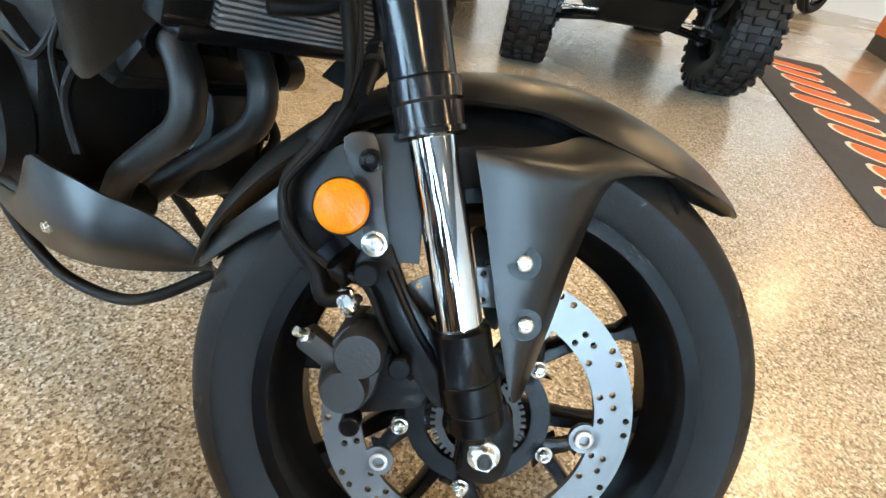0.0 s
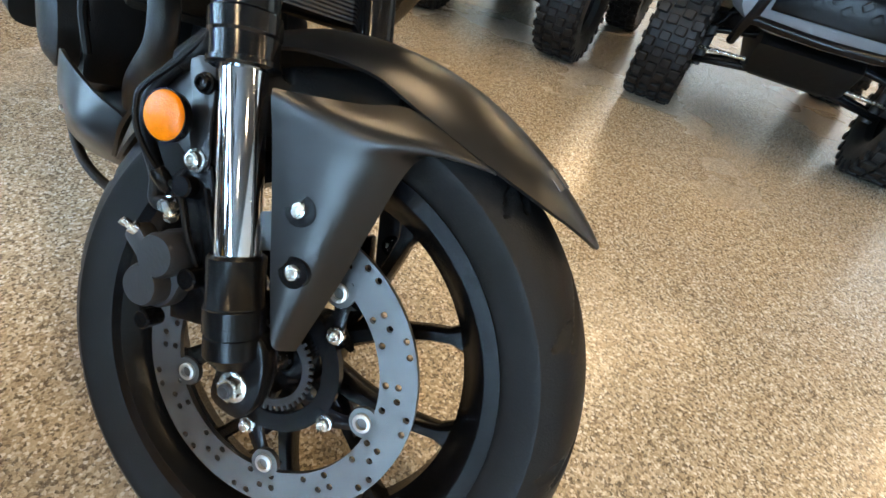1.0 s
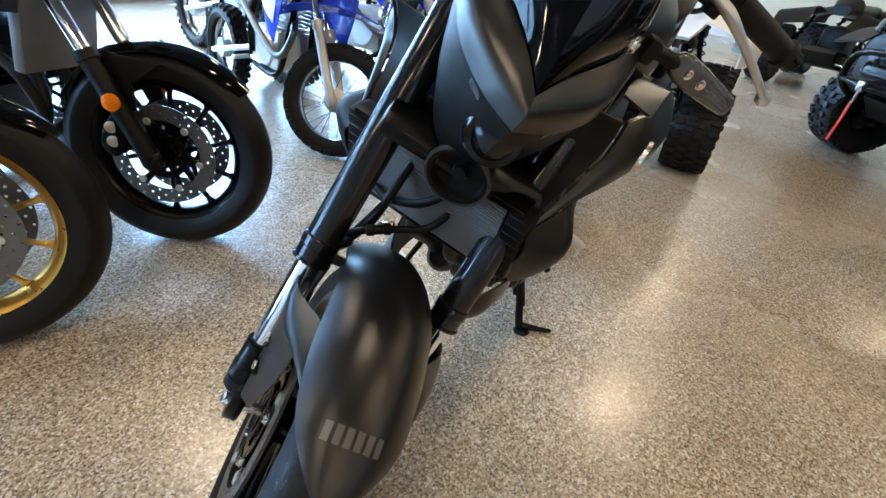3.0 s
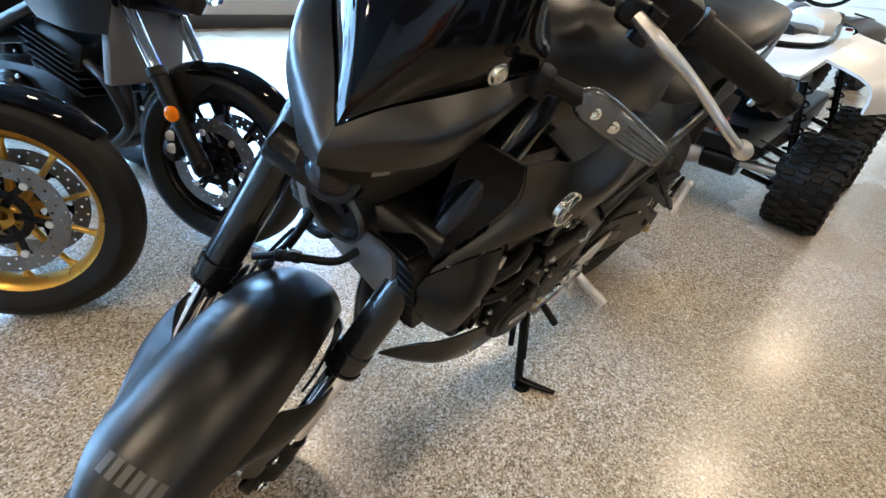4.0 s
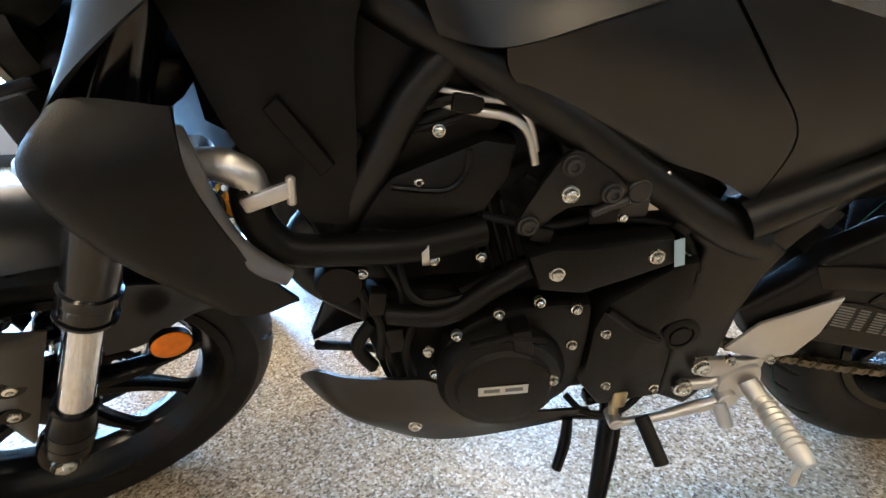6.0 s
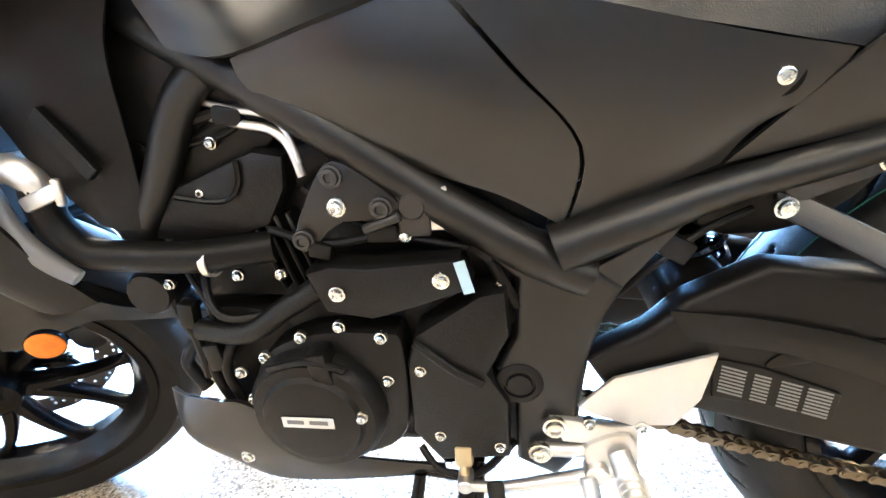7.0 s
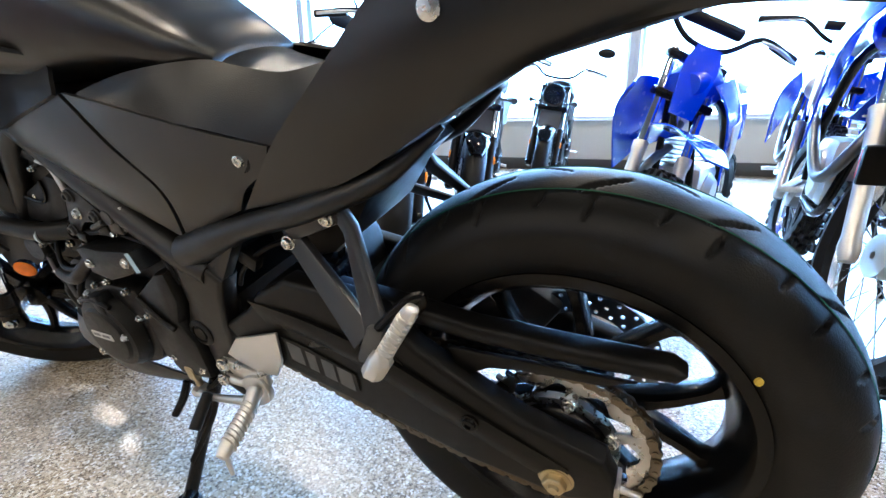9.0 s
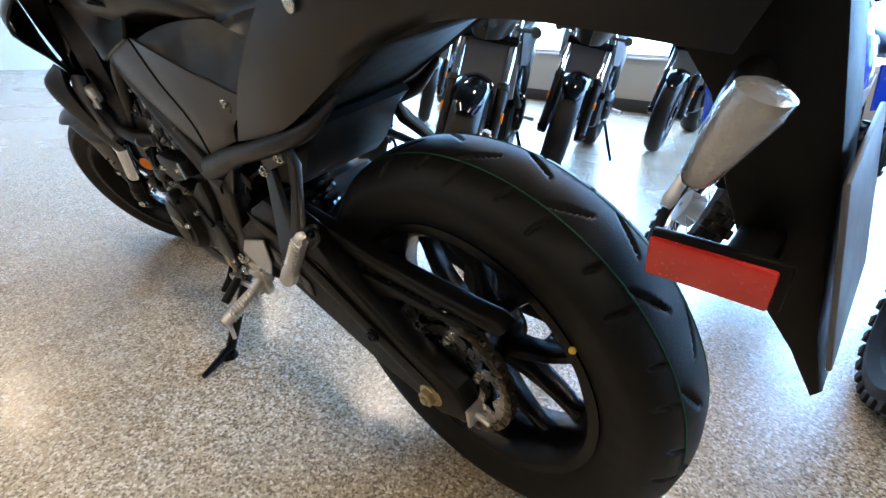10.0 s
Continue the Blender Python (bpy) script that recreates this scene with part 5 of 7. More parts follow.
# side shrouds, ducts, belly pan
for s in (1, -1):
    y = lambda v: v * s
    sh = P("side_shroud", skin([[(0.331, y(0.194), 0.839), (0.362, y(0.205), 0.846), (0.394, y(0.212), 0.843), (0.445, y(0.212), 0.852), (0.496, y(0.213), 0.861), (0.540, y(0.225), 0.842)],
                                [(0.350, y(0.188), 0.768), (0.364, y(0.208), 0.783), (0.386, y(0.2265), 0.795), (0.432, y(0.240), 0.808), (0.482, y(0.239), 0.823), (0.541, y(0.226), 0.838)],
                                [(0.254, y(0.157), 0.666), (0.312, y(0.187), 0.710), (0.384, y(0.222), 0.750), (0.440, y(0.241), 0.778), (0.490, y(0.241), 0.806), (0.542, y(0.225), 0.834)]], 0.005, 6, 7, inward=(0, -s, 0)), BODY, "satin black radiator shroud")
    P("shroud_return", skin([[(0.394, y(0.211), 0.842), (0.445, y(0.211), 0.851), (0.496, y(0.212), 0.860), (0.540, y(0.224), 0.841)], [(0.400, y(0.165), 0.850), (0.445, y(0.160), 0.856), (0.500, y(0.165), 0.858), (0.548, y(0.180), 0.842)]], 0.004, 5, 4, inward=(0, 0, -1)), BODY, "", sh)
    c = V((0.390, y(0.2325), 0.791))
    P("badge_ring", band(c + V((0, y(-0.004), 0)), c + V((0, y(0.0025), 0)), 0.0202, 0.0235), BOLT, "round silver badge of plain bars", sh)
    for k in range(3):
        P("badge_bar", box((c.x, c.y + y(0.0006 * k - 0.001), c.z), (0.0405, 0.004, 0.0026), 0.0006, 1, rot=(0, 60 * k + 30, 0)), BOLT, "", sh)
    P("shroud_inner", skin([[(0.338, y(0.188), 0.834), (0.350, y(0.182), 0.768), (0.262, y(0.152), 0.668), (0.266, y(0.142), 0.600), (0.280, y(0.146), 0.568)], [(0.318, y(0.110), 0.835), (0.318, y(0.112), 0.765), (0.296, y(0.115), 0.690), (0.290, y(0.115), 0.620), (0.295, y(0.120), 0.560)]], 0.004, 5, 4, inward=(1, 0, 0)), MATTE)
    duct = [[(0.254, y(0.158), 0.664), (0.305, y(0.184), 0.700), (0.375, y(0.188), 0.693)], [(0.252, y(0.170), 0.645), (0.290, y(0.220), 0.660), (0.376, y(0.196), 0.640)], [(0.264, y(0.164), 0.605), (0.312, y(0.203), 0.580), (0.392, y(0.178), 0.560)], [(0.285, y(0.150), 0.565), (0.359, y(0.168), 0.496), (0.420, y(0.158), 0.500)]]
    if s < 0:
        P("duct_flank", skin([[(0.350, -0.152, 0.815), (0.43, -0.150, 0.810), (0.530, -0.130, 0.790)], [(0.372, -0.150, 0.745), (0.43, -0.150, 0.745), (0.500, -0.133, 0.735)], [(0.398, -0.150, 0.650), (0.44, -0.148, 0.650), (0.490, -0.132, 0.650)], [(0.440, -0.140, 0.575), (0.46, -0.138, 0.570), (0.480, -0.130, 0.565)]], 0.004, 4, 4, inward=(0, 1, 0)), MATTE)
        # dark raised plate stands in for the shade inside the duct's slot
        P("duct_slot_shade", plate([(0.425, 0.680), (0.437, 0.689), (0.472, 0.633), (0.460, 0.624)], -0.157, -0.148, 0.001, 1), HOSE)
    a, b = sorted((y(0.098), y(0.108)))
    # invented black panel, blocks the window light between frame tube and tank cover
    P("gap_panel", plate([(0.36, 0.66), (0.45, 0.60), (0.57, 0.605), (0.635, 0.66), (0.64, 0.70), (0.62, 0.76), (0.50, 0.81), (0.36, 0.81)], a, b, 0.004), MATTE)
    P("radiator_duct", skin(duct, 0.005, 5, 5, inward=(0, -s, 0)), MATTE, "black radiator air duct")
    P("duct_screw", bolt((0.335, y(0.167), 0.612), (0, s, 0), 0.008, 0.003), METAL_BLACK)
    pan = [[(0.362, y(0.045), 0.283), (0.395, y(0.090), 0.335), (0.440, y(0.120), 0.350), (0.500, y(0.142), 0.363), (0.545, y(0.149), 0.362), (0.610, y(0.138), 0.290), (0.750, y(0.126), 0.262)],
           [(0.361, y(0.047), 0.277), (0.402, y(0.100), 0.292), (0.446, y(0.137), 0.299), (0.510, y(0.148), 0.303), (0.570, y(0.149), 0.296), (0.640, y(0.140), 0.266), (0.750, y(0.126), 0.256)],
           [(0.364, y(0.040), 0.268), (0.415, y(0.085), 0.256), (0.475, y(0.115), 0.243), (0.530, y(0.134), 0.241), (0.585, y(0.139), 0.243), (0.660, y(0.137), 0.249), (0.750, y(0.124), 0.249)]]
    if s > 0:
        P("pan_hoop", tube([(0.370, 0.035, 0.262), (0.42, 0.075, 0.215), (0.48, 0.095, 0.185), (0.56, 0.118, 0.188), (0.64, 0.125, 0.215), (0.70, 0.125, 0.25)], 0.008, 10), MATTE)
    P("belly_pan", skin(pan, 0.005, 5, 5, inward=(0, -s, 0)), BODY, "black belly pan side")
    P("pan_screw", bolt((0.519, y(0.147), 0.285), (0, s, 0), 0.007, 0.004), BOLT)

# tank, side covers, tail, seat
tank_sec = [(0.395, 0.865, 0.085, 0.055), (0.43, 0.885, 0.115, 0.085), (0.50, 0.885, 0.150, 0.105), (0.60, 0.880, 0.165, 0.115), (0.70, 0.865, 0.160, 0.110), (0.78, 0.845, 0.140, 0.090), (0.85, 0.818, 0.112, 0.056), (0.92, 0.792, 0.092, 0.036), (0.98, 0.774, 0.070, 0.012)]
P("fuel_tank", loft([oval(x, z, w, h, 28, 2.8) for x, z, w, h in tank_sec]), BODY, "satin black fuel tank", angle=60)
P("filler_cap", turned((0.60, 0, 0.985), (0.60, 0, 1.003), [(0, 0.045), (0.7, 0.045), (1, 0.040), (1, 0.02)], 32), METAL_BLACK)
for s in (1, -1):
    y = lambda v: v * s
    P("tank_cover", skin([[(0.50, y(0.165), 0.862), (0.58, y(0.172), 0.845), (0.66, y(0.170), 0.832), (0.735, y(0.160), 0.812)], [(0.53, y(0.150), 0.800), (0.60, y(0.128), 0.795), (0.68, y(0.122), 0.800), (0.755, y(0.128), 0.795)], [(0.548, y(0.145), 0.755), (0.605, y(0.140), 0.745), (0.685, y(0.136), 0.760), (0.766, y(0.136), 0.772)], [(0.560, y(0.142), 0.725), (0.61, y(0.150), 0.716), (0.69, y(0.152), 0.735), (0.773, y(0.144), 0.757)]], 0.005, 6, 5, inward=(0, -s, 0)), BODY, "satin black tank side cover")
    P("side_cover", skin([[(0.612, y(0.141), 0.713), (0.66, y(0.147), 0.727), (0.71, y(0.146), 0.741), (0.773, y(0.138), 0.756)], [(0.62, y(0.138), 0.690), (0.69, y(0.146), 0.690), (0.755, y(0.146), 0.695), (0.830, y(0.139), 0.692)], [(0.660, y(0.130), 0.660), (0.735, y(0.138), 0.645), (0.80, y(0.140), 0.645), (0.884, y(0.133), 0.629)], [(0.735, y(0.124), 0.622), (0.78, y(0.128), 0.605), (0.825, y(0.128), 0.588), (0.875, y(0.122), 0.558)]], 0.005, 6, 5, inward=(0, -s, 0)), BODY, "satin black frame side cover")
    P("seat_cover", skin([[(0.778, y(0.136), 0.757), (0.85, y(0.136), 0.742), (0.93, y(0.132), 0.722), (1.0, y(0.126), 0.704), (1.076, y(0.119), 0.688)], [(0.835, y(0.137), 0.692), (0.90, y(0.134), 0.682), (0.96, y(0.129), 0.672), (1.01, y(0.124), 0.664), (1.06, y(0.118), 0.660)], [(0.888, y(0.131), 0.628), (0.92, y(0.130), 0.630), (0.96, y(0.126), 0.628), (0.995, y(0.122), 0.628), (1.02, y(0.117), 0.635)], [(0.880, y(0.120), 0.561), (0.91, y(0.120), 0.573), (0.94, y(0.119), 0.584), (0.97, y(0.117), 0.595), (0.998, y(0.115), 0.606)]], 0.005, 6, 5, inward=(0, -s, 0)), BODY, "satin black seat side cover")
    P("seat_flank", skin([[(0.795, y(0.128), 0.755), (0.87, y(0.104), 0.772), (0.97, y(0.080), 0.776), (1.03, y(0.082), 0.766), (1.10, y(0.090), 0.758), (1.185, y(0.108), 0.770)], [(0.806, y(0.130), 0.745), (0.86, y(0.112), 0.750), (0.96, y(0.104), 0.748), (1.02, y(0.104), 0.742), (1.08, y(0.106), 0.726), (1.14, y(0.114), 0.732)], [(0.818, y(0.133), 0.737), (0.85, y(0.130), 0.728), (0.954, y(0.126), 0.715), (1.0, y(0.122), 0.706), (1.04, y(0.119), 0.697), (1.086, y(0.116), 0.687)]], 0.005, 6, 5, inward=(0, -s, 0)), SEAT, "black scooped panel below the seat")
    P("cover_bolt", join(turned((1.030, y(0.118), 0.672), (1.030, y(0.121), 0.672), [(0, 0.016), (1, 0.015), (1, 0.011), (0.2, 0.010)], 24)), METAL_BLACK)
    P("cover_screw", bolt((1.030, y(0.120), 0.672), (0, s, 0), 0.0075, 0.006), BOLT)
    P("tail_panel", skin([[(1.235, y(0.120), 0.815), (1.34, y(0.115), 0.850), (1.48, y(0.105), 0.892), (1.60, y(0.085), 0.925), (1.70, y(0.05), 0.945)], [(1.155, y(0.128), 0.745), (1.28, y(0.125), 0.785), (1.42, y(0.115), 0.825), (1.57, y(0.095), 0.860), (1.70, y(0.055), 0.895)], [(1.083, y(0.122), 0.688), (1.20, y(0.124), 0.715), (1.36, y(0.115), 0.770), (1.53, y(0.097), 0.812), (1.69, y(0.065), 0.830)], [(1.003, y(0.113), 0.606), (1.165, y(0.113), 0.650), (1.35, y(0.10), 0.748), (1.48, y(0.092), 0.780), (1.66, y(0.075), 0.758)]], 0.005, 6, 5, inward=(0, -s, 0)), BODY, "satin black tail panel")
P("tail_lock", turned((1.290, -0.1255, 0.800), (1.290, -0.129, 0.800), [(0, 0.010), (0.8, 0.010), (1, 0.008)], 20), BOLT, "round silver seat lock")
P("under_tail", plate([(1.05, 0.62), (1.20, 0.665), (1.35, 0.748), (1.48, 0.778), (1.66, 0.795), (1.66, 0.82), (1.3, 0.80), (1.05, 0.70)], -0.085, 0.085, 0.01), MATTE, "black under-tail tray")
seat_top = ((0.88, 0.825, 0.085), (0.94, 0.800, 0.085), (0.99, 0.772, 0.090), (1.04, 0.754, 0.095), (1.10, 0.750, 0.098), (1.16, 0.760, 0.102), (1.21, 0.790, 0.108), (1.24, 0.825, 0.10))
P("rider_seat", loft([oval(x, (z + 0.69) / 2, w, (z - 0.69) / 2, 24, 2.4) for x, z, w in seat_top]), SEAT, "black vinyl rider seat", angle=60)
P("pillion_seat", loft([oval(x, z, w, h, 24, 3.0) for x, z, w, h in ((1.21, 0.87, 0.09, 0.02), (1.24, 0.885, 0.115, 0.035), (1.35, 0.905, 0.12, 0.035), (1.48, 0.93, 0.11, 0.033), (1.57, 0.95, 0.085, 0.02))]), SEAT, "black vinyl pillion seat", angle=60)

# hanger behind the seat, plate, rear lamps
P("plate_hanger", plate([(1.58, 0.80), (1.70, 0.79), (1.722, 0.70), (1.740, 0.60), (1.750, 0.548), (1.766, 0.492), (1.760, 0.482), (1.735, 0.525), (1.710, 0.557), (1.685, 0.60), (1.662, 0.655), (1.640, 0.72)], -0.032, 0.032, 0.006), MATTE, "black number plate hanger")
# plain block added to fill the black inner fender area under the seat
P("inner_fender", plate(rounded([(1.00, 0.54), (1.10, 0.54), (1.17, 0.62), (1.20, 0.66), (1.02, 0.66)], 3), -0.085, 0.085, 0.01), MATTE)
P("number_plate", box((1.745, 0, 0.625), (0.004, 0.15, 0.14), 0.003, rot=(0, -12, 0)), GREYP, "blank grey dealer plate")
for s in (-1, 1):
    P("rear_reflector", box((1.675, 0.086 * s, 0.615), (0.083, 0.006, 0.033), 0.003), RED, "red rectangular reflector")
    P("reflector_arm", join(box((1.678, 0.080 * s, 0.616), (0.090, 0.008, 0.040), 0.003), box((1.695, 0.055 * s, 0.616), (0.03, 0.05, 0.03), 0.005)), MATTE)
    st = P("rear_indicator", tube([(1.665, 0.028 * s, 0.735), (1.668, 0.07 * s, 0.735), (1.672, 0.105 * s, 0.722)], [0.013, 0.011, 0.014], 12), MATTE, "silvery rear turn indicator on a short stalk")
    rings = []
    for q, hw in ((0, 0.006), (0.08, 0.0095), (0.40, 0.0122), (0.80, 0.0150), (0.96, 0.0140), (1, 0.009)):
        c = V((1.663, 0.118, 0.697)).lerp(V((1.690, 0.124, 0.757)), q)
        rings.append([(c.x + hw * math.cos(t), (c.y + hw * 1.1 * math.sin(t)) * s, c.z - 0.35 * hw * math.cos(t)) for t in (2 * math.pi * k / 16 for k in range(16))])
    P("indicator_lens", loft(rings), LENS_SILVER, "silvery clear lens", st)
P("tail_lamp", box((1.70, 0, 0.87), (0.03, 0.10, 0.05), 0.01), RED, "red tail lamp")

# foot rests, stand
P("heel_plate", plate([(0.893, 0.372), (0.925, 0.408), (0.99, 0.430), (1.014, 0.438), (1.006, 0.385), (0.985, 0.352), (0.945, 0.350), (0.91, 0.362)], -0.142, -0.137, 0.0015), ALU, "bare aluminium heel guard")
P("rest_bracket", join(plate([(0.866, 0.352), (0.885, 0.352), (0.93, 0.345), (0.955, 0.35), (0.955, 0.32), (0.925, 0.318), (0.88, 0.322)], -0.140, -0.128, 0.003), tube([(0.855, -0.135, 0.308), (0.89, -0.135, 0.307), (0.915, -0.136, 0.315)], 0.008, 10), plate(rounded([(0.905, 0.325), (0.945, 0.340), (0.955, 0.30), (0.925, 0.275), (0.905, 0.295)]), -0.146, -0.132, 0.004)), ALU, "cast aluminium footrest bracket")
for x, z, r in ((0.871, 0.344, 0.010), (0.857, 0.308, 0.010), (0.905, 0.352, 0.005), (0.955, 0.350, 0.005)):
    P("rest_bolt", bolt((x, -0.142, z), (0, -1, 0), r, 0.007), BOLT)
peg = P("footrest", join(tube([(0.935, -0.148, 0.318), (0.942, -0.175, 0.305)], 0.012, 12), turned((0.940, -0.165, 0.308), (0.952, -0.245, 0.288), [(0, 0.011), (0.1, 0.0125), (0.9, 0.0115), (1, 0.008)], 14)), ALU, "ribbed aluminium footrest")
P("peg_feeler", rod((0.950, -0.236, 0.288), (0.952, -0.240, 0.245), 0.004), ALU, "", peg)
for k in range(9):
    P("peg_rib", wheel_lathe([(0.0115, -0.0015), (0.0145, 0), (0.0115, 0.0015)], (0.9415 + 0.0011 * k, -0.172 - 0.0068 * k, 0.3062 - 0.0017 * k), 14, False), ALU, "", peg)
sl = P("shift_lever", join(tube([(0.775, -0.150, 0.262), (0.82, -0.148, 0.262), (0.88, -0.146, 0.275), (0.915, -0.146, 0.285)], [0.006, 0.006, 0.008, 0.010], 12), rod((0.915, -0.155, 0.290), (0.915, -0.135, 0.290), 0.013), rod((0.905, -0.150, 0.287), (0.912, -0.170, 0.262), 0.009), rod((0.775, -0.130, 0.262), (0.775, -0.155, 0.262), 0.009)), ALU, "cast shift lever")
P("shift_rubber", rod((0.808, -0.150, 0.270), (0.818, -0.200, 0.240), 0.0095), GRIP, "", sl)
P("shift_link", join(rod((0.775, -0.14, 0.262), (0.772, -0.135, 0.31), 0.006), box((0.775, -0.14, 0.30), (0.02, 0.015, 0.03), 0.004)), BRASS)
for k in range(6):
    P("link_clamp", box((0.76 + 0.02 * (k % 3), -0.11 + 0.01 * k, 0.27 + 0.012 * (k % 4)), (0.03, 0.02, 0.018), 0.004, rot=(0, 20 * k, 10)), METAL_BLACK)
P("link_rod", rod((0.70, -0.12, 0.25), (0.77, -0.13, 0.252), 0.006), METAL_BLACK)
inv = LEAN.inverted()
foot, tip = inv @ V((0.742, -0.214, 0.020)), inv @ V((0.790, -0.300, 0.007))
stand = P("side_stand", join(tube([(0.785, -0.105, 0.275), (0.775, -0.135, 0.225), tuple((V((0.775, -0.135, 0.225)) + foot) / 2), tuple(foot)], [0.013, 0.012, 0.011, 0.012], 14), tube([tuple(foot), tuple((foot + tip) / 2 + V((0, 0, -0.002))), tuple(tip)], [0.011, 0.009, 0.006], 12)), METAL_BLACK, "black side stand")
padc = inv @ V((0.745, -0.222, 0.006))
P("stand_foot", turned(tuple(inv @ V((0.745, -0.225, 0.012))), tuple(inv @ V((0.745, -0.225, 0.0))), [(0, 0.018), (1, 0.024)], 20), METAL_BLACK, "", stand)
P("stand_spring", tube([(0.79, -0.12, 0.27), (0.785, -0.145, 0.21), tuple(foot + V((0.012, 0.02, 0.06)))], 0.006, 10), METAL_BLACK, "", stand)
P("stand_hook", tube([(0.72, -0.13, 0.252), (0.715, -0.145, 0.225), (0.700, -0.165, 0.195)], [0.007, 0.008, 0.007], 10), METAL_BLACK, "", stand)
for s in (1, -1):
    y = lambda v: v * s
    a, b = sorted((y(0.099), y(0.111)))
    br = P("pillion_bracket", join(plate([(1.126, 0.618), (1.150, 0.618), (1.161, 0.596), (1.217, 0.508), (1.200, 0.494), (1.142, 0.586)], a, b, 0.004), plate([(1.048, 0.580), (1.054, 0.558), (1.186, 0.490), (1.201, 0.508), (1.078, 0.572)], a, b, 0.004),
                                   plate([(1.048, 0.584), (1.066, 0.568), (1.144, 0.600), (1.144, 0.620)], a, b, 0.003), box((1.207, y(0.108), 0.500), (0.024, 0.024, 0.026), 0.005)), BRACKET, "dark grey pillion footrest bracket")
    for v in br.data.vertices:
        v.co.y += y(0.066) * max(0.0, (0.560 - v.co.z) / 0.060)
    for bx, bz in ((1.125, 0.604), (1.057, 0.566)):
        P("bracket_bolt", bolt((bx, y(0.112), bz), (0, s, 0), 0.0078, 0.007), BOLT, "", br)
    peg0, peg1 = V((1.213, y(0.198), 0.476)), V((1.266, y(0.182), 0.560))
    pg = P("pillion_footrest", loft([[peg0.lerp(peg1, q) + V((g * a, y(g * b), -0.4 * g * a)) for a, b in ((0.010, 0.004), (0.005, 0.009), (-0.005, 0.009), (-0.010, 0.004), (-0.010, -0.004), (-0.005, -0.009), (0.005, -0.009), (0.010, -0.004))] for q, g in ((0, 1.0), (0.05, 1.15), (0.24, 1.15), (0.28, 0.85), (0.92, 0.72), (0.98, 0.6), (1, 0.35))]), ALU, "cast aluminium pillion footrest")
    for k in range(9):
        P("peg_rib", box(peg0.lerp(peg1, 0.36 + 0.063 * k), (0.0172, 0.0160, 0.0020), 0.0006, 1, rot=(0, 32, 0)), ALU, "", pg)
    P("peg_hook", tube([(1.212, y(0.172), 0.515), (1.245, y(0.165), 0.548), (1.262, y(0.160), 0.556), (1.258, y(0.158), 0.540), (1.235, y(0.160), 0.520)], 0.005, 8), METAL_BLACK, "", pg)

# wiring, hoses and small fittings round the engine's left side
wires = [((0.46, -0.095, 0.615), (0.52, -0.108, 0.640), (0.58, -0.112, 0.655), (0.63, -0.11, 0.690)), ((0.50, -0.100, 0.640), (0.545, -0.112, 0.665), (0.62, -0.115, 0.672), (0.70, -0.11, 0.640)),
         ((0.60, -0.120, 0.560), (0.66, -0.132, 0.550), (0.72, -0.130, 0.558), (0.79, -0.125, 0.565)), ((0.64, -0.118, 0.600), (0.70, -0.122, 0.560), (0.76, -0.128, 0.548), (0.83, -0.118, 0.530)),
         ((0.47, -0.112, 0.520), (0.475, -0.126, 0.480), (0.49, -0.130, 0.440), (0.485, -0.124, 0.385)), ((0.515, -0.118, 0.520), (0.522, -0.132, 0.485), (0.545, -0.138, 0.470), (0.60, -0.136, 0.478)),
         ((0.49, -0.112, 0.560), (0.50, -0.124, 0.520), (0.515, -0.128, 0.480), (0.51, -0.122, 0.42)), ((0.80, -0.118, 0.545), (0.815, -0.125, 0.520), (0.835, -0.128, 0.480)),
         ((0.72, -0.110, 0.275), (0.745, -0.128, 0.258), (0.79, -0.132, 0.262), (0.83, -0.12, 0.30)), ((0.93, -0.105, 0.480), (0.96, -0.112, 0.515), (1.00, -0.105, 0.545), (1.04, -0.095, 0.56))]
for k, h in enumerate(wires):
    for s in (1, -1):
        P("wire", tube([(x, y * s, z) for x, y, z in h], (0.0035, 0.0055, 0.0045)[k % 3], 8), HOSE)
for x, y, z, sx, sz, rot in ((0.520, -0.114, 0.652, 0.034, 0.018, -20), (0.585, -0.116, 0.668, 0.028, 0.016, 10), (0.715, -0.130, 0.560, 0.030, 0.018, 0), (0.49, -0.128, 0.470, 0.018, 0.030, 8), (0.505, -0.126, 0.415, 0.020, 0.034, -6),
                             (0.655, -0.134, 0.545, 0.022, 0.016, 15), (0.805, -0.124, 0.540, 0.024, 0.018, 35), (0.47, -0.12, 0.575, 0.026, 0.020, -30), (0.975, -0.108, 0.530, 0.03, 0.022, 30)):
    P("connector", box((x, y, z), (sx, 0.016, sz), 0.003, 2, rot=(0, rot, 0)), MATTE)
for x, y, z in ((0.478, -0.128, 0.505), (0.512, -0.132, 0.452), (0.540, -0.122, 0.600), (0.735, -0.134, 0.556), (0.820, -0.128, 0.500), (0.600, -0.122, 0.512), (0.560, -0.118, 0.645), (0.700, -0.126, 0.605), (0.752, -0.146, 0.330), (0.738, -0.146, 0.415), (0.815, -0.146, 0.318)):
    P("clamp_screw", bolt((x, y, z), (0, -1, 0), 0.0048, 0.005), BOLT)
for x, z, r in ((0.452, 0.618, 0.016), (0.480, 0.635, 0.013)):
    P("hose_end", turned((x, -0.085, z), (x, -0.118, z), [(0, r), (0.7, r), (0.75, r * 1.15), (0.95, r * 1.15), (1, r * 0.9)], 18), METAL_BLACK)
P("cylinder_bracket", plate([(0.735, 0.560), (0.760, 0.600), (0.775, 0.600), (0.785, 0.560)], -0.132, -0.128, 0.001, 1), ALU, "bare metal tab")
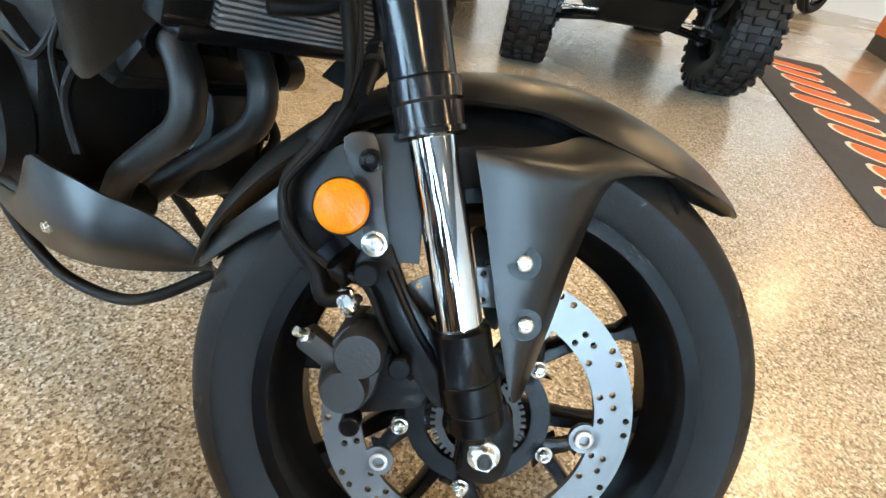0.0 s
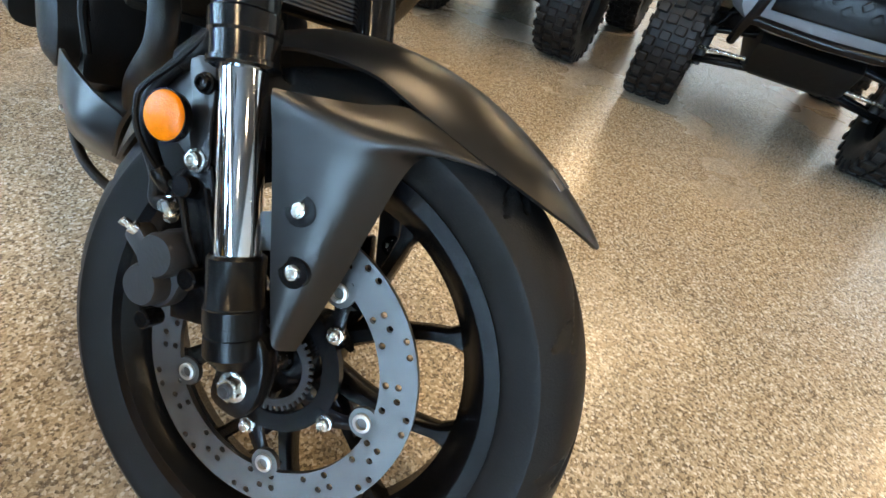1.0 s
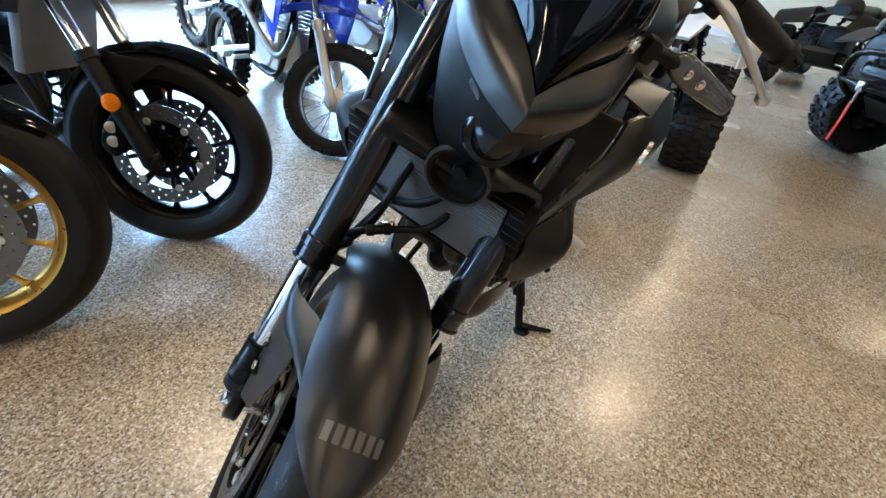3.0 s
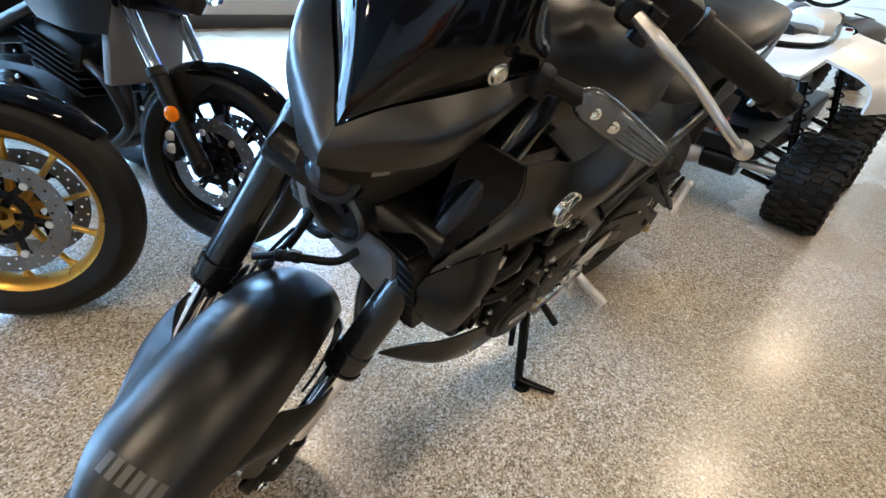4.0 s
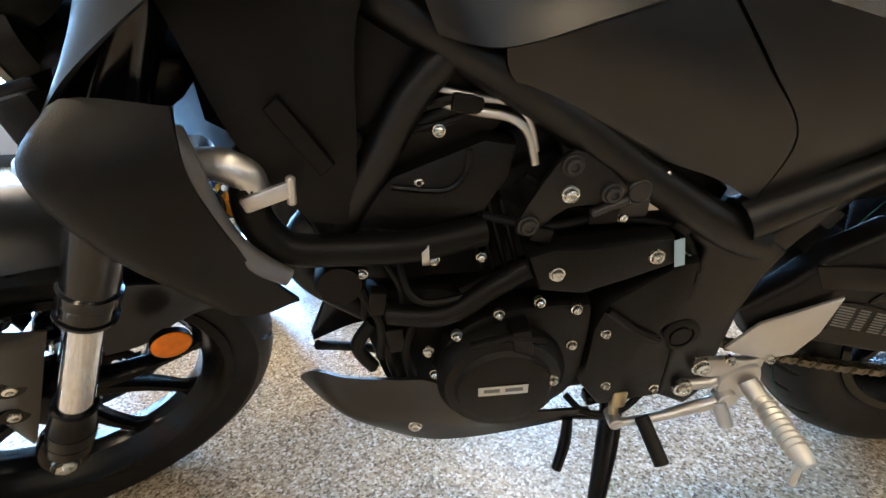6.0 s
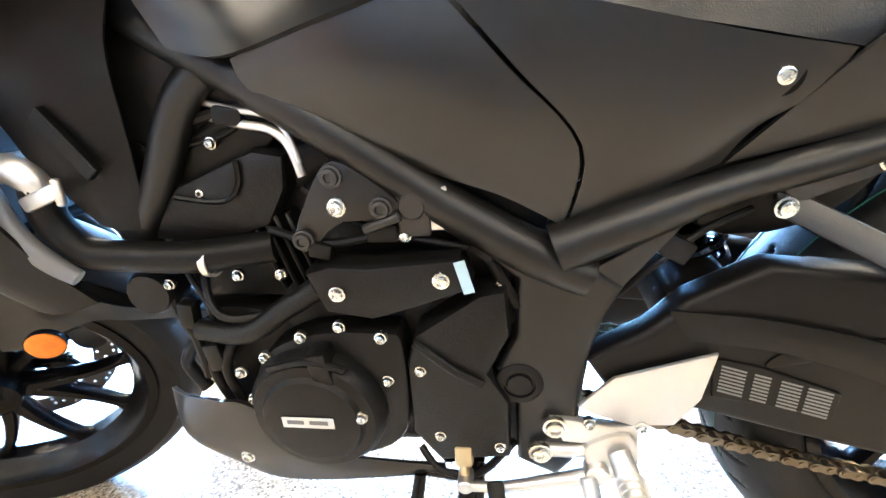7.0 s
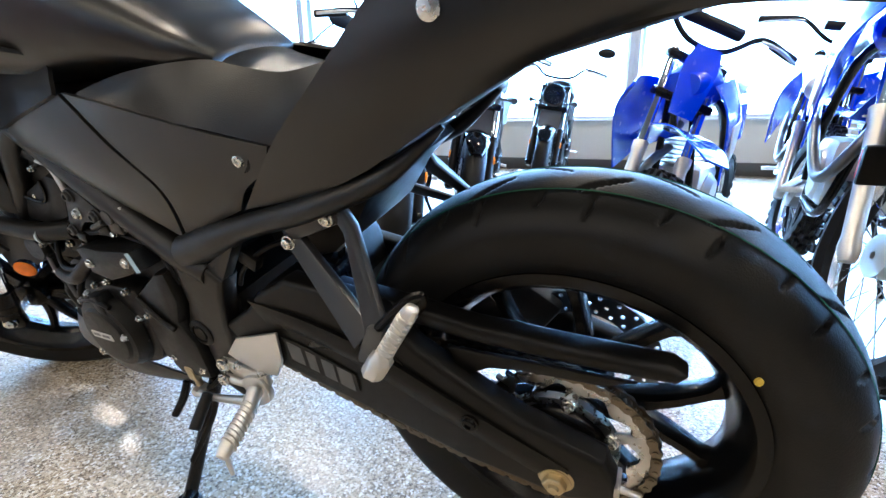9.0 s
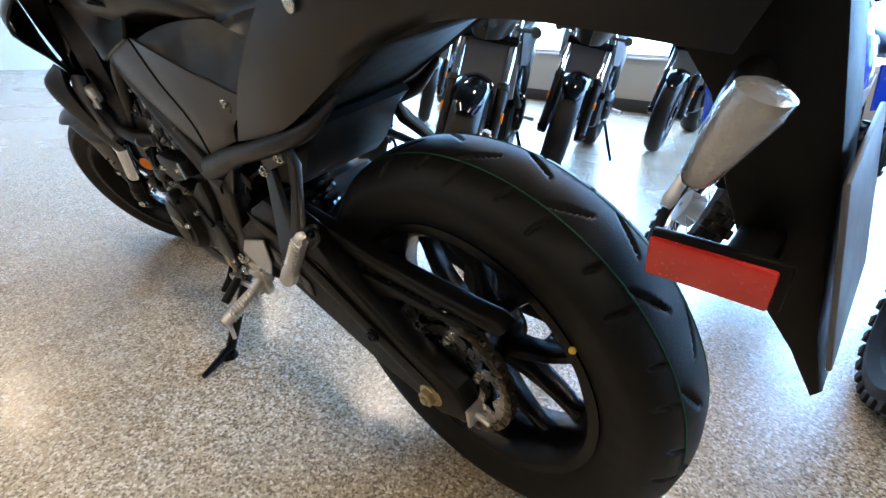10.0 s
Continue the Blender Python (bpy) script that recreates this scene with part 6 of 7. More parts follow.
P("case_rib", tube([(0.735, -0.147, 0.450), (0.770, -0.149, 0.420), (0.800, -0.149, 0.402)], 0.0045, 8), CAST)
P("cover_ridge", tube([(0.585, -0.160, 0.425), (0.628, -0.163, 0.437), (0.665, -0.160, 0.425)], 0.004, 8), CAST, "", gen)

# ---- the other machines: built nose towards +x, front axle over the origin ----
def placed(x, y, heading, lean=0.0):
    return Matrix.Translation((x, y, 0)) @ Matrix.Rotation(radians(heading), 4, "Z") @ Matrix.Rotation(radians(lean), 4, "X")


def simple_wheel(owner, name, c, r, width, rim_r, rim_mat, spokes, disc_sides, m=None, tread=None):
    w = part(name, join(wheel_lathe([(rim_r + 0.003, -width * 0.36), (rim_r - 0.014, -width * 0.3), (rim_r - 0.03, -0.01), (rim_r - 0.03, 0.01), (rim_r - 0.014, width * 0.3), (rim_r + 0.003, width * 0.36), (rim_r + 0.003, width * 0.28), (rim_r - 0.004, 0.0), (rim_r + 0.003, -width * 0.28)], c, 72), hub(c, 0.04, 0.05)), rim_mat, owner, "", m)
    part("tyre", tyre(c, r, width, rim_r + 0.003, 96, 24), RUBBER, w, "black road tyre", m, 60)
    for k in range(spokes):
        a = 2 * math.pi * k / spokes + 0.2
        part("spoke", cast_spoke(c, a, a + 0.06, 0.035, rim_r - 0.024, 0.010, 0.006, 0.014, 0.008), rim_mat, w, "", m)
    for s in disc_sides:
        d = part("brake_disc", drilled((c[0], c[1], c[2]), 0.105, 0.148, 0.058 * s, 0.062 * s, 40, 3, 0.0036), STEEL, w, "drilled brake disc", m)
        part("disc_carrier", wheel_lathe([(0.05, 0.056 * s), (0.07, 0.056 * s), (0.07, 0.063 * s), (0.05, 0.063 * s)], c, 40), METAL_BLACK, d, "", m)
        for k in range(6):
            a = 2 * math.pi * k / 6
            part("carrier_arm", cast_spoke((c[0], 0.06 * s, c[2]), a, a - 0.2, 0.03, 0.108, 0.010, 0.008, 0.003, 0.003), METAL_BLACK, d, "", m)
            a = 2 * math.pi * k / 6 - 0.2
            part("disc_button", turned((c[0] + 0.104 * math.cos(a), 0.063 * s, c[2] + 0.104 * math.sin(a)), (c[0] + 0.104 * math.cos(a), 0.068 * s, c[2] + 0.104 * math.sin(a)), [(0, 0.011), (1, 0.009)], 12), ALU, d, "", m)
    return w


def street_bike(label, m, rim_mat, tank_mat=BODY, round_lamp=True, lamp_mat=None, steer=18, usd=False, spokes=10):
    o = thing("motorcycle", label, "motorcycle", "bikes parked in the row", m)
    R = 0.300
    piv = V((-0.03, 0, 0.29))
    ax = V((-math.sin(radians(25)), 0, math.cos(radians(25))))
    st = Matrix.Translation(piv) @ Matrix.Rotation(radians(steer), 4, ax) @ Matrix.Translation(-piv)
    c, rc = (0, 0, R), (-1.41, 0, 0.315)
    simple_wheel(o, "front_wheel", c, R, 0.118, 0.218, rim_mat, spokes, (-1, 1), st)
    fx = lambda z: -(z - R) * 0.466 - 0.015
    q = lambda n, b, mat, lab="": part(n, b, mat, o, lab, st)
    for s in (1, -1):
        y = 0.105 * s
        if usd:
            q("fork_leg", turned((fx(0.28), y, 0.28), (fx(0.50), y, 0.50), [(0, 0.024), (0.1, 0.03), (0.3, 0.022), (1, 0.020)], 20), METAL_BLACK, "black fork leg")
            q("fork_upper", rod((fx(0.45), y, 0.45), (fx(0.93), y, 0.93), 0.027, 20), FORK, "black upper fork tube")
        else:
            q("fork_leg", turned((fx(0.27), y, 0.27), (fx(0.58), y, 0.58), [(0, 0.022), (0.06, 0.030), (0.2, 0.026), (0.92, 0.026), (0.93, 0.030), (1, 0.028)], 20), MATTE, "black fork leg")
            q("fork_tube", rod((fx(0.55), y, 0.55), (fx(0.92), y, 0.92), 0.0205, 20), CHROME, "chrome fork tube")
        cal = q("brake_caliper", join(plate(rounded([(-0.10, 0.42), (-0.06, 0.44), (-0.075, 0.33), (-0.11, 0.30), (-0.14, 0.34)]), y - 0.03 * s, y + 0.012 * s, 0.005)), METAL_BLACK, "black brake caliper")
        for dz in (0.0, 0.04):
            part("piston_cap", turned((-0.105, y + 0.010 * s, 0.345 + dz), (-0.100, y + 0.017 * s, 0.345 + dz), [(0, 0.016), (0.8, 0.016), (1, 0.012)], 16), ALU, cal, "", st)
        q("axle_end", turned((0, y, R), (0, y + 0.03 * s, R), [(0, 0.022), (0.6, 0.020), (0.8, 0.012), (1, 0.010)], 18), METAL_BLACK)
        q("reflector", turned((-0.085, y + 0.02 * s, 0.455), (-0.085, y + 0.03 * s, 0.455), [(0, 0.024), (0.7, 0.024), (1, 0.018)], 24), AMBER, "amber round reflector")
    cur = []
    for u in (-1, -0.7, 0, 0.7, 1):
        cur.append([V(((0.322 - 0.03 * abs(u) ** 2.2) * math.cos(radians(d)), w * u, R + (0.322 - 0.03 * abs(u) ** 2.2) * math.sin(radians(d)))) for d, w in ((40, 0.035), (55, 0.058), (75, 0.068), (100, 0.07), (125, 0.066), (150, 0.055))])
    q("front_fender", skin(cur, 0.004, 4, 3), GLOSS if not usd else BODY, "black front mudguard")
    for s in (1, -1):
        q("fender_stay", plate([(0.03, 0.56), (-0.10, 0.58), (-0.125, 0.53), (-0.075, 0.42), (-0.045, 0.43), (-0.05, 0.50)], 0.075 * s, 0.082 * s, 0.002), MATTE)
    q("yoke", join(box((fx(0.75), 0, 0.75), (0.07, 0.25, 0.04), 0.01), box((fx(0.92), 0, 0.92), (0.08, 0.25, 0.035), 0.01)), METAL_BLACK)
    q("handlebar", tube([(-0.42, 0.39, 1.06), (-0.37, 0.22, 1.09), (-0.32, 0.10, 1.01), (-0.32, -0.10, 1.01), (-0.37, -0.22, 1.09), (-0.42, -0.39, 1.06)], 0.011, 10), METAL_BLACK, "black handlebar")
    for s in (1, -1):
        q("grip", rod((-0.385, 0.26 * s, 1.082), (-0.425, 0.40 * s, 1.058), 0.017, 14), GRIP)
        q("lever", tube([(-0.33, 0.20 * s, 1.08), (-0.31, 0.26 * s, 1.07), (-0.345, 0.38 * s, 1.05)], 0.007, 8), ALU)
        mr = q("mirror_stalk", tube([(-0.36, 0.21 * s, 1.09), (-0.34, 0.27 * s, 1.17), (-0.36, 0.33 * s, 1.22)], 0.005, 8), METAL_BLACK)
        part("mirror", loft([[(-0.36 + dx, (0.355 + 0.075 * math.cos(t) * sc) * s, 1.235 + 0.04 * math.sin(t) * sc) for t in (2 * math.pi * k / 16 for k in range(16))] for dx, sc in ((0.02, 0.5), (0.008, 0.95), (-0.006, 1.0), (-0.008, 0.9))]), MATTE, mr, "black mirror", st)
        q("indicator", join(rod((-0.15, 0.10 * s, 0.80), (-0.15, 0.17 * s, 0.80), 0.008), turned((-0.17, 0.185 * s, 0.80), (-0.12, 0.185 * s, 0.80), [(0, 0.015), (0.3, 0.024), (1, 0.02)], 14)), LENS_GREY)
    if round_lamp:
        lp = q("headlamp", turned((-0.20, 0, 0.87), (-0.03, 0, 0.85), [(0, 0.03), (0.25, 0.075), (0.7, 0.09), (0.95, 0.092), (1, 0.086), (0.97, 0.078)], 36), METAL_BLACK, "round black headlamp")
        part("headlamp_lens", turned((-0.045, 0, 0.852), (-0.015, 0, 0.849), [(0, 0.080), (0.4, 0.074), (0.8, 0.045), (1, 0.01)], 36), LENS, lp, "clear headlamp lens", st)
        part("headlamp_bowl", turned((-0.05, 0, 0.852), (-0.12, 0, 0.86), [(0, 0.078), (0.6, 0.05), (1, 0.02)], 28), CHROME, lp, "", st)
    else:
        for s in (1, -1):
            q("mask", skin([[(-0.02, 0, 0.93), (-0.06, 0.07 * s, 0.95), (-0.15, 0.12 * s, 0.96)], [(0.0, 0, 0.86), (-0.04, 0.08 * s, 0.86), (-0.15, 0.13 * s, 0.88)], [(-0.06, 0, 0.74), (-0.09, 0.05 * s, 0.75), (-0.18, 0.08 * s, 0.78)]], 0.005, 5, 5), GREYP if usd else BODY, "angular headlamp mask")
        q("headlamp_lens", turned((-0.02, 0, 0.80), (0.0, 0, 0.80), [(0, 0.03), (0.6, 0.026), (1, 0.012)], 24), LENS)
    P2 = lambda n, b, mat, lab="": part(n, b, mat, o, lab)
    P2("fuel_tank", loft([oval(x, z, w, h, 20, 2.6) for x, z, w, h in ((-0.36, 0.86, 0.07, 0.05), (-0.42, 0.89, 0.12, 0.09), (-0.55, 0.90, 0.155, 0.11), (-0.70, 0.88, 0.14, 0.10), (-0.84, 0.83, 0.09, 0.06))]), tank_mat, "painted fuel tank")
    P2("seat", loft([oval(x, z, w, h, 18, 3) for x, z, w, h in ((-0.80, 0.80, 0.09, 0.03), (-0.95, 0.79, 0.14, 0.045), (-1.15, 0.80, 0.145, 0.045), (-1.35, 0.84, 0.12, 0.045), (-1.52, 0.87, 0.08, 0.03))]), SEAT, "black seat")
    P2("tail", loft([oval(x, z, w, h, 16, 3) for x, z, w, h in ((-1.0, 0.74, 0.10, 0.04), (-1.3, 0.77, 0.10, 0.05), (-1.6, 0.82, 0.06, 0.03))]), tank_mat)
    P2("tail_lamp", box((-1.62, 0, 0.82), (0.03, 0.10, 0.05), 0.01), RED)
    P2("engine_block", join(box((-0.66, 0, 0.40), (0.38, 0.26, 0.26), 0.04), box((-0.52, 0, 0.56), (0.20, 0.24, 0.20), 0.03, rot=(0, 22, 0))), CAST, "black engine")
    for k in range(6):
        P2("cylinder_fin", box((-0.50 - 0.010 * k, 0, 0.50 + 0.024 * k), (0.22, 0.27, 0.007), 0.002, 1, rot=(0, 22, 0)), METAL_BLACK)
    for s in (1, -1):
        cv = P2("crankcase_cover", turned((-0.70, 0.12 * s, 0.40), (-0.70, 0.175 * s, 0.40), [(0, 0.10), (0.6, 0.098), (0.9, 0.08), (1, 0.05)], 32), METAL_BLACK, "round engine cover")
        for k in range(6):
            a = k * math.pi / 3
            part("case_bolt", bolt((-0.70 + 0.098 * math.cos(a), 0.152 * s, 0.40 + 0.098 * math.sin(a)), (0, s, 0), 0.006), BOLT, cv)
        P2("frame_tube", tube([(-0.30, 0.05 * s, 0.84), (-0.50, 0.13 * s, 0.72), (-0.80, 0.135 * s, 0.58), (-0.92, 0.12 * s, 0.42)], 0.02, 12), FRAME)
        P2("rear_frame", tube([(-0.86, 0.125 * s, 0.58), (-1.1, 0.11 * s, 0.66), (-1.45, 0.08 * s, 0.75)], 0.014, 10), FRAME)
        P2("swing_arm", plate([(-0.90, 0.45), (-1.40, 0.345), (-1.46, 0.33), (-1.46, 0.29), (-1.38, 0.285), (-0.90, 0.36)], 0.09 * s, 0.115 * s, 0.006), METAL_BLACK)
        P2("shroud", skin([[(-0.20, 0.14 * s, 0.80), (-0.38, 0.19 * s, 0.82), (-0.56, 0.17 * s, 0.78)], [(-0.24, 0.15 * s, 0.66), (-0.36, 0.17 * s, 0.66), (-0.50, 0.15 * s, 0.68)]], 0.006, 5, 4), tank_mat)
        P2("footrest", rod((-0.92, 0.14 * s, 0.36), (-0.92, 0.22 * s, 0.35), 0.011), ALU)
        for k in (0, 1):
            P2("header_pipe", tube([(-0.42, (0.04 + 0.05 * k) * s, 0.56), (-0.33, (0.05 + 0.05 * k) * s, 0.50), (-0.33, 0.06 * s, 0.36), (-0.48, 0.05 * s, 0.26), (-0.65, 0.05 * s, 0.23)], 0.017, 10), PIPE)
    P2("radiator", box((-0.27, 0, 0.63), (0.03, 0.28, 0.24), 0.006, rot=(0, 10, 0)), RAD, "finned radiator")
    P2("silencer", loft([oval(x, z, 0.05, 0.055, 16, 2.4, -0.15) for x, z in ((-0.88, 0.28), (-0.95, 0.30), (-1.25, 0.37), (-1.30, 0.38))]), ALU, "brushed metal silencer")
    P2("side_cover", plate(rounded([(-0.80, 0.74), (-1.05, 0.72), (-1.0, 0.60), (-0.86, 0.56)]), -0.14, 0.14, 0.01), tank_mat)
    P2("hose", tube([(-0.28, 0.12, 0.60), (-0.40, 0.15, 0.50), (-0.55, 0.15, 0.46)], 0.016, 10), HOSE)
    P2("cable", tube([(-0.34, -0.15, 1.06), (-0.20, -0.10, 1.0), (-0.20, -0.04, 0.85), (-0.4, -0.05, 0.7)], 0.004, 8), HOSE)
    simple_wheel(o, "rear_wheel", rc, 0.315, 0.16, 0.218, rim_mat, spokes, (1,))
    P2("side_stand", tube([(-0.88, 0.12, 0.32), (-0.86, 0.20, 0.15), (-0.84, 0.27, 0.012)], 0.011, 10), METAL_BLACK)
    P2("plate_hanger", plate([(-1.55, 0.80), (-1.62, 0.80), (-1.80, 0.58), (-1.78, 0.56)], -0.05, 0.05, 0.006), MATTE)
    return o


street_bike("black roadster with gold cast wheels and a round headlamp", placed(-0.105, 0.835, -38, -7), GOLD, METAL_BLACK, steer=8)
street_bike("black sport tourer with black cast wheels and amber fork reflectors", placed(0.455, 0.905, -62, -6), METAL_BLACK, BODY, False, steer=6)
street_bike("grey and black naked motorcycle with bright fork legs", placed(0.42, 1.78, -72, -7), METAL_BLACK, GREYP, False, steer=8)
street_bike("slim black retro motorcycle with a round headlamp, near the windows", placed(0.48, 3.27, -84, -6), METAL_BLACK, METAL_BLACK, True, steer=5)
street_bike("dark blue-grey motorcycle parked by the windows", placed(-1.55, 2.75, -55, -7), GOLD, GREYP, False, steer=8)


def knobbly(c, r, width, n, m=None):
    base = wheel_lathe([(r - 0.075, -width * 0.36), (r - 0.05, -width * 0.5), (r - 0.022, -width * 0.44), (r - 0.014, 0), (r - 0.022, width * 0.44), (r - 0.05, width * 0.5), (r - 0.075, width * 0.36)], c, 64)
    knobs = []
    for k in range(n):
        for j, yy in enumerate((-0.40, -0.16, 0.16, 0.40)):
            a = 2 * math.pi * (k + 0.5 * (j % 2)) / n
            rr = r - 0.008 - 0.03 * abs(yy) ** 2 * 1.4
            knobs.append(box((c[0] + rr * math.cos(a), c[1] + yy * width, c[2] + rr * math.sin(a)), (0.024, width * 0.19, 2 * math.pi * r / n * 0.52), 0.002, 1, rot=(0, -math.degrees(a), 0)))
    return base, join(*knobs)


def wire_wheel(owner, name, c, r, width, m=None, n=28):
    rr = r - 0.068
    w = part(name, join(wheel_lathe([(rr + 0.008, -0.018), (rr - 0.006, -0.016), (rr - 0.012, 0), (rr - 0.006, 0.016), (rr + 0.008, 0.018), (rr, 0)], c, 64)), RIM_SILVER, owner, "polished wire-spoked wheel", m)
    part("hub", join(wheel_lathe([(0.01, -0.05), (0.03, -0.05), (0.055, -0.045), (0.055, 0.005), (0.03, 0.012), (0.03, 0.045), (0.01, 0.05)], c, 32)), ALU, w, "cast alloy hub", m)
    base, knobs = knobbly(c, r, width, max(24, int(r * 120)))
    part("tyre", base, RUBBER, w, "knobbly off-road tyre", m)
    part("tread", knobs, RUBBER, w, "", m)["kind"] = "stuff"
    for k in range(n):
        a = 2 * math.pi * k / n
        b = a + (0.35 if (k // 2) % 2 else -0.35)
        y = -0.04 if k % 2 else 0.03
        part("spoke", rod((c[0] + 0.045 * math.cos(b), c[1] + y, c[2] + 0.045 * math.sin(b)), (c[0] + (rr - 0.008) * math.cos(a), c[1], c[2] + (rr - 0.008) * math.sin(a)), 0.0018, 5, 0), RIM_SILVER, w, "", m)
    return w


def dirt_bike(label, m, k=1.0, r=0.235, steer=15, plastic=BLUE):
    """An off-road bike; k scales its frame, r is its front wheel's radius."""
    o = thing("dirt_bike", label, "dirt bike", "off-road bikes", m)
    c = (0, 0, r)
    piv = V((-0.02, 0, r))
    ax = V((-math.sin(radians(26)), 0, math.cos(radians(26))))
    st = Matrix.Translation(piv) @ Matrix.Rotation(radians(steer), 4, ax) @ Matrix.Translation(-piv)
    S = lambda *p: tuple(v * k for v in p)
    wire_wheel(o, "front_wheel", c, r, 0.075 * k + 0.01, st)
    q = lambda n, b, mat, lab="": part(n, b, mat, o, lab, st)
    top = r + 0.62 * k
    fx = lambda z: -(z - r) * 0.488 - 0.01
    for s in (1, -1):
        y = 0.085 * k * s
        mid = r + 0.30 * k
        q("fork_leg", turned((fx(r - 0.03), y, r - 0.03), (fx(mid), y, mid), [(0, 0.018), (0.08, 0.025), (0.16, 0.021), (0.9, 0.022), (0.92, 0.026), (1, 0.026)], 18), ALU, "bare alloy fork leg")
        q("fork_tube", rod((fx(mid), y, mid), (fx(top), y, top), 0.016, 16), CHROME, "chrome fork tube")
    q("yoke", join(box((fx(top - 0.02), 0, top - 0.02), (0.06, 0.22 * k, 0.03), 0.008), box((fx(top - 0.15 * k), 0, top - 0.15 * k), (0.06, 0.22 * k, 0.03), 0.008)), METAL_BLACK)
    fz = r + 0.36 * k
    q("front_fender", skin([[(0.20 * k, s * 0.035 * k, fz - 0.01), (0.10 * k, s * 0.06 * k, fz + 0.015), (-0.05, s * 0.065 * k, fz + 0.03), (-0.25 * k, s * 0.055 * k, fz - 0.0), (-0.42 * k, s * 0.04 * k, fz - 0.08 * k)] for s in (-1, 0, 1)], 0.005, 5, 4), plastic, "blue plastic front mudguard")
    q("number_board", skin([[(fx(top) + 0.06, s * 0.045 * k, top + 0.03), (fx(top) + 0.08, s * 0.062 * k, top - 0.05), (fx(top) + 0.13, s * 0.045 * k, top - 0.20 * k)] for s in (-1, 0, 1)], 0.005, 5, 4), plastic, "blue plastic number board")
    hb = top + 0.10 * k
    q("handlebar", tube([(fx(top) - 0.10, 0.36 * k, hb + 0.02), (fx(top) - 0.05, 0.20 * k, hb + 0.03), (fx(top), 0.07 * k, hb - 0.06), (fx(top), -0.07 * k, hb - 0.06), (fx(top) - 0.05, -0.20 * k, hb + 0.03), (fx(top) - 0.10, -0.36 * k, hb + 0.02)], 0.010, 10), METAL_BLACK, "black handlebar")
    q("bar_pad", rod((fx(top) - 0.02, -0.11 * k, hb + 0.01), (fx(top) - 0.02, 0.11 * k, hb + 0.01), 0.022, 14), MATTE)
    for s in (1, -1):
        q("grip", rod((fx(top) - 0.07, 0.25 * k * s, hb + 0.028), (fx(top) - 0.105, 0.37 * k * s, hb + 0.018), 0.016, 12), GRIP)
        q("lever", tube([(fx(top) - 0.03, 0.19 * k * s, hb + 0.02), (fx(top) + 0.0, 0.25 * k * s, hb + 0.012), (fx(top) - 0.05, 0.35 * k * s, hb)], 0.006, 8), ALU)
    P2 = lambda n, b, mat, lab="": part(n, b, mat, o, lab)
    z0 = r + 0.50 * k
    for s in (1, -1):
        sh = P2("radiator_shroud", skin([[(-0.14 * k, s * 0.13 * k, z0 + 0.02 * k), (-0.28 * k, s * 0.15 * k, z0 + 0.05 * k), (-0.50 * k, s * 0.10 * k, z0 + 0.04 * k)], [(-0.15 * k, s * 0.185 * k, z0 - 0.08 * k), (-0.30 * k, s * 0.19 * k, z0 - 0.07 * k), (-0.52 * k, s * 0.11 * k, z0 - 0.02 * k)], [(-0.24 * k, s * 0.19 * k, z0 - 0.30 * k), (-0.35 * k, s * 0.17 * k, z0 - 0.24 * k), (-0.54 * k, s * 0.11 * k, z0 - 0.07 * k)]], 0.006, 5, 5), plastic, "blue plastic radiator shroud")
        part("shroud_graphic", skin([[(-0.20 * k, s * 0.196 * k, z0 - 0.10 * k), (-0.30 * k, s * 0.196 * k, z0 - 0.08 * k), (-0.42 * k, s * 0.160 * k, z0 - 0.05 * k)], [(-0.23 * k, s * 0.200 * k, z0 - 0.22 * k), (-0.33 * k, s * 0.192 * k, z0 - 0.17 * k), (-0.45 * k, s * 0.155 * k, z0 - 0.10 * k)]], 0.004, 4, 3), WHITE, sh, "white printed flash")
        P2("side_panel", skin([[(-0.62 * k, s * 0.10 * k, z0 - 0.03 * k), (-0.80 * k, s * 0.12 * k, z0 - 0.02 * k), (-0.98 * k, s * 0.09 * k, z0 + 0.02 * k)], [(-0.70 * k, s * 0.11 * k, z0 - 0.18 * k), (-0.82 * k, s * 0.125 * k, z0 - 0.16 * k), (-0.96 * k, s * 0.09 * k, z0 - 0.08 * k)]], 0.006, 5, 4), plastic, "blue plastic side panel")
        P2("frame_tube", tube([(-0.26 * k, s * 0.04, z0 + 0.02), (-0.50 * k, s * 0.09 * k, z0 - 0.06 * k), (-0.66 * k, s * 0.10 * k, z0 - 0.25 * k), (-0.66 * k, s * 0.10 * k, r + 0.08 * k)], 0.016, 10), METAL_BLACK)
        P2("frame_cradle", tube([(-0.26 * k, s * 0.04, z0), (-0.34 * k, s * 0.06, r + 0.25 * k), (-0.42 * k, s * 0.08 * k, r + 0.02), (-0.66 * k, s * 0.09 * k, r + 0.02)], 0.014, 10), METAL_BLACK)
        P2("swing_arm", tube([(-0.66 * k, s * 0.09 * k, r + 0.10 * k), (-1.18 * k, s * 0.10 * k, r * 0.92)], 0.016, 10), ALU)
        P2("footrest", rod((-0.68 * k, s * 0.11, r + 0.05), (-0.68 * k, s * 0.19, r + 0.04), 0.011), ALU)
    P2("fuel_tank", loft([oval(x * k, z0 + z * k, w * k, h * k, 18, 2.6) for x, z, w, h in ((-0.22, 0.02, 0.06, 0.04), (-0.32, 0.03, 0.10, 0.08), (-0.45, 0.02, 0.10, 0.08), (-0.56, 0.0, 0.07, 0.04))]), plastic, "blue fuel tank")
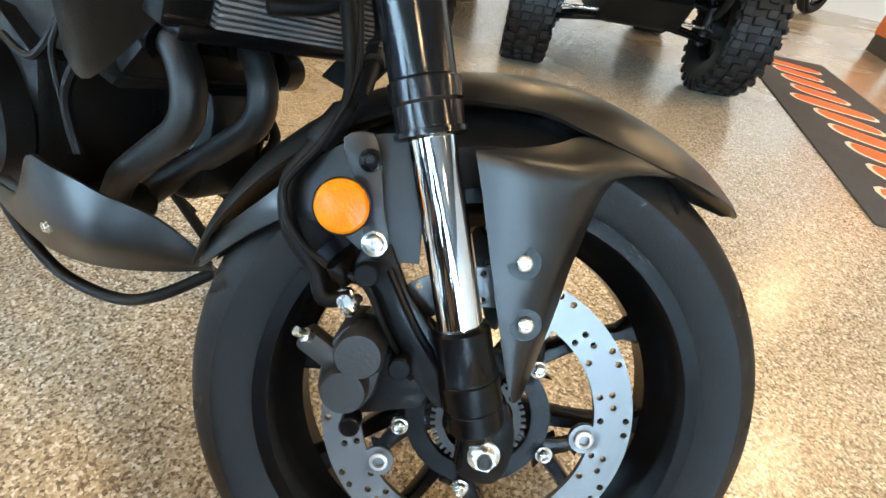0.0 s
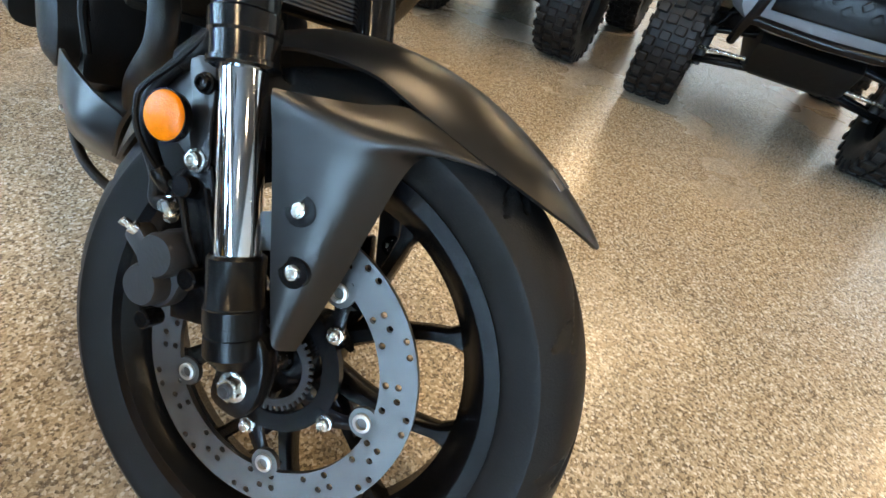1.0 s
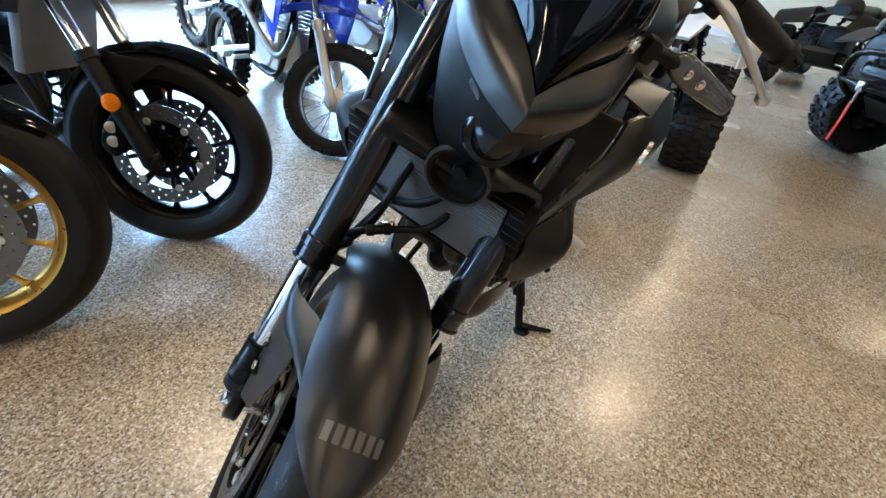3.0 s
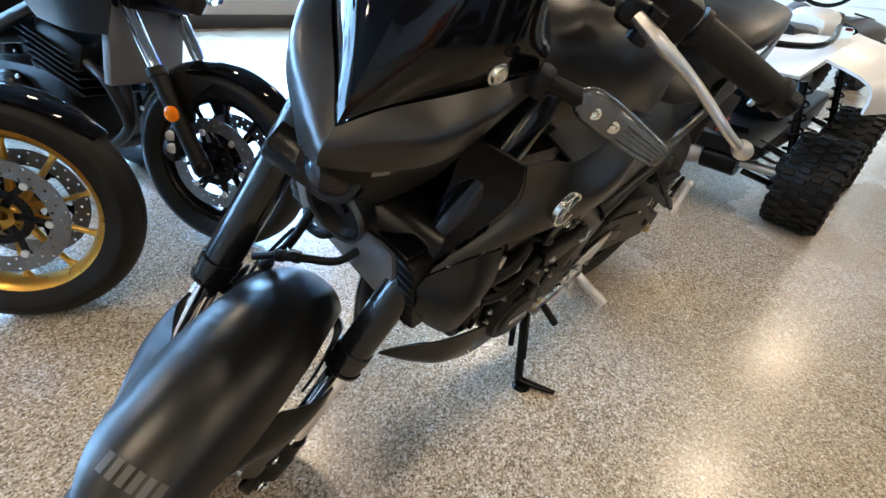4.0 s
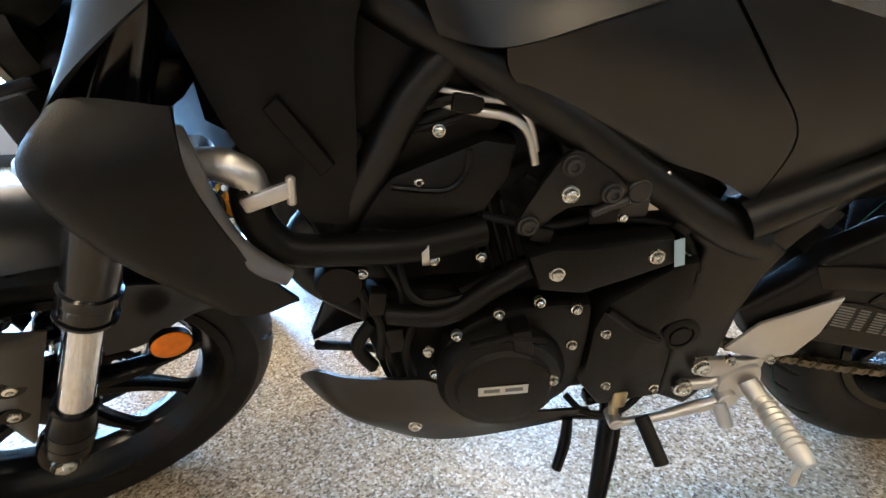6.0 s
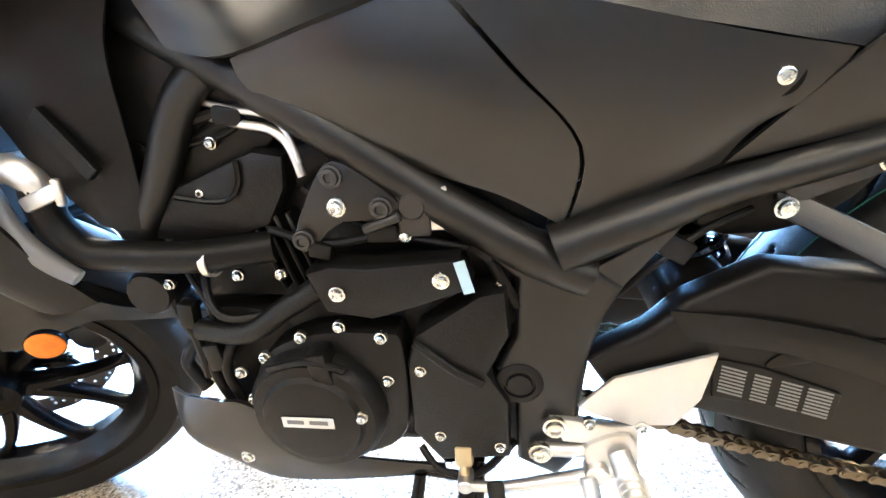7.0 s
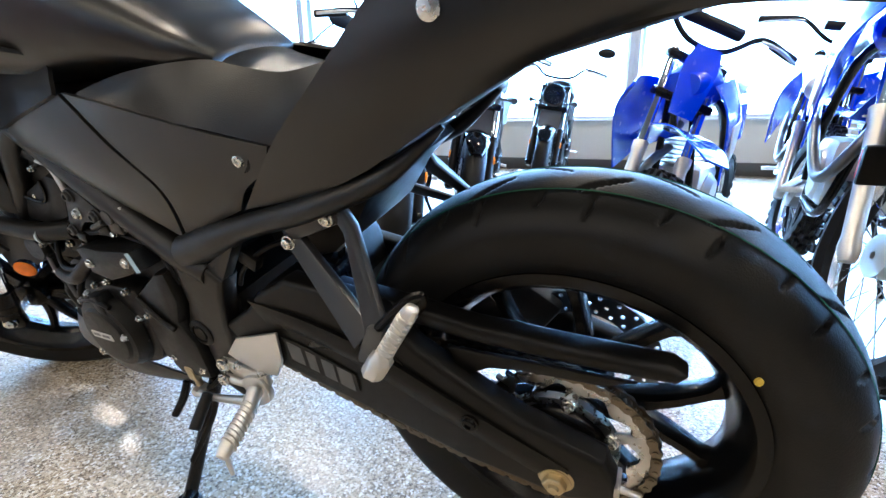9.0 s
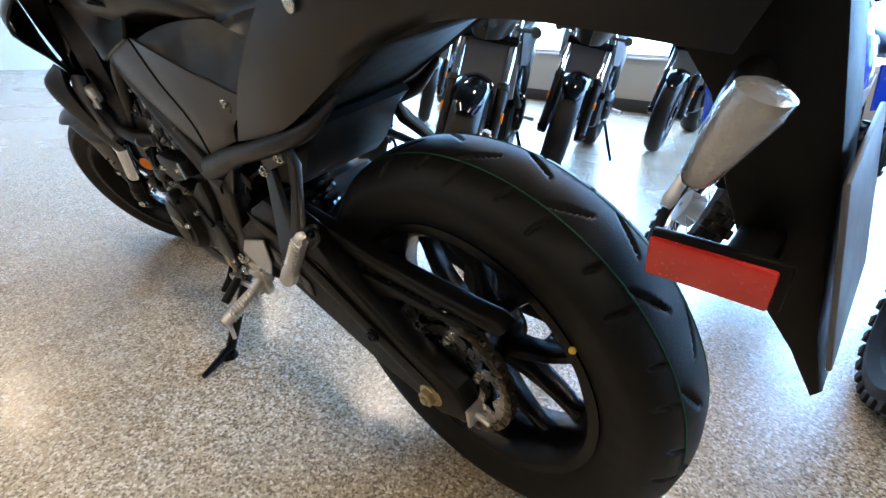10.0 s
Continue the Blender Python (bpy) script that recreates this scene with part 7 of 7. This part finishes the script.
    P2("seat", loft([oval(x * k, z0 + z * k, w * k, h * k, 16, 3) for x, z, w, h in ((-0.42, 0.07, 0.05, 0.03), (-0.60, 0.03, 0.075, 0.05), (-0.85, 0.03, 0.08, 0.05), (-1.08, 0.06, 0.06, 0.025))]), SEAT, "black bench seat")
    P2("rear_fender", skin([[(-0.95 * k, s * 0.07 * k, z0 + 0.02), (-1.15 * k, s * 0.085 * k, z0 + 0.05 * k), (-1.40 * k, s * 0.06 * k, z0 + 0.09 * k)] for s in (-1, 0, 1)], 0.005, 5, 4), plastic, "blue plastic rear mudguard")
    P2("engine_block", join(box(S(-0.52, 0, 0) [:2] + (r + 0.13 * k,), S(0.26, 0.20, 0.20), 0.03), turned((-0.50 * k, -0.11 * k, r + 0.12 * k), (-0.50 * k, 0.13 * k, r + 0.12 * k), [(0, 0.07 * k), (0.1, 0.085 * k), (0.9, 0.085 * k), (1, 0.06 * k)], 28)), ALU, "bare alloy engine")
    for j in range(7):
        P2("cylinder_fin", box((-0.44 * k + 0.006 * j, 0, r + (0.22 + 0.018 * j) * k), S(0.13, 0.13, 0.006), 0.002, 1), ALU)
    P2("exhaust", tube([(-0.36 * k, -0.03, r + 0.30 * k), (-0.28 * k, -0.08, r + 0.22 * k), (-0.36 * k, -0.12 * k, r + 0.12 * k), (-0.62 * k, -0.13 * k, r + 0.26 * k), (-0.80 * k, -0.12 * k, r + 0.38 * k)], 0.017, 12), STEEL, "bare exhaust pipe")
    P2("silencer", turned((-0.78 * k, -0.125 * k, r + 0.37 * k), (-1.12 * k, -0.12 * k, r + 0.48 * k), [(0, 0.02), (0.06, 0.042 * k), (0.94, 0.042 * k), (1, 0.02)], 20), ALU, "alloy silencer")
    rr2 = r * 0.95
    wire_wheel(o, "rear_wheel", (-1.22 * k, 0, rr2), rr2, 0.10 * k, None, 28)
    P2("side_stand", tube([(-0.66 * k, 0.10 * k, r), (-0.68 * k, 0.17 * k, r * 0.4), (-0.68 * k, 0.21 * k, 0.01)], 0.009, 8), METAL_BLACK)
    return o


dirt_bike("small blue off-road bike with wire wheels and white graphics", placed(1.345, 1.05, -106, -6), 1.0, 0.255, 42)
dirt_bike("blue off-road bike with a tall knobbly front wheel", placed(1.95, 0.78, -95, -6), 1.12, 0.33, 12)
dirt_bike("pale blue and silver off-road bike near the windows", placed(2.02, 2.02, -100, -6), 1.05, 0.30, 12)
dirt_bike("blue off-road bike parked behind the others", placed(2.75, 1.15, -95, -6), 1.12, 0.33, 12)


def fat_tyre(c, r, width, n=26):
    base = wheel_lathe([(r * 0.50, -width * 0.40), (r * 0.62, -width * 0.5), (r * 0.88, -width * 0.5), (r * 0.955, -width * 0.40), (r * 0.965, 0), (r * 0.955, width * 0.40), (r * 0.88, width * 0.5), (r * 0.62, width * 0.5), (r * 0.50, width * 0.40)], c, 56)
    knobs = []
    for k in range(n):
        for j, yy in enumerate((-0.36, -0.12, 0.12, 0.36)):
            a = 2 * math.pi * (k + 0.5 * (j % 2)) / n
            knobs.append(box((c[0] + r * 0.975 * math.cos(a), c[1] + yy * width, c[2] + r * 0.975 * math.sin(a)), (r * 0.065, width * 0.20, 2 * math.pi * r / n * 0.55), 0.004, 1, rot=(0, -math.degrees(a), 12 if j % 2 else -12)))
        for s in (-1, 1):
            a = 2 * math.pi * (k + 0.25) / n
            knobs.append(box((c[0] + r * 0.90 * math.cos(a), c[1] + s * width * 0.49, c[2] + r * 0.90 * math.sin(a)), (r * 0.16, width * 0.07, 2 * math.pi * r / n * 0.45), 0.004, 1, rot=(0, -math.degrees(a), 0)))
    return base, join(*knobs)


def buggy(label, m, track=1.04, r=0.30, base=1.6, front=GREYP, quad=False, strap=False):
    """A four-wheeler: nose to +x, front axle over the origin."""
    o = thing("quad_bike" if quad else "side_by_side", label, "quad bike" if quad else "utility vehicle", "four-wheelers in the row", m)
    P2 = lambda n, b, mat, lab="", par=None: part(n, b, mat, par or o, lab)
    hub_w = 0.23
    for x in (0, -base):
        for s in (1, -1):
            y = s * track / 2
            w = P2("wheel", turned((x, y - 0.06, r), (x, y + 0.06, r), [(0, r * 0.48), (0.2, r * 0.5), (0.25, r * 0.36), (0.5, r * 0.3), (0.75, r * 0.36), (0.8, r * 0.5), (1, r * 0.48)], 32), METAL_BLACK, "black steel wheel")
            body, knobs = fat_tyre((x, y, r), r, hub_w)
            P2("tyre", body, RUBBER, "chunky black off-road tyre", w)
            P2("tread", knobs, RUBBER, "", w)["kind"] = "stuff"
            ym = y - s * 0.12
            for dz, dx in ((-0.05, 0.10), (-0.05, -0.10), (0.08, 0.0)):
                P2("suspension_arm", tube([(x + dx, s * 0.16, r + dz + 0.04), (x + dx * 0.4, ym, r + dz)], 0.015, 10), METAL_BLACK)
            P2("tie_rod", rod((x + 0.14, s * 0.12, r + 0.03), (x + 0.09, ym, r + 0.01), 0.009), BOLT)
            P2("shock", join(rod((x, ym + s * 0.02, r), (x - 0.02, s * 0.22, r + 0.42), 0.018), tube([V((x, ym, r + 0.05)).lerp(V((x - 0.02, s * 0.23, r + 0.40)), k / 48) + 0.034 * V((math.cos(k * math.pi / 4), math.sin(k * math.pi / 4), 0)) for k in range(49)], 0.006, 6, 1)), METAL_BLACK, "black coil-over damper")
            P2("ball_joint", join(rod((x, ym - s * 0.02, r - 0.08), (x, ym - s * 0.02, r + 0.10), 0.022), turned((x, ym, r), (x, y, r), [(0, 0.04), (1, 0.05)], 16)), CALIPER)
    P2("skid_plate", plate([(0.20, 0.30), (0.30, 0.42), (0.24, 0.46), (-base - 0.1, 0.34), (-base - 0.1, 0.27), (-0.1, 0.24)], -0.20, 0.20, 0.02), MATTE, "black skid plate")
    if not quad:
        nose = P2("nose", loft([oval(x, z, w, h, 20, 4) for x, z, w, h in ((0.36, 0.60, 0.28, 0.10), (0.33, 0.62, 0.34, 0.16), (0.15, 0.66, 0.40, 0.20), (-0.25, 0.74, 0.44, 0.22), (-0.60, 0.82, 0.46, 0.18))]), front, "dark plastic nose")
        P2("grille", join(*[box((0.372, -0.20 + 0.05 * k, 0.60 + 0.03 * (k % 2)), (0.012, 0.034, 0.03), 0.004, 1, rot=(45, 0, 0)) for k in range(9)], box((0.365, 0, 0.60), (0.01, 0.46, 0.12), 0.01)), METAL_BLACK, "black mesh grille", nose)
        P2("bumper", join(tube([(0.30, -0.30, 0.40), (0.42, -0.28, 0.50), (0.44, -0.20, 0.66), (0.44, 0.20, 0.66), (0.42, 0.28, 0.50), (0.30, 0.30, 0.40)], 0.020, 12), tube([(0.42, -0.28, 0.50), (0.44, 0, 0.49), (0.42, 0.28, 0.50)], 0.018, 12)), METAL_BLACK, "black tubular bumper")
        for s in (1, -1):
            hl = P2("headlamp", box((0.24, s * 0.34, 0.80), (0.12, 0.16, 0.09), 0.03, rot=(0, -20, s * 25)), GLOSS, "black headlamp")
            P2("lens", box((0.292, s * 0.355, 0.79), (0.02, 0.12, 0.05), 0.01, rot=(0, -20, s * 25)), LENS, "", hl)
            P2("wheel_arch", skin([[(0.34, s * 0.36, 0.70), (0.10, s * 0.40, 0.82), (-0.25, s * 0.42, 0.86), (-0.42, s * 0.44, 0.62)], [(0.30, s * 0.66, 0.66), (0.10, s * 0.68, 0.76), (-0.25, s * 0.68, 0.78), (-0.44, s * 0.66, 0.56)]], 0.012, 5, 4), MATTE, "black wheel arch")
            P2("door", plate([(-0.50, 0.80), (-0.45, 0.40), (-1.15, 0.38), (-1.25, 0.80)], s * 0.62 - 0.02, s * 0.62 + 0.02, 0.02), front)
            P2("roll_cage", tube([(-0.20, s * 0.50, 0.88), (-0.55, s * 0.52, 1.60), (-0.80, s * 0.52, 1.78), (-1.35, s * 0.52, 1.76), (-1.55, s * 0.52, 0.80)], 0.024, 12), METAL_BLACK, "black roll cage tube")
            P2("seat", join(box((-0.95, s * 0.28, 0.62), (0.50, 0.46, 0.14), 0.05), box((-1.22, s * 0.28, 0.92), (0.14, 0.46, 0.60), 0.05, rot=(0, -12, 0))), SEAT, "black bucket seat")
        P2("floor_pan", box((-0.80, 0, 0.42), (1.1, 1.20, 0.10), 0.03), MATTE)
        P2("roof_bar", join(rod((-0.80, -0.52, 1.78), (-0.80, 0.52, 1.78), 0.022), rod((-1.35, -0.52, 1.76), (-1.35, 0.52, 1.76), 0.022)), METAL_BLACK)
        P2("cargo_bed", box((-1.62, 0, 0.80), (0.60, 1.20, 0.28), 0.05), front)
        P2("bonnet", loft([[(x, y, z) for x, y, z in ((0.12, -w, zz), (0.12 - dx, -w * 0.5, zz + 0.06), (0.12 - dx, w * 0.5, zz + 0.06), (0.12, w, zz))] for dx, w, zz in ((0, 0.32, 0.82), (0.45, 0.42, 0.96))], False), front)
    else:
        P2("rear_fender", skin([[(-base + 0.36, s * 0.14, 0.70), (-base + 0.22, s * 0.26, 0.80), (-base - 0.05, s * 0.32, 0.82), (-base - 0.34, s * 0.30, 0.76), (-base - 0.42, s * 0.26, 0.70)] for s in (-1, -0.5, 0.5, 1)], 0.02, 5, 4), front, "white plastic rear mudguard")
        for s in (1, -1):
            P2("fender_side", skin([[(-base + 0.30, s * 0.20, 0.76), (-base, s * 0.32, 0.82), (-base - 0.36, s * 0.30, 0.76)], [(-base + 0.34, s * 0.42, 0.68), (-base, s * 0.54, 0.74), (-base - 0.34, s * 0.46, 0.70)], [(-base + 0.34, s * 0.44, 0.60), (-base, s * 0.56, 0.60), (-base - 0.30, s * 0.48, 0.60)]], 0.01, 5, 4), front, "white plastic mudguard side")
            P2("front_fender", skin([[(0.34, s * 0.16, 0.66), (0.10, s * 0.20, 0.80), (-0.25, s * 0.18, 0.76)], [(0.34, s * 0.48, 0.60), (0.10, s * 0.52, 0.72), (-0.25, s * 0.46, 0.66)]], 0.01, 5, 4), front, "white plastic front mudguard")
            P2("foot_peg", rod((-0.55, s * 0.20, 0.34), (-0.55, s * 0.42, 0.34), 0.014), ALU)
        P2("tail_lamp", box((-base - 0.40, -0.0, 0.66), (0.03, 0.09, 0.035), 0.008), RED, "red tail lamp")
        P2("rear_axle", join(rod((-base, -track / 2, r), (-base, track / 2, r), 0.022), turned((-base, 0.06, r), (-base, 0.16, r), [(0, 0.06), (0.5, 0.075), (1, 0.05)], 24), turned((-base, 0.22, r), (-base, 0.25, r), [(0, 0.10), (1, 0.10)], 28)), ALU, "bare metal rear axle and hub")
        P2("axle_carrier", join(box((-base + 0.12, 0, r + 0.06), (0.24, 0.20, 0.16), 0.03), rod((-base - 0.02, -0.12, r), (-base - 0.02, 0.05, r), 0.07)), METAL_BLACK)
        P2("seat", loft([oval(x, z, w, h, 16, 3) for x, z, w, h in ((-0.35, 0.80, 0.08, 0.04), (-0.6, 0.78, 0.13, 0.06), (-0.9, 0.80, 0.15, 0.06), (-1.1, 0.82, 0.12, 0.04))]), SEAT, "black seat")
        P2("tank", loft([oval(x, z, w, h, 16, 3) for x, z, w, h in ((0.05, 0.80, 0.08, 0.05), (-0.15, 0.84, 0.13, 0.08), (-0.38, 0.82, 0.10, 0.06))]), front)
        P2("engine", box((-0.45, 0, 0.48), (0.42, 0.28, 0.32), 0.05), CAST)
        P2("handlebar", tube([(-0.22, 0.36, 1.02), (-0.16, 0.18, 1.02), (-0.10, 0.06, 0.94), (-0.10, -0.06, 0.94), (-0.16, -0.18, 1.02), (-0.22, -0.36, 1.02)], 0.011, 10), METAL_BLACK)
        P2("rear_rack", join(tube([(-base + 0.2, -0.22, 0.86), (-base - 0.36, -0.24, 0.80), (-base - 0.36, 0.24, 0.80), (-base + 0.2, 0.22, 0.86)], 0.012, 10)), METAL_BLACK)
    if strap:
        wn_ = P2("winch", join(rod((0.42, -0.10, 0.56), (0.42, 0.10, 0.56), 0.035), box((0.40, 0, 0.56), (0.10, 0.26, 0.10), 0.02)), METAL_BLACK, "black winch")
        P2("winch_hook", join(box((0.50, 0.0, 0.50), (0.03, 0.05, 0.06), 0.008), tube([(0.50, 0, 0.48), (0.52, 0.02, 0.43), (0.51, 0.0, 0.40)], 0.008, 8)), BOLT, "plated winch hook", wn_)
        P2("pull_strap", tube([(0.51, 0.0, 0.41), (0.53, 0.02, 0.30), (0.55, 0.03, 0.18)], 0.011, 8, 5, 0.35), RED_STRAP, "red winch strap", wn_)
    return o


def by_tyres(a, b):
    """The pose of a four-wheeler from where its front right and front left tyres stand."""
    a, b = V(a), V(b)
    mid, d = (a + b) / 2, (b - a)
    return placed(mid.x, mid.y, math.degrees(math.atan2(d.y, d.x)) - 90)


buggy("dark side-by-side vehicle with a tubular bumper and chunky tyres", by_tyres((0.995, -2.36), (0.045, -2.80)), 1.05, 0.30)
buggy("dark side-by-side vehicle parked second in the row", by_tyres((2.45, -1.86), (1.58, -2.24)), 0.98, 0.29)
buggy("black utility quad with a winch and a red pull strap", by_tyres((4.05, -1.40), (3.22, -1.86)), 0.95, 0.29, 1.3, MATTE, False, True)
buggy("white sport quad bike with black tyres", placed(3.62, -0.02, 0), 0.86, 0.22, 1.0, WHITE, True)
buggy("dark utility quad bike by the far wall", placed(7.2, 0.9, 165), 0.95, 0.30, 1.3, GREYP, True)
buggy("dark utility quad bike near the slat wall", placed(6.4, -1.3, 160), 0.95, 0.30, 1.3, MATTE, True)
street_bike("black motorcycle parked far across the showroom", placed(0.2, -7.6, 60, 6), METAL_BLACK, METAL_BLACK, True, steer=5)
street_bike("dark motorcycle parked far along the aisle", placed(-4.2, 2.6, 20, 6), METAL_BLACK, METAL_BLACK, False, steer=5)
street_bike("blue and black motorcycle parked far along the aisle", placed(-4.4, 3.6, 20, 6), METAL_BLACK, BLUE, False, steer=5)

# floor runner with slanted printed bars
MAT = surface("grey_carpet_runner", (0.045, 0.045, 0.048), 0.9, 0, 0.25, 40, 0.8, 500)
ORANGE_PRINT, PALE_PRINT = surface("orange_print", (0.75, 0.13, 0.03), 0.8, 0, 0.15, 60), surface("pale_print", (0.70, 0.60, 0.48), 0.8, 0, 0.1, 60)
runner = thing("floor_runner", "dark grey floor runner with slanted orange printed bars", "floor mat", m=Matrix.Translation((-0.62, -3.12, 0)) @ Matrix.Rotation(math.atan2(2.77, -0.672), 4, "Z"))
part("mat", box((0, 0, 0.004), (2.85, 0.62, 0.008), 0.003, 1), MAT, runner)
rng = random.Random(4)
for k in range(10):
    x = -1.18 + k * 0.26
    hgt = 0.30 if k in (0, 4, 9) else 0.20
    for mat, grow, zz in ((PALE_PRINT, 0.018, 0.0095), (ORANGE_PRINT, 0.0, 0.0115)):
        w = 0.085 + grow
        pts = [(x - w, -hgt / 2 - grow), (x + w * 0.6, -hgt / 2 - grow * 0.6), (x + w + 0.08, hgt / 2 + grow), (x - w * 0.4 + 0.08, hgt / 2 + grow * 0.7)]
        bm = bmesh.new()
        lo = [bm.verts.new((px, py, 0.0075)) for px, py in rounded(pts, 4)]
        hi = [bm.verts.new((px, py, zz)) for px, py in rounded(pts, 4)]
        bm.faces.new(hi)
        for i in range(len(lo)):
            bm.faces.new((lo[i], lo[(i + 1) % len(lo)], hi[(i + 1) % len(lo)], hi[i]))
        part("printed_bar", bm, mat, runner)

counter = thing("display_counter", "orange display counter with a black base and a pale post", "counter", m=Matrix.Translation((-1.20, -5.30, 0)) @ Matrix.Rotation(math.atan2(1.39, -0.30), 4, "Z"))
part("panel", box((0, 0.20, 0.62), (1.9, 0.40, 0.94), 0.01), ORANGE_P, counter, "orange front panel")
part("base", box((0, 0.215, 0.075), (1.88, 0.40, 0.15), 0.005), DARK_BASE, counter, "black plinth")
part("top", box((0, 0.20, 1.105), (1.96, 0.46, 0.03), 0.006), METAL_BLACK, counter)
part("post", box((-0.05, -0.06, 0.60), (0.07, 0.05, 1.2), 0.006), WHITE, counter, "pale grey post")
